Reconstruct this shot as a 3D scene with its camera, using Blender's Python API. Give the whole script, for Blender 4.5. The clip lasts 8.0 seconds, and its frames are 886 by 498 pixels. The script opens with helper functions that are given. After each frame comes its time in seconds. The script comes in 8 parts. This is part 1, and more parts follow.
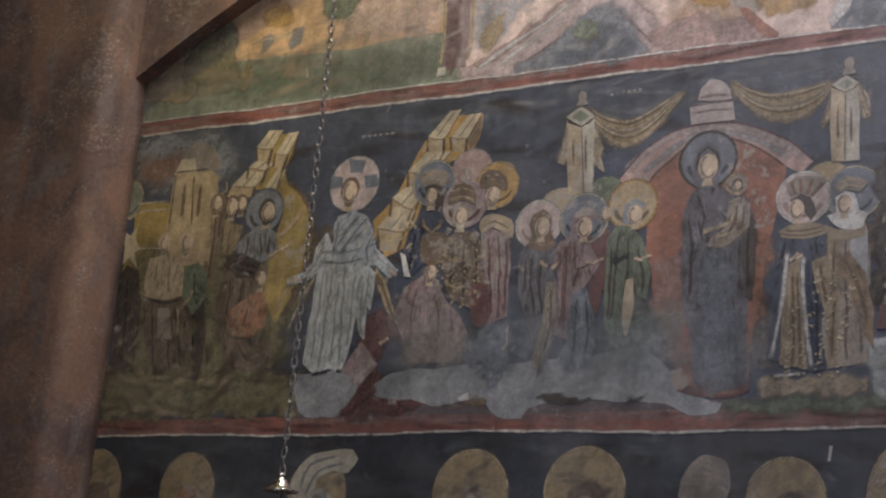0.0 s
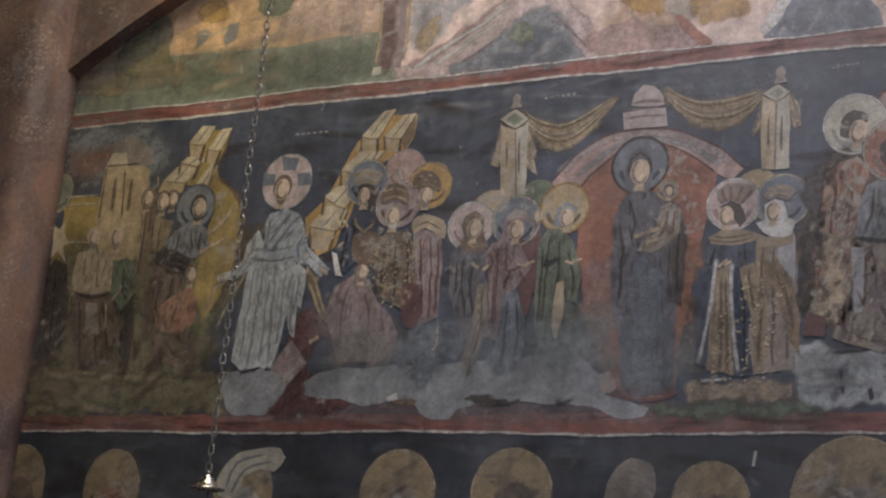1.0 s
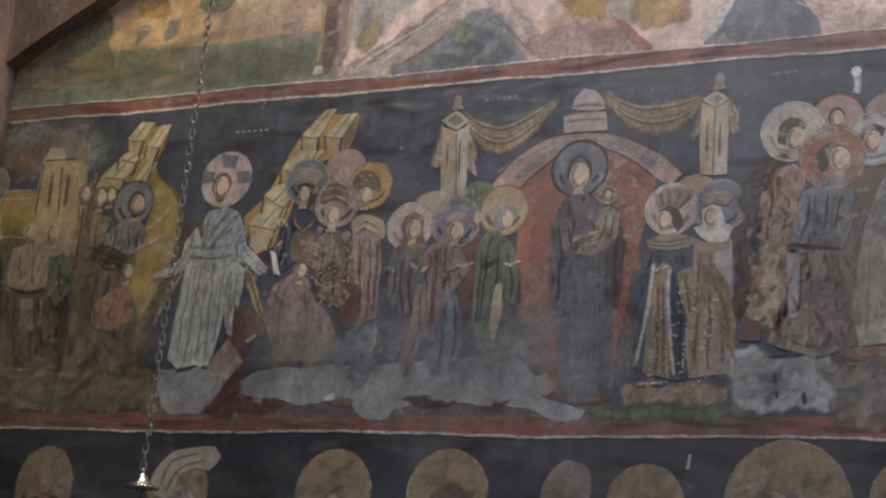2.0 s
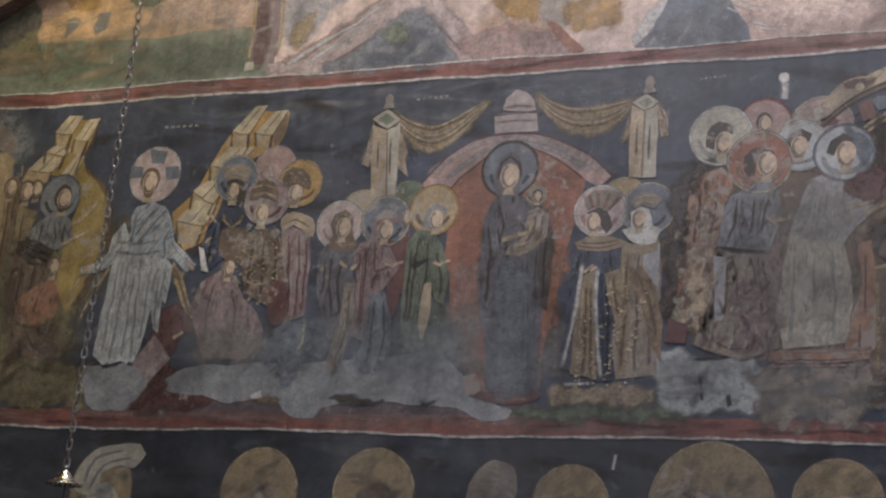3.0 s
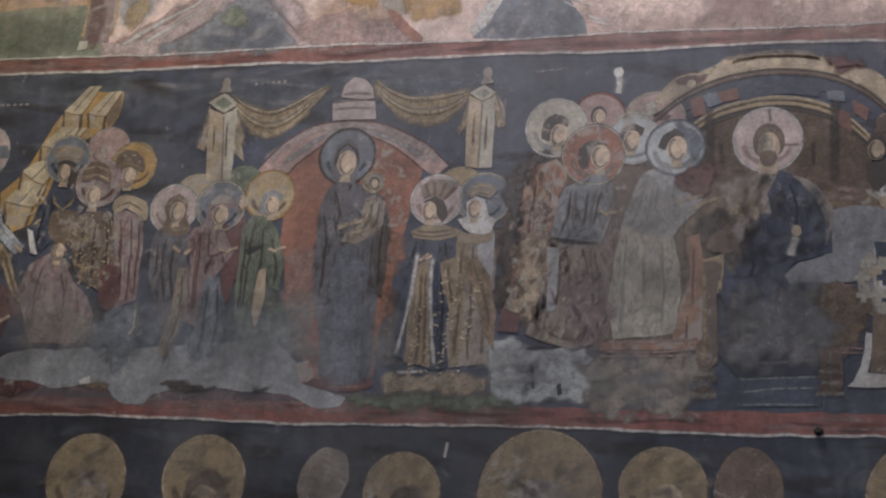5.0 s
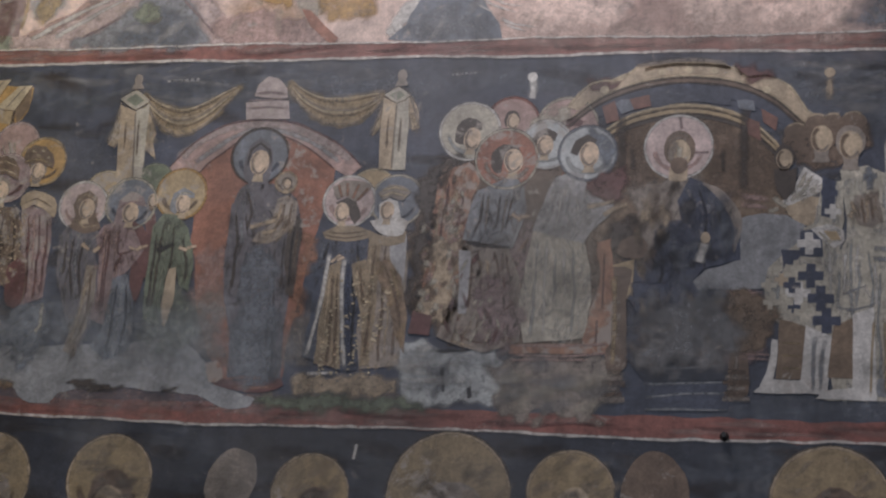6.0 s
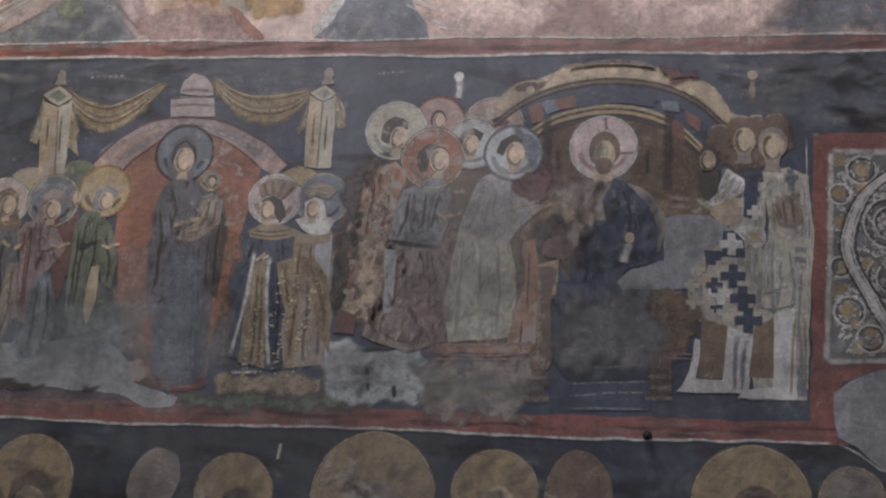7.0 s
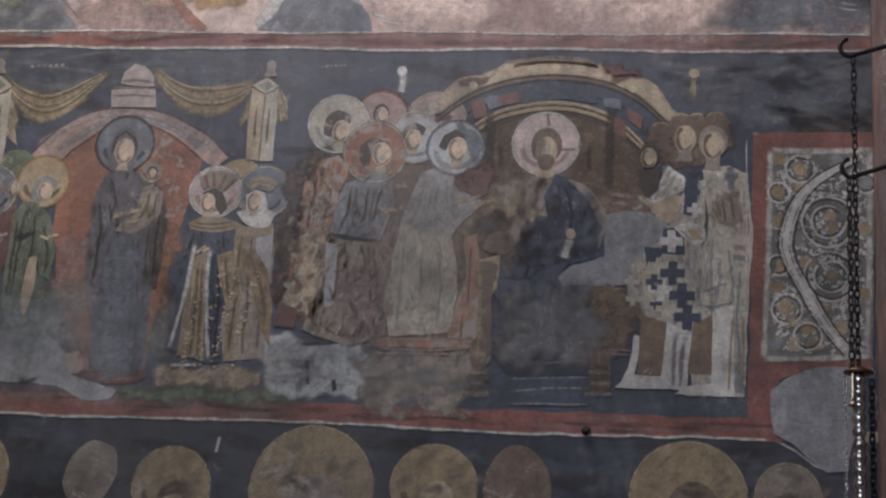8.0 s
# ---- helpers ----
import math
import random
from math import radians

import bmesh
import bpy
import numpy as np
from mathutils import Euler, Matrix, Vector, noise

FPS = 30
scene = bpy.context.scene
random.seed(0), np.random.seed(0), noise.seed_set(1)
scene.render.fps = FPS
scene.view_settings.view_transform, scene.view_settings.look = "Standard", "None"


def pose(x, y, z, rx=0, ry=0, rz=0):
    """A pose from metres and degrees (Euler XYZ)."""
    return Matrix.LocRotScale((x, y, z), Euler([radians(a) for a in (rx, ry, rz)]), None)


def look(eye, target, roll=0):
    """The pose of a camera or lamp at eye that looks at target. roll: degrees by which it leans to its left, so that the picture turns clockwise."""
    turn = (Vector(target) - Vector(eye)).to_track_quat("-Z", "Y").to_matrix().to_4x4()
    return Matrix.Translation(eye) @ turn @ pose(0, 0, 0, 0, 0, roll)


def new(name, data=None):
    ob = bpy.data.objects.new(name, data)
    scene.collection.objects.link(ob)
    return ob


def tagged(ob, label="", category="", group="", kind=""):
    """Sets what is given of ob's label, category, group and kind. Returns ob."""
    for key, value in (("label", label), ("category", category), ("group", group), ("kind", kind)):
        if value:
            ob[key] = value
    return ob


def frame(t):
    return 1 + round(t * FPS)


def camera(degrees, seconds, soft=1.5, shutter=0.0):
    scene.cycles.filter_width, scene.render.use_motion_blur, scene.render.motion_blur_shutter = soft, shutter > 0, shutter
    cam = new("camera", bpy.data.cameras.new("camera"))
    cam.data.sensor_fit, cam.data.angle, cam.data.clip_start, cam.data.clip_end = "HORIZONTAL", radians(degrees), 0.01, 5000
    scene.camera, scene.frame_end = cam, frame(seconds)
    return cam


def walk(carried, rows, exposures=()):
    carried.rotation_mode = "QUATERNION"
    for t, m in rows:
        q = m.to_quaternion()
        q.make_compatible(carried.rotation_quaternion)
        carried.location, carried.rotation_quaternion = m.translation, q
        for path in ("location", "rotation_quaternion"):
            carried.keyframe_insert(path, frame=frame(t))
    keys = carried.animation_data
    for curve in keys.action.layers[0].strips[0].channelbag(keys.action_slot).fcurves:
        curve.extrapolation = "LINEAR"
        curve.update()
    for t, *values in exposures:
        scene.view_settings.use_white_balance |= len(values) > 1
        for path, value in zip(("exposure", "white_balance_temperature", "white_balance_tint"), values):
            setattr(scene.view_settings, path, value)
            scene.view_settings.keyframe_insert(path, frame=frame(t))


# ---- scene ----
cam = camera(31.4, 8.0, soft=2.35)
EYE = (0.0, 0.0, 1.6)
TURNS = [
    (0.0, 106.25, -4.71, 28.95), (0.5, 106.39, -4.84, 27.42), (1.0, 106.49, -5.07, 26.25),
    (2.5, 106.85, -5.16, 22.63), (3.0, 106.94, -5.19, 21.21), (3.5, 106.93, -5.42, 19.47),
    (4.0, 106.86, -5.07, 18.29), (4.5, 106.88, -4.67, 16.94), (5.0, 106.99, -4.38, 15.20),
    (6.5, 107.44, -4.05, 10.47), (7.0, 107.47, -3.70, 9.22), (7.5, 107.43, -3.83, 8.03),
    (8.0, 107.41, -3.62, 7.01),
]
walk(cam, [(t, pose(*EYE, rx, ry, rz)) for t, rx, ry, rz in TURNS], exposures=[(0.0, 0.0), (8.0, 0.0)])

# ---- light ----
world = bpy.data.worlds.new("world")
scene.world = world
world.use_nodes = True
world.node_tree.nodes["Background"].inputs[0].default_value = (0.5, 0.55, 0.65, 1)
world.node_tree.nodes["Background"].inputs[1].default_value = 0.05


def lamp(name, place, target, size, power, color, size_y=None, spread=180):
    data = bpy.data.lights.new(name, "AREA")
    data.energy, data.color, data.size = power, color, size
    data.shape, data.size_y, data.spread = "RECTANGLE", size_y or size, radians(spread)
    ob = new(name, data)
    ob.matrix_world = look(place, target)
    return ob


# added unseen area lamps: cool from the south, neutral and warm high by the wall
lamp("south_light", (-2.0, -3.75, 5.6), (-2.0, 7.0, 4.2), 5.0, 205, (0.84, 0.95, 1.15), 2.4)
lamp("wall_top_light", (-2.2, 5.2, 8.6), (-2.2, 7.0, 5.7), 2.6, 238, (1.0, 0.945, 0.965), 0.4)
lamp("warm_left_light", (-4.9, 5.5, 8.4), (-5.3, 7.0, 4.6), 0.3, 18, (1.0, 0.82, 0.22), 0.2, 90)

scene.cycles.transparent_max_bounces = 96

# ---- materials ----
WALL_Y = 7.0


def node(tree, kind, at=(0, 0), **values):
    n = tree.nodes.new(kind)
    n.location = at
    for key, value in values.items():
        n.inputs[key].default_value = value
    return n


def ramp(tree, source, lo, hi, a, b):
    """source mapped from lo..hi to a..b, clamped."""
    n = tree.nodes.new("ShaderNodeMapRange")
    for i, value in ((1, lo), (2, hi), (3, a), (4, b)):
        n.inputs[i].default_value = value
    tree.links.new(source, n.inputs[0])
    return n.outputs[0]


def mixed(tree, kind, factor, a, b):
    n = tree.nodes.new("ShaderNodeMix")
    n.data_type, n.blend_type = "RGBA", kind
    for i, value in ((0, factor), (6, a), (7, b)):
        if isinstance(value, (int, float)):
            n.inputs[i].default_value = value
        elif isinstance(value, tuple):
            n.inputs[i].default_value = (*value[:3], 1)
        else:
            tree.links.new(value, n.inputs[i])
    return n.outputs[2]


def make_patina():
    """Brush grain, fading, flaking and grime of old fresco, in wall coordinates: colour in, colour and relief out."""
    g = bpy.data.node_groups.new("patina", "ShaderNodeTree")
    g.interface.new_socket("Color", in_out="INPUT", socket_type="NodeSocketColor")
    g.interface.new_socket("Wear", in_out="INPUT", socket_type="NodeSocketFloat")
    g.interface.new_socket("Grain", in_out="INPUT", socket_type="NodeSocketFloat")
    g.interface.new_socket("Color", in_out="OUTPUT", socket_type="NodeSocketColor")
    g.interface.new_socket("Relief", in_out="OUTPUT", socket_type="NodeSocketFloat")
    gi, go = g.nodes.new("NodeGroupInput"), g.nodes.new("NodeGroupOutput")
    co = g.nodes.new("ShaderNodeTexCoord").outputs["Object"]

    def field(scale, detail, rough, stretch=(1, 1, 1), shift=0.0, warp=0.0):
        m = g.nodes.new("ShaderNodeMapping")
        m.inputs["Scale"].default_value = stretch
        m.inputs["Location"].default_value = (shift, shift * 0.7, shift * 1.3)
        g.links.new(co, m.inputs["Vector"])
        n = node(g, "ShaderNodeTexNoise", Scale=scale, Detail=detail, Roughness=rough, Distortion=warp)
        g.links.new(m.outputs[0], n.inputs["Vector"])
        return n.outputs["Fac"]

    broad = field(1.1, 3, 0.55, shift=3.1)
    blot = field(5.0, 6, 0.62, shift=7.7, warp=0.6)
    brush = field(16.0, 4, 0.6, stretch=(0.8, 1, 1.15), shift=1.3, warp=1.2)
    drips = field(11.0, 5, 0.6, stretch=(1.8, 1, 0.35), shift=5.9)
    grain = field(70.0, 3, 0.7)
    flake = field(13.0, 9, 0.72, shift=11.0, warp=0.4)
    flake_zone = field(1.9, 4, 0.6, shift=21.0)
    veil = field(0.75, 5, 0.6, shift=31.0, warp=0.5)

    c = gi.outputs["Color"]
    c = mixed(g, "MULTIPLY", 1.0, c, ramp(g, broad, 0.3, 0.7, 0.72, 1.22))
    c = mixed(g, "MULTIPLY", 1.0, c, ramp(g, blot, 0.3, 0.7, 0.68, 1.3))
    c = mixed(g, "MULTIPLY", 1.0, c, ramp(g, brush, 0.3, 0.7, 0.80, 1.2))
    c = mixed(g, "MULTIPLY", 1.0, c, ramp(g, drips, 0.3, 0.72, 0.84, 1.16))
    g_amount = g.nodes.new("ShaderNodeMath")
    g_amount.operation = "MULTIPLY"
    g.links.new(ramp(g, grain, 0.25, 0.75, -0.5, 0.5), g_amount.inputs[0])
    g.links.new(gi.outputs["Grain"], g_amount.inputs[1])
    one = g.nodes.new("ShaderNodeMath")
    one.operation = "ADD"
    one.inputs[1].default_value = 1.0
    g.links.new(g_amount.outputs[0], one.inputs[0])
    c = mixed(g, "MULTIPLY", 1.0, c, one.outputs[0])
    # lime bloom that greys the paint in clouds
    c = mixed(g, "MIX", ramp(g, veil, 0.46, 0.72, 0.0, 0.26), c, (0.30, 0.285, 0.285))
    # flaked spots that bare the plaster, denser in some zones
    z = g.nodes.new("ShaderNodeMath")
    z.operation = "MULTIPLY"
    g.links.new(ramp(g, flake_zone, 0.42, 0.68, 0.05, 0.32), z.inputs[0])
    g.links.new(gi.outputs["Wear"], z.inputs[1])
    s = g.nodes.new("ShaderNodeMath")
    s.operation = "ADD"
    g.links.new(flake, s.inputs[0])
    g.links.new(z.outputs[0], s.inputs[1])
    bare = ramp(g, s.outputs[0], 0.68, 0.76, 0.0, 0.8)
    c = mixed(g, "MIX", bare, c, (0.36, 0.32, 0.29))
    # sooty pits
    pit = ramp(g, field(26.0, 6, 0.7, shift=41.0), 0.67, 0.74, 0.0, 0.55)
    c = mixed(g, "MIX", pit, c, (0.05, 0.042, 0.04))
    g.links.new(c, go.inputs["Color"])
    r = g.nodes.new("ShaderNodeMath")
    r.operation = "SUBTRACT"
    g.links.new(grain, r.inputs[0])
    g.links.new(bare, r.inputs[1])
    g.links.new(r.outputs[0], go.inputs["Relief"])
    return g


PATINA = make_patina()


def fresco(name, color, wear=0.5, grain=0.5, rough=0.62, bump=0.25, thin=False):
    """Fresco paint; a thin one is brushed out to nothing where its coat ends."""
    m = bpy.data.materials.new(name)
    m.use_nodes = True
    t = m.node_tree
    b = t.nodes["Principled BSDF"]
    g = t.nodes.new("ShaderNodeGroup")
    g.node_tree = PATINA
    g.inputs["Color"].default_value = (*color, 1)
    g.inputs["Wear"].default_value, g.inputs["Grain"].default_value = wear, grain
    t.links.new(g.outputs["Color"], b.inputs["Base Color"])
    bp = node(t, "ShaderNodeBump", Strength=bump, Distance=0.004)
    t.links.new(g.outputs["Relief"], bp.inputs["Height"])
    t.links.new(bp.outputs[0], b.inputs["Normal"])
    b.inputs["Roughness"].default_value = rough
    if thin:
        coat = t.nodes.new("ShaderNodeAttribute")
        coat.attribute_name = "coat"
        dry = node(t, "ShaderNodeTexNoise", Scale=24.0, Detail=5.0, Roughness=0.7)
        t.links.new(t.nodes.new("ShaderNodeTexCoord").outputs["Object"], dry.inputs["Vector"])
        w = t.nodes.new("ShaderNodeMath")
        w.operation = "MULTIPLY"
        t.links.new(coat.outputs["Fac"], w.inputs[0])
        t.links.new(ramp(t, dry.outputs["Fac"], 0.3, 0.62, 0.45, 1.25), w.inputs[1])
        w.use_clamp = True
        t.links.new(w.outputs[0], b.inputs["Alpha"])
    return m


def plain(name, color, rough=0.5, metal=0.0, scale=30.0, spread=0.4):
    m = bpy.data.materials.new(name)
    m.use_nodes = True
    t = m.node_tree
    b = t.nodes["Principled BSDF"]
    n = node(t, "ShaderNodeTexNoise", Scale=scale, Detail=5.0, Roughness=0.65)
    t.links.new(t.nodes.new("ShaderNodeTexCoord").outputs["Object"], n.inputs["Vector"])
    t.links.new(mixed(t, "MULTIPLY", 1.0, color, ramp(t, n.outputs["Fac"], 0.3, 0.7, 1 - spread, 1 + spread)), b.inputs["Base Color"])
    t.links.new(ramp(t, n.outputs["Fac"], 0.3, 0.7, rough - 0.1, rough + 0.15), b.inputs["Roughness"])
    b.inputs["Metallic"].default_value = metal
    return m


def pier_paint():
    """Brown-red plaster clouded with dark mauve, streaked and flecked where the paint has gone."""
    m = bpy.data.materials.new("pier_paint")
    m.use_nodes = True
    t = m.node_tree
    b = t.nodes["Principled BSDF"]
    co = t.nodes.new("ShaderNodeTexCoord").outputs["Object"]

    def field(scale, detail, rough, stretch=(1, 1, 1), warp=0.0):
        mp = t.nodes.new("ShaderNodeMapping")
        mp.inputs["Scale"].default_value = stretch
        t.links.new(co, mp.inputs["Vector"])
        n = node(t, "ShaderNodeTexNoise", Scale=scale, Detail=detail, Roughness=rough, Distortion=warp)
        t.links.new(mp.outputs[0], n.inputs["Vector"])
        return n.outputs["Fac"]

    c = mixed(t, "MIX", ramp(t, field(2.2, 6, 0.6, (1, 1, 0.7), 0.6), 0.40, 0.60, 0.0, 1.0), (0.125, 0.085, 0.082), (0.25, 0.150, 0.118))
    c = mixed(t, "MIX", ramp(t, field(3.1, 5, 0.65, (1.5, 1.5, 0.6), 0.9), 0.50, 0.66, 0.0, 0.75), c, (0.19, 0.158, 0.165))
    c = mixed(t, "MIX", ramp(t, field(6.5, 7, 0.7), 0.58, 0.70, 0.0, 0.6), c, (0.33, 0.225, 0.165))
    c = mixed(t, "MULTIPLY", 1.0, c, ramp(t, field(30.0, 5, 0.7), 0.3, 0.7, 0.78, 1.22))
    zone = ramp(t, field(3.4, 3, 0.5), 0.46, 0.62, 0.0, 0.11)
    spot = t.nodes.new("ShaderNodeMath")
    spot.operation = "ADD"
    t.links.new(field(46.0, 6, 0.7, (1, 1, 1.5), 0.5), spot.inputs[0])
    t.links.new(zone, spot.inputs[1])
    c = mixed(t, "MIX", ramp(t, spot.outputs[0], 0.64, 0.72, 0.0, 0.7), c, (0.42, 0.36, 0.32))
    t.links.new(c, b.inputs["Base Color"])
    bp = node(t, "ShaderNodeBump", Strength=0.6, Distance=0.012)
    t.links.new(field(9.0, 8, 0.65), bp.inputs["Height"])
    t.links.new(bp.outputs[0], b.inputs["Normal"])
    b.inputs["Roughness"].default_value = 0.8
    return m


COLORS = {
    "blue": (0.060, 0.066, 0.092), "blue_low": (0.036, 0.039, 0.052), "slate": (0.16, 0.172, 0.20), "pale_blue": (0.33, 0.352, 0.38),
    "grey": (0.33, 0.32, 0.325), "mortar": (0.262, 0.262, 0.272), "white": (0.58, 0.55, 0.52), "line": (0.62, 0.58, 0.54),
    "red": (0.225, 0.09, 0.074), "niche": (0.285, 0.128, 0.088), "rose": (0.37, 0.255, 0.23), "pink": (0.47, 0.37, 0.35),
    "mauve": (0.24, 0.175, 0.175), "wine": (0.125, 0.058, 0.055), "ochre": (0.42, 0.26, 0.10), "gold": (0.39, 0.295, 0.18),
    "straw": (0.5, 0.415, 0.29), "olive": (0.19, 0.165, 0.1), "green": (0.14, 0.16, 0.115), "sage": (0.22, 0.235, 0.18),
    "brown": (0.15, 0.105, 0.078), "umber": (0.065, 0.05, 0.043), "black": (0.025, 0.023, 0.028), "flesh": (0.55, 0.42, 0.31),
    "orange": (0.50, 0.325, 0.19), "sand": (0.42, 0.33, 0.235), "stone": (0.44, 0.40, 0.33), "rust": (0.30, 0.155, 0.10),
    "blush": (0.62, 0.47, 0.41), "smoke": (0.22, 0.225, 0.24), "old_gold": (0.28, 0.21, 0.125), "plum": (0.128, 0.118, 0.132), "wood": (0.205, 0.145, 0.10), "chalk": (0.43, 0.44, 0.44), "panel": (0.16, 0.155, 0.14), "taupe": (0.25, 0.21, 0.18), "navy": (0.05, 0.057, 0.09), "gown_gold": (0.245, 0.19, 0.13), "rust_dark": (0.19, 0.095, 0.075), "ash": (0.30, 0.305, 0.305), "yellow_earth": (0.33, 0.235, 0.085), "shell": (0.39, 0.325, 0.31),
}
WORN = {"rust": 1.1, "taupe": 0.7, "mauve": 0.9, "white": 0.9, "mortar": 0.15, "grey": 0.2, "gold": 0.8, "blue": 0.35, "blue_low": 0.2, "red": 0.4}
PAINT = {key: fresco("fresco_" + key, value, WORN.get(key, 0.6)) for key, value in COLORS.items()}
THIN = {key: fresco("thin_" + key, value, WORN.get(key, 0.6) * 0.6, thin=True) for key, value in COLORS.items()}
PIER = pier_paint()
PLASTER = plain("lime_plaster", (0.34, 0.30, 0.26), 0.8, 0, 4.0, 0.3)
SLAB = plain("stone_floor", (0.22, 0.2, 0.18), 0.5, 0, 3.0, 0.35)
IRON = plain("wrought_iron", (0.035, 0.032, 0.03), 0.45, 0.8, 60.0)
STEEL = plain("dull_steel", (0.34, 0.31, 0.27), 0.35, 0.9, 60.0)
COPPER = plain("dark_copper", (0.22, 0.12, 0.08), 0.4, 1.0, 40.0, 0.3)
BRASS = plain("tarnished_brass", (0.55, 0.45, 0.30), 0.28, 1.0, 40.0, 0.3)
SILVER = plain("worn_silver", (0.6, 0.58, 0.55), 0.22, 1.0, 45.0, 0.35)


# ---- mesh helpers ----
def part(name, bm, material, parent=None, label="", smooth=False):
    me = bpy.data.meshes.new(name)
    bm.to_mesh(me)
    bm.free()
    me.materials.append(material)
    if smooth:
        for f in me.polygons:
            f.use_smooth = True
    ob = new(name, me)
    if parent:
        ob.parent = parent
    if label:
        ob["label"] = label
    return ob


def thing(name, label, category, group="", kind="", at=None):
    """An Empty at a thing's base; parts hang under it."""
    ob = new(name)
    ob.empty_display_size = 0.1
    return tagged(ob, label, category, group, kind)


def box(bm, x0, x1, y0, y1, z0, z1):
    v = [bm.verts.new(c) for c in ((x0, y0, z0), (x1, y0, z0), (x1, y1, z0), (x0, y1, z0), (x0, y0, z1), (x1, y0, z1), (x1, y1, z1), (x0, y1, z1))]
    for f in ((3, 2, 1, 0), (4, 5, 6, 7), (0, 1, 5, 4), (1, 2, 6, 5), (2, 3, 7, 6), (3, 0, 4, 7)):
        bm.faces.new([v[i] for i in f])


def spline(points, closed=True, step=0.035):
    """Smooth curve through the points, with even steps."""
    p = [Vector((a[0], a[1])) for a in points]
    n = len(p)
    out = []
    for i in range(n if closed else n - 1):
        a, b = p[i], p[(i + 1) % n]
        pa = p[i - 1] if closed or i else a
        nb = p[(i + 2) % n] if closed or i + 2 < n else b
        k = max(1, int((b - a).length / step))
        for j in range(k):
            u = j / k
            out.append(0.5 * (2 * a + (b - pa) * u + (2 * pa - 5 * a + 4 * b - nb) * u * u + (3 * a - pa - 3 * b + nb) * u ** 3))
    if not closed:
        out.append(p[-1])
    return out


def straight(points, step=0.05, closed=True):
    p = [Vector((a[0], a[1])) for a in points]
    out = []
    for i in range(len(p) if closed else len(p) - 1):
        a, b = p[i], p[(i + 1) % len(p)]
        k = max(1, int((b - a).length / step))
        out += [a.lerp(b, j / k) for j in range(k)]
    if not closed:
        out.append(p[-1])
    return out


def ragged(points, amount):
    """The hand-painted unevenness of an edge."""
    out = []
    for q in points:
        n1 = noise.noise_vector(Vector((q.x * 9, 3.3, q.y * 9)))
        n2 = noise.noise_vector(Vector((q.x * 31, 7.7, q.y * 31)))
        out.append(Vector((q.x + amount * (n1.x + 0.5 * n2.x), q.y + amount * (n1.z + 0.5 * n2.z))))
    return out


LAYER = 0.0008
STROKE = [0]


def slab(bm, outline, layer):
    """A coat of paint: its face stands proud of the wall by its layer, with edges back to the plaster."""
    STROKE[0] = (STROKE[0] + 1) % 41
    y = WALL_Y - LAYER * layer - 0.00001 * (STROKE[0] % 7)
    front = [bm.verts.new((q.x, y, q.y)) for q in outline]
    back = [bm.verts.new((q.x, WALL_Y + 0.002, q.y)) for q in outline]
    f = bm.faces.new(front)
    f.normal_update()
    if f.normal.y > 0:
        f.normal_flip()
    for i in range(len(front)):
        j = (i + 1) % len(front)
        bm.faces.new((front[i], front[j], back[j], back[i]))


def patch(parent, name, points, color, layer, smooth=True, edge=0.006, label=""):
    bm = bmesh.new()
    slab(bm, ragged((spline if smooth else straight)(points), edge), layer)
    return part(name, bm, PAINT[color], parent, label)


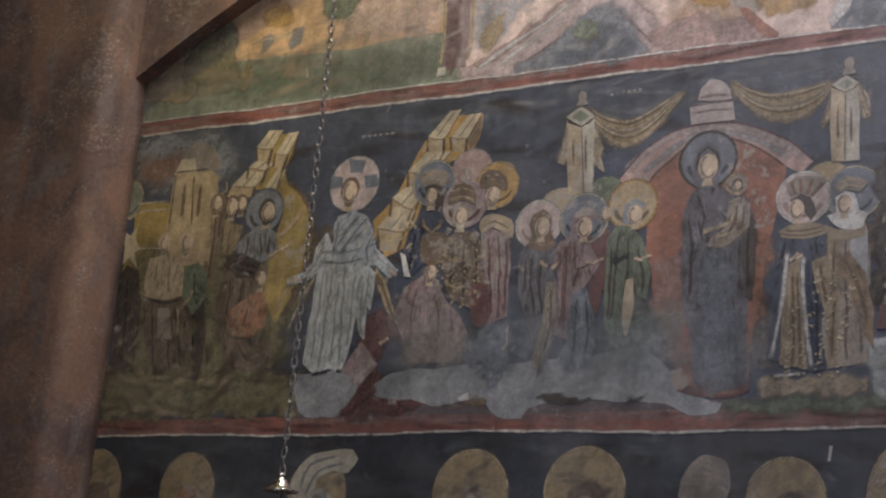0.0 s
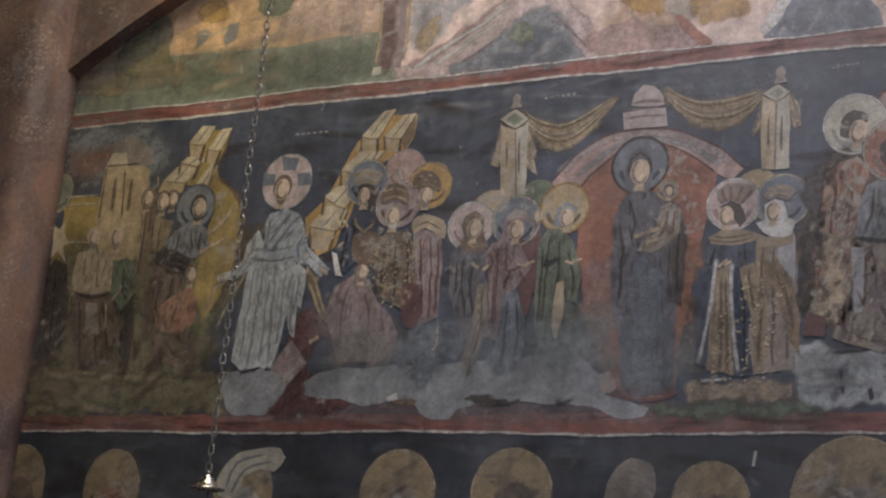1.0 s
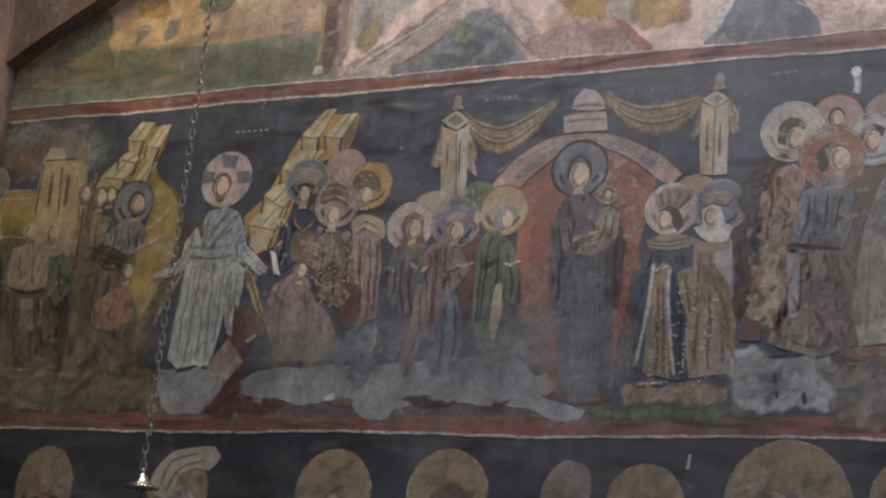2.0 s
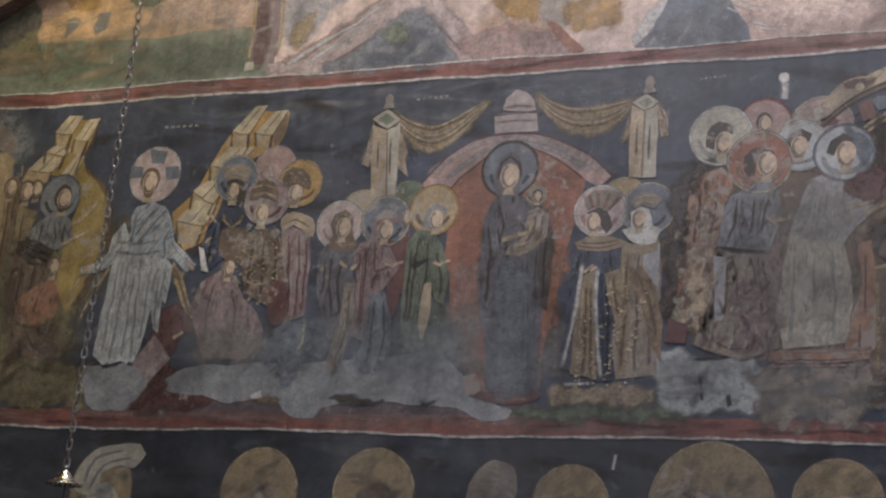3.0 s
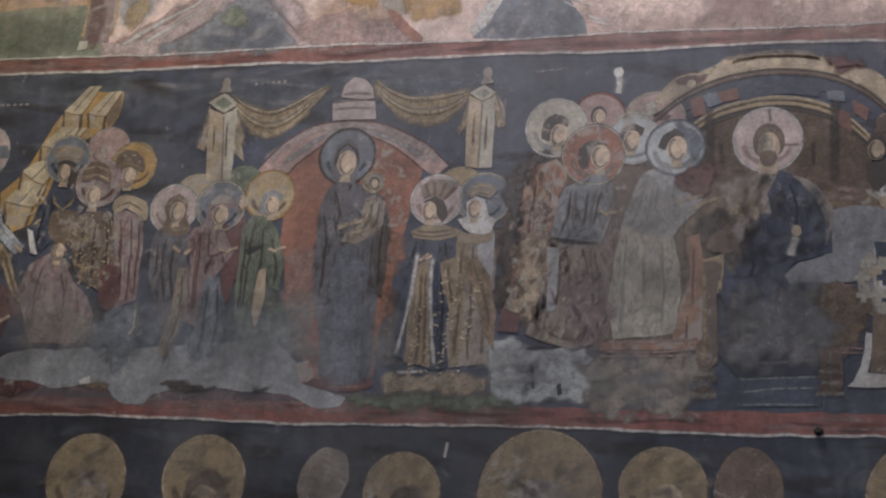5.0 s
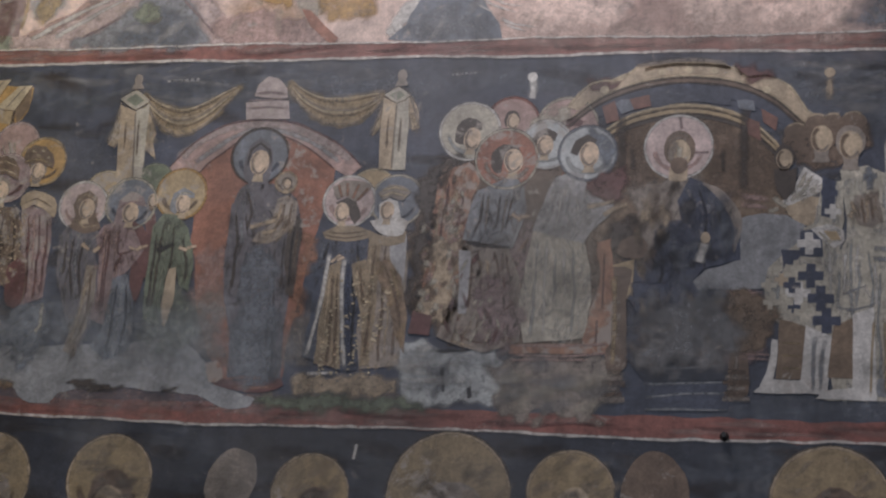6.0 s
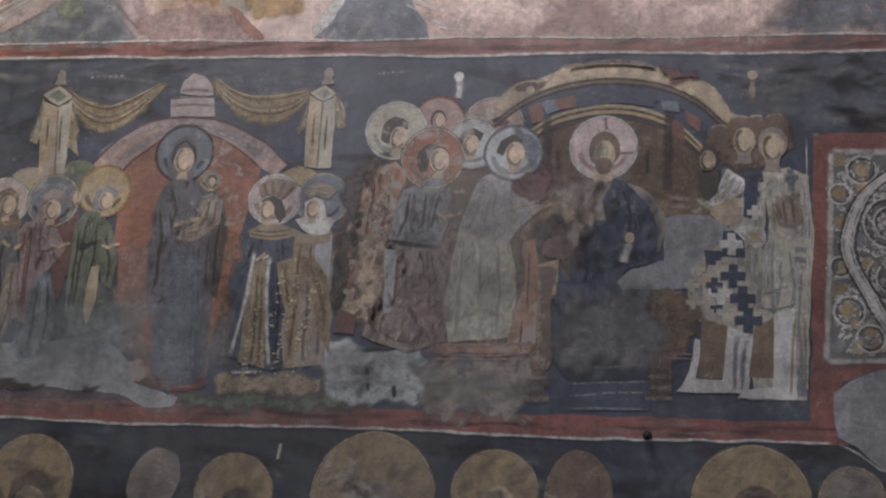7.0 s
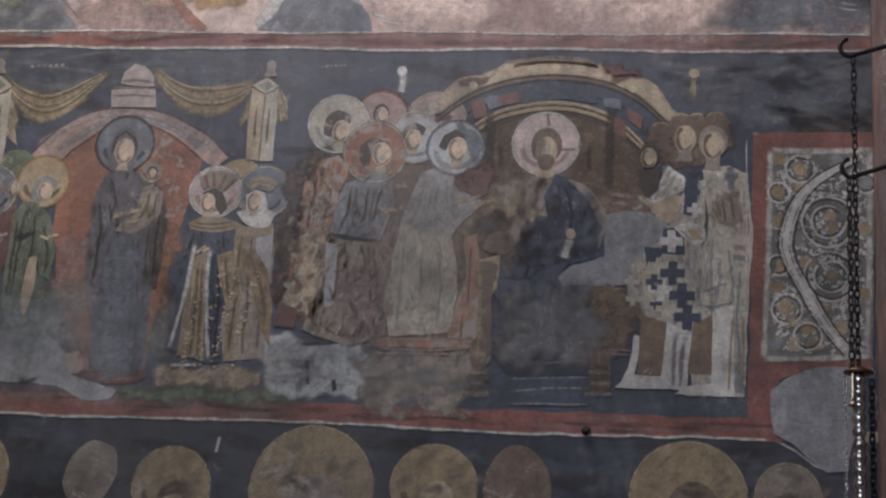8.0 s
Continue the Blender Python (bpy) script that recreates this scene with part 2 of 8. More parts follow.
def wash(parent, name, points, color, layer, feather=0.06, coat=1.0, edge=0.015, label="", smooth=True):
    """A thin coat that fades out towards its edge over the feather's width."""
    p = (spline if smooth else straight)(points)
    px, pz = np.array([q.x for q in p]), np.array([q.y for q in p])
    qx, qz = np.roll(px, -1), np.roll(pz, -1)
    cell = max(0.012, feather * 0.3)
    lo_x, lo_z = px.min() - feather, pz.min() - feather
    nx, nz = int((px.max() + feather - lo_x) / cell) + 2, int((pz.max() + feather - lo_z) / cell) + 2
    gx, gz = np.meshgrid(lo_x + cell * np.arange(nx), lo_z + cell * np.arange(nz))
    gx, gz = gx.ravel(), gz.ravel()
    wx = gx + edge * np.sin(gz * 23 + 1.3 * np.sin(gx * 17)) + 0.6 * edge * np.sin(gz * 61 + gx * 47)
    wz = gz + edge * np.sin(gx * 19 + 1.7 * np.sin(gz * 29)) + 0.6 * edge * np.sin(gx * 67 - gz * 41)
    best = np.full(len(gx), 1e9)
    inside = np.zeros(len(gx), bool)
    for ax, az, bx, bz in zip(px, pz, qx, qz):
        dx, dz = bx - ax, bz - az
        t = np.clip(((wx - ax) * dx + (wz - az) * dz) / max(dx * dx + dz * dz, 1e-12), 0, 1)
        best = np.minimum(best, np.hypot(wx - ax - t * dx, wz - az - t * dz))
        if dz:
            inside ^= ((az > wz) != (bz > wz)) & (wx < ax + dx * (wz - az) / dz)
    c = np.clip(0.5 + np.where(inside, best, -best) / feather, 0, 1)
    c = coat * c * c * (3 - 2 * c)
    ids = np.arange(nx * nz).reshape(nz, nx)
    quads = np.stack([ids[:-1, :-1], ids[:-1, 1:], ids[1:, 1:], ids[1:, :-1]], -1).reshape(-1, 4)
    quads = quads[c[quads].max(1) > 0.001]
    used, back = np.unique(quads, return_inverse=True)
    STROKE[0] = (STROKE[0] + 1) % 41
    y = WALL_Y - LAYER * layer - 0.00001 * (STROKE[0] % 7)
    me = bpy.data.meshes.new(name)
    me.from_pydata([(gx[k], y, gz[k]) for k in used], [], back.reshape(-1, 4).tolist())
    me.attributes.new("coat", "FLOAT", "POINT").data.foreach_set("value", c[used].astype(np.float32))
    me.materials.append(THIN[color])
    ob = new(name, me)
    ob.parent = parent
    if label:
        ob["label"] = label
    return ob


def disc(parent, name, x, z, r, color, layer, squash=1.0, edge=0.003, label="", turn=0.0):
    n = max(20, int(r * 150))
    c, s = math.cos(turn), math.sin(turn)
    pts = []
    for i in range(n):
        a = math.tau * i / n
        u, v = r * squash * math.cos(a), r * math.sin(a)
        pts.append(Vector((x + u * c - v * s, z + u * s + v * c)))
    bm = bmesh.new()
    slab(bm, ragged(pts, edge), layer)
    return part(name, bm, PAINT[color], parent, label)


def ribbon(bm, points, w0, w1, layer, edge=0.003, soft=True):
    """One brush stroke along points, from width w0 to w1; a soft one thins out to its sides."""
    STROKE[0] = (STROKE[0] + 1) % 41
    p = ragged(spline(points, False, 0.04), edge)
    lay = bm.verts.layers.float.get("coat") or bm.verts.layers.float.new("coat")
    y = WALL_Y - LAYER * layer - 0.00001 * (STROKE[0] % 11)
    cols = ((-1.0, 0.0), (-0.35, 0.72), (0.35, 0.72), (1.0, 0.0)) if soft else ((-0.8, 1.0), (0.8, 1.0))
    rows = []
    for i, q in enumerate(p):
        d = (p[min(i + 1, len(p) - 1)] - p[max(i - 1, 0)])
        if d.length < 1e-6:
            continue
        d.normalize()
        u = i / max(1, len(p) - 1)
        w = 0.5 * (w0 + (w1 - w0) * u) * (1.0 + 0.45 * noise.noise(Vector((q.x * 14, 1.1, q.y * 14)))) * (1.25 if soft else 1.0)
        tip = 0.25 if soft and len(p) > 3 and i in (0, len(p) - 1) else 1.0
        row = []
        for k, c in cols:
            v = bm.verts.new((q.x + d.y * w * k, y, q.y - d.x * w * k))
            v[lay] = c * tip
            row.append(v)
        rows.append(row)
    for a, b in zip(rows, rows[1:]):
        for k in range(len(cols) - 1):
            bm.faces.new((a[k], a[k + 1], b[k + 1], b[k]))


def strokes(parent, name, lines, color, layer, w0=0.015, w1=0.008, edge=0.003, label="", soft=True):
    ob = None
    for line in lines:
        bm = bmesh.new()
        ribbon(bm, line, w0, w1, layer, edge, soft)
        ob = part(name, bm, (THIN if soft else PAINT)[color], parent, label)
    return ob


def arc(x, z, r, a0, a1, squash=1.0, n=14):
    return [(x + r * squash * math.cos(radians(a0 + (a1 - a0) * i / n)), z + r * math.sin(radians(a0 + (a1 - a0) * i / n))) for i in range(n + 1)]


def halo(parent, x, z, r, color, layer, rim="white", squash=1.0):
    h = disc(parent, "halo", x, z, r, color, layer, squash)
    strokes(h, "halo_rim", [arc(x, z, r, 0, 360, squash, 30)], rim, layer + 0.3, 0.015, 0.015, 0.002)
    strokes(h, "halo_line", [arc(x, z, r * 1.035, 20, 200, squash, 24)], "umber", layer + 0.25, 0.009, 0.006, 0.002)
    strokes(h, "halo_shade", [arc(x, z, r * 0.72, 190, 340, squash, 16)], SHADE.get(color, "taupe"), layer + 0.2, r * 0.16, r * 0.14, 0.006)
    return h


def loft(stations):
    """The two sides of a garment from (x, z, half width) stations."""
    left = [(x - w, z) for x, z, w in stations]
    right = [(x + w, z) for x, z, w in stations]
    return left, right


def within(x, z, poly):
    hit = False
    for (ax, az), (bx, bz) in zip(poly, poly[1:] + poly[:1]):
        if (az > z) != (bz > z) and x < ax + (bx - ax) * (z - az) / (bz - az):
            hit = not hit
    return hit


def blotch(bm, x, z, long, wide, turn, coat, layer):
    """One soft dab of thin paint."""
    lay = bm.verts.layers.float.get("coat") or bm.verts.layers.float.new("coat")
    STROKE[0] = (STROKE[0] + 1) % 41
    y = WALL_Y - LAYER * layer - 0.00001 * (STROKE[0] % 11)
    c, s = math.cos(turn), math.sin(turn)
    rings = []
    for k, (f, a) in enumerate(((0.4, coat), (1.0, 0.0))):
        ring = []
        for i in range(10):
            t = math.tau * i / 10
            g = f * (1 + 0.5 * noise.noise(Vector((x * 40 + 2 * math.cos(t), k * 3.0, z * 40 + 2 * math.sin(t)))))
            u, v = long * g * math.cos(t), wide * g * math.sin(t)
            q = bm.verts.new((x + u * c - v * s, y, z + u * s + v * c))
            q[lay] = a
            ring.append(q)
        rings.append(ring)
    bm.faces.new(rings[0])
    for i in range(10):
        j = (i + 1) % 10
        bm.faces.new((rings[0][i], rings[0][j], rings[1][j], rings[1][i]))


def scumble(parent, poly, colors, count, layer, long=0.06, wide=0.02, slant=80, seed=1, coat=0.55, stray=25):
    """Soft dabs scattered over an area, past counting: the worn modelling of the paint."""
    rnd = random.Random(seed)
    xs, zs = [q[0] for q in poly], [q[1] for q in poly]
    for k, color in enumerate(colors):
        bm = bmesh.new()
        made = 0
        for _ in range(count * 6):
            x, z = rnd.uniform(min(xs), max(xs)), rnd.uniform(min(zs), max(zs))
            if made >= count or not within(x, z, poly):
                continue
            made += 1
            blotch(bm, x, z, long * rnd.uniform(0.4, 1.1), wide * rnd.uniform(0.5, 1.2), radians(slant + rnd.gauss(0, stray)), coat * rnd.uniform(0.4, 1.0), layer + 0.05 * k)
        part("worn_stroke", bm, THIN[color], parent)["kind"] = "stuff"


SHADE = {"gown_gold": "brown", "shell": "mauve", "grey": "ash", "pink": "rose", "blush": "rose", "navy": "black", "olive": "brown", "white": "stone", "stone": "ash", "pale_blue": "slate", "sage": "green", "green": "umber", "rose": "mauve", "mauve": "wine", "gold": "brown",
         "sand": "taupe", "taupe": "brown", "rust": "wine", "smoke": "umber", "slate": "blue", "brown": "umber", "wine": "umber", "straw": "sand",
         "umber": "black", "blue": "black", "ochre": "brown", "ash": "smoke", "yellow_earth": "brown", "chalk": "ash", "old_gold": "brown", "plum": "umber", "wood": "brown"}
TINT = {"gown_gold": "sand", "shell": "stone", "grey": "white", "pink": "white", "blush": "white", "navy": "slate", "olive": "sand", "white": "line", "stone": "white", "pale_blue": "white", "sage": "stone", "green": "sage", "rose": "pink", "mauve": "rose", "gold": "straw",
        "sand": "straw", "taupe": "sand", "rust": "sand", "smoke": "taupe", "slate": "pale_blue", "brown": "taupe", "wine": "mauve", "straw": "white",
        "umber": "brown", "blue": "slate", "ochre": "straw", "ash": "stone", "yellow_earth": "gold", "chalk": "white", "old_gold": "gold", "plum": "smoke", "wood": "gold"}


def robe(parent, stations, color, layer, dark=None, light=None, folds=6, name="robe", seed=0):
    """A garment lofted down its stations, modelled with broad tones and fine fold lines."""
    rnd = random.Random(seed + int(abs(stations[0][0]) * 1000))
    left, right = loft(stations)
    r = patch(parent, name, left + right[::-1], color, layer, True, 0.008)
    wide = max(w for x, z, w in stations)
    shade, tint = SHADE.get(color, "umber"), TINT.get(color, "stone")
    n = len(stations) - 1

    def line(u, a, b, lean):
        pts = []
        for k in range(6):
            t = (a + (b - a) * k / 5) * n
            i = min(int(t), n - 1)
            v = t - i
            (x0, z0, w0), (x1, z1, w1) = stations[i], stations[i + 1]
            x, z, w = x0 + (x1 - x0) * v, z0 + (z1 - z0) * v, w0 + (w1 - w0) * v
            c = max(-0.92, min(0.92, u + lean * (t / n - 0.5) + 0.07 * math.sin(t * 2.7 + u * 9)))
            pts.append((x + w * c, z))
        return pts

    # broad modelling: shade down one side, light beside the middle
    strokes(r, "shade", [line(-0.80, 0.05, 0.97, 0.0)], shade, layer + 0.20, wide * 0.45, wide * 0.6, 0.008)
    strokes(r, "shade", [line(0.75, 0.15, 0.97, -0.1)], shade, layer + 0.22, wide * 0.3, wide * 0.45, 0.008)
    strokes(r, "tone", [line(-0.1, 0.05, 0.9, 0.3)], tint, layer + 0.24, wide * 0.30, wide * 0.42, 0.008)
    # falling folds, some of them leaning
    for k in range(folds):
        u = -0.8 + 1.6 * (k + rnd.uniform(0.1, 0.7)) / max(1, folds)
        a, b = rnd.uniform(0.2, 0.6), rnd.uniform(0.75, 1.0)
        lean = rnd.uniform(-0.9, 0.9)
        strokes(r, "fold", [line(u, a, b, lean)], shade, layer + 0.4 + 0.02 * k, 0.010, 0.024, 0.006)
        if k % 2 == 0:
            strokes(r, "highlight", [line(u + 0.12, a + 0.05, b - 0.1, lean)], light or tint, layer + 0.55 + 0.02 * k, 0.016, 0.008, 0.006)
    # slack folds hung across the body
    for k in range(max(2, folds // 2)):
        t = rnd.uniform(0.12, 0.6)
        i = min(int(t * n), n - 1)
        x, z, w = stations[i]
        x1, z1, w1 = stations[i + 1]
        v = t * n - i
        x, z, w = x + (x1 - x) * v, z + (z1 - z) * v, w + (w1 - w) * v
        a, b = rnd.uniform(-0.9, -0.3), rnd.uniform(0.3, 0.85)
        tilt, sag = rnd.uniform(-0.5, 0.5) * w, rnd.uniform(0.15, 0.45) * w
        arcs = [(x + w * (a + (b - a) * q / 5), z + tilt * (q / 5 - 0.5) - sag * (1 - (2 * q / 5 - 1) ** 2)) for q in range(6)]
        strokes(r, "slack_fold", [arcs], shade if k % 3 else (light or tint), layer + 0.62 + 0.02 * k, 0.014, 0.010, 0.004)
    scumble(r, left + right[::-1], (shade, tint), 2 + folds // 2, layer + 0.7, 0.08, 0.025, 85, int(abs(stations[0][0]) * 500))
    strokes(r, "contour", [left, right], shade, layer + 0.8, 0.014, 0.014, 0.004)
    return r


def head(parent, x, z, r, layer, hair="umber", turn=0.0, face="flesh", beard=None, cover=None):
    """A plain oval head on its neck, with hair or a head cloth over it."""
    fx, fz = x + turn * r * 0.45, z - r * 0.10
    patch(parent, "neck", [(x - r * 0.32, z - r * 0.5), (x + r * 0.32, z - r * 0.5), (x + r * 0.42, z - r * 1.5), (x - r * 0.48, z - r * 1.5)], "sand" if face == "flesh" else face, layer + 0.3)
    top = cover or hair
    c = disc(parent, "hair" if not cover else "head_cloth", x - turn * r * 0.15, z + r * 0.22, r * (1.0 if not cover else 1.12), top, layer + 0.6, 0.80 if not cover else 0.86)
    if cover:
        strokes(c, "cloth_edge", [arc(fx, fz, r * 0.9, 10, 210, 0.72, 10)], TINT.get(top, "stone"), layer + 1.25, r * 0.2, r * 0.12)
        strokes(c, "cloth_fold", [arc(x - turn * r * 0.15, z + r * 0.22, r * 0.95, 40, 190, 0.8, 8)], SHADE.get(top, "umber"), layer + 0.7, r * 0.16, r * 0.1)
    else:
        strokes(c, "hair_wave", [arc(x - turn * r * 0.15, z + r * 0.22, r * k, 40, 170, 0.76, 8) for k in (0.85, 0.6)], TINT.get(top, "taupe"), layer + 0.75, r * 0.12, r * 0.08)
    h = disc(parent, "face", fx, fz, r * 0.80, face, layer + 0.95, 0.70)
    side = 180 if turn >= 0 else 0
    strokes(h, "face_shade", [arc(fx, fz, r * 0.62, side - 80, side + 80, 0.62, 8)], "taupe", layer + 1.05, r * 0.5, r * 0.4, 0.002)
    strokes(h, "chin_shade", [arc(fx, fz, r * 0.72, 215, 325, 0.62, 6)], "taupe", layer + 1.1, r * 0.22, r * 0.2, 0.002)
    strokes(h, "cheek_light", [[(fx + turn * r * 0.3, fz + r * 0.45), (fx + turn * r * 0.5, fz), (fx + turn * r * 0.3, fz - r * 0.4)]], "stone", layer + 1.15, r * 0.3, r * 0.22, 0.002)
    if beard:
        disc(parent, "beard", fx, z - r * 0.70, r * 0.46, beard, layer + 1.3, 0.95)


def garment(parent, outline, color, layer, folds=(), lights=(), name="robe"):
    """A piece of clothing inside its outline, modelled with fine brushwork along its folds and a thin contour."""
    r = bmesh.new()
    slab(r, ragged(straight(outline, 0.03), 0.007), layer)
    r = part(name, r, PAINT[color], parent)
    shade, tint = SHADE.get(color, "umber"), TINT.get(color, "stone")
    deep = SHADE.get(shade, "umber")
    seed = int(abs(outline[0][0] * 700 + outline[0][1] * 300))
    xs, zs = [q[0] for q in outline], [q[1] for q in outline]
    area = 0.55 * (max(xs) - min(xs)) * (max(zs) - min(zs))
    slant = 86
    if folds:
        (xa, za), (xb, zb) = folds[0][0], folds[0][-1]
        slant = math.degrees(math.atan2(za - zb, xa - xb))
    count = max(4, min(90, int(area * 420)))
    scumble(r, outline, (shade, tint), count, layer + 0.10, 0.05, 0.012, slant, seed, 0.34, 22)
    scumble(r, outline, (deep,), max(2, count // 4), layer + 0.22, 0.05, 0.009, slant, seed + 9, 0.26, 25)
    scumble(r, outline, (tint, shade), max(3, count // 6), layer + 0.26, 0.06, 0.03, slant, seed + 5, 0.32, 40)
    for k, line in enumerate(folds):
        strokes(r, "fold", [line], shade, layer + 0.36 + 0.01 * k, 0.010, 0.018, 0.010)
    for k, line in enumerate(lights):
        strokes(r, "highlight", [line], tint, layer + 0.46 + 0.01 * k, 0.016, 0.008, 0.007)
    return r


def bust(parent, x, z, r, layer, hair="umber", turn=0.0, beard=None, locks=True, face="flesh"):
    """A plain oval head on its neck, half in shade; locks: with a cap of hair."""
    patch(parent, "neck", [(x - r * 0.30, z - r * 0.4), (x + r * 0.32, z - r * 0.4), (x + r * 0.34, z - r * 1.1), (x + r * 0.42, z - r * 1.35), (x - r * 0.46, z - r * 1.35), (x - r * 0.34, z - r * 1.1)], "taupe" if face != "flesh" else "sand", layer + 0.2)
    strokes(parent, "neck_shade", [[(x - r * 0.32, z - r * 0.85), (x + r * 0.32, z - r * 0.8)]], "brown", layer + 0.5, r * 0.22, r * 0.2, 0.002)
    if locks:
        disc(parent, "hair", x - turn * r * 0.2, z + r * 0.18, r * 0.92, hair, layer + 0.3, 0.82, 0.005)
    if beard:
        disc(parent, "beard", x, z - r * 0.62, r * 0.50, beard, layer + 0.6, 0.80, 0.004)
    fx, fr = x + turn * r * 0.2, r * (0.78 if locks else 0.92)
    h = disc(parent, "face", fx, z, fr, face, layer + 0.7, 0.76, 0.004)
    strokes(h, "face_shade", [arc(fx, z, fr * 0.80, 100, 260, 0.70, 8)], "taupe" if face == "flesh" else "brown", layer + 0.8, fr * 0.30, fr * 0.26, 0.003)
    strokes(h, "chin_shade", [arc(fx, z, fr * 0.86, 205, 335, 0.66, 6)], beard or "taupe", layer + 0.88, fr * 0.24, fr * 0.2, 0.003)
    return h


# ---- the building ----
BAY_L, BAY_R = -6.33, 0.974
DEEP = 0.37


def shell():
    """Floor, walls, vault and the two pilasters with the wall arch between them."""
    bm = bmesh.new()
    box(bm, -12.0, 6.0, -4.0, 7.4, -0.2, 0.0)
    tagged(part("floor", bm, SLAB), "worn grey stone church floor", "floor", kind="structure")
    bm = bmesh.new()
    box(bm, -12.0, 6.0, WALL_Y, WALL_Y + 0.6, 0.0, 9.0)
    tagged(part("wall_north", bm, PLASTER), "old lime-plastered church wall under the frescoes", "wall", kind="structure")
    for name, a in (("wall_west", (-12.5, -12.0, -4.0, 7.6)), ("wall_east", (6.0, 6.5, -4.0, 7.6)), ("wall_south", (-12.5, 6.5, -4.5, -4.0))):
        bm = bmesh.new()
        box(bm, *a, 0.0, 9.0)
        tagged(part(name, bm, PLASTER), "plain old plastered church wall", "wall", kind="structure")
    bm = bmesh.new()
    box(bm, -12.5, 6.5, -4.5, 7.6, 9.0, 9.4)
    tagged(part("ceiling", bm, PLASTER), "plastered vault over the nave", "ceiling", kind="structure")


shell()


def pilaster(x0, x1, z1=9.0):
    """A shallow pier against the wall, its arrises worn round and its faces uneven."""
    bm = bmesh.new()
    y0, y1 = WALL_Y - DEEP, WALL_Y - 0.001
    r = 0.11
    section = []
    for cx, cy, a0 in ((x0 + r, y0 + r, 180), (x1 - r, y0 + r, 270)):
        for k in range(5):
            a = radians(a0 + 22.5 * k)
            section.append((cx + r * math.cos(a), cy + r * math.sin(a)))
    full = [(x0, y1)] + section + [(x1, y1)]
    ring = []
    for i in range(len(full)):
        a, b = Vector(full[i]), Vector(full[(i + 1) % len(full)])
        k = max(1, int((b - a).length / 0.08)) if i < len(full) - 1 else 1
        ring += [a.lerp(b, j / k) for j in range(k)]
    rows = []
    n = int(z1 / 0.08)
    for j in range(n + 1):
        z = z1 * j / n
        row = []
        for q in ring:
            d = 0.014 * noise.noise(Vector((q.x * 3, q.y * 3, z * 3))) + 0.003 * noise.noise(Vector((q.x * 14, q.y * 14, z * 14)))
            inside = 1.0 if q.y < y1 - 0.01 else 0.0
            row.append(bm.verts.new((q.x + d * inside * (1 if q.x > (x0 + x1) / 2 else -1), q.y - d * inside, z)))
        rows.append(row)
    for j in range(n):
        for i in range(len(ring)):
            k = (i + 1) % len(ring)
            bm.faces.new((rows[j][i], rows[j][k], rows[j + 1][k], rows[j + 1][i]))
    return bm


tagged(part("pilaster", pilaster(BAY_L - 1.9, BAY_L), PIER, smooth=True), "brown-red painted plaster pilaster, stained and flaking", "pilaster", kind="structure")
tagged(part("pilaster", pilaster(BAY_R, BAY_R + 1.5), PIER, smooth=True), "brown-red painted plaster pilaster beside the ornament panel", "pilaster", kind="structure")


def wall_arch(spring, rise):
    """The shallow arch that closes the bay, rising from the pilasters."""
    bm = bmesh.new()
    span = BAY_R - BAY_L
    n = 40
    y0, y1 = WALL_Y - 0.12, WALL_Y - 0.001
    low = []
    for i in range(n + 1):
        u = i / n
        z = spring + rise * (1 - (2 * u - 1) ** 2)
        low.append((BAY_L + span * u, min(z, 8.95)))
    a = [bm.verts.new((x, y0, z)) for x, z in low]
    b = [bm.verts.new((x, y1, z)) for x, z in low]
    c = [bm.verts.new((x, y0, 9.0)) for x, z in low]
    for i in range(n):
        bm.faces.new((a[i], b[i], b[i + 1], a[i + 1]))
        bm.faces.new((a[i], a[i + 1], c[i + 1], c[i]))
    return bm


tagged(part("wall_arch", wall_arch(5.18, 1.16), PIER), "painted wall arch spanning between two pilasters", "arch", kind="structure")

# out-of-view pier, added to block part of the south lamp from the left wall
bm = bmesh.new()
box(bm, -5.6, -4.3, 0.4, 1.5, 0.0, 9.0)
tagged(part("pier", bm, PIER), "unseen plastered pier added to dim the left wall", "pier", kind="structure")

# ---- painted fields ----
X0, X1 = BAY_L, BAY_R
TOP_LINE, TOP_RED, LOW_RED, LOW_LINE = 4.838, 4.925, 3.04, 2.958


def band(parent, name, x0, x1, z0, z1, color, layer, edge=0.004, label=""):
    return patch(parent, name, [(x0, z0), (x1, z0), (x1, z1), (x0, z1)], color, layer, False, edge, label)


field = thing("fresco_ground", "dark blue fresco ground of the narrative register, clouded with lime bloom", "fresco", kind="structure")
band(field, "middle_field", X0, X1, LOW_RED - 0.02, TOP_LINE + 0.01, "blue", 1)
# blue_low is also darkened for the dimmer light low on the wall
band(field, "lower_field", X0, X1, 0.9, LOW_LINE + 0.01, "blue_low", 1)
band(field, "upper_field", X0, X1, TOP_RED - 0.01, 8.8, "blush", 1)
wash(field, "grey_bloom", [(-4.46, 4.80), (-3.53, 4.69), (-2.66, 4.78), (-2.06, 4.81), (-1.77, 4.77), (-1.65, 4.67), (-1.93, 4.56), (-2.46, 4.64), (-3.20, 4.56), (-3.82, 4.64)], "slate", 1.15, 0.16, 0.6, 0.03)
wash(field, "grey_bloom", [(-0.06, 4.75), (0.42, 4.80), (0.89, 4.76), (0.89, 4.48), (0.42, 4.44), (0.21, 4.52), (0.02, 4.57)], "slate", 1.15, 0.16, 0.6, 0.03)
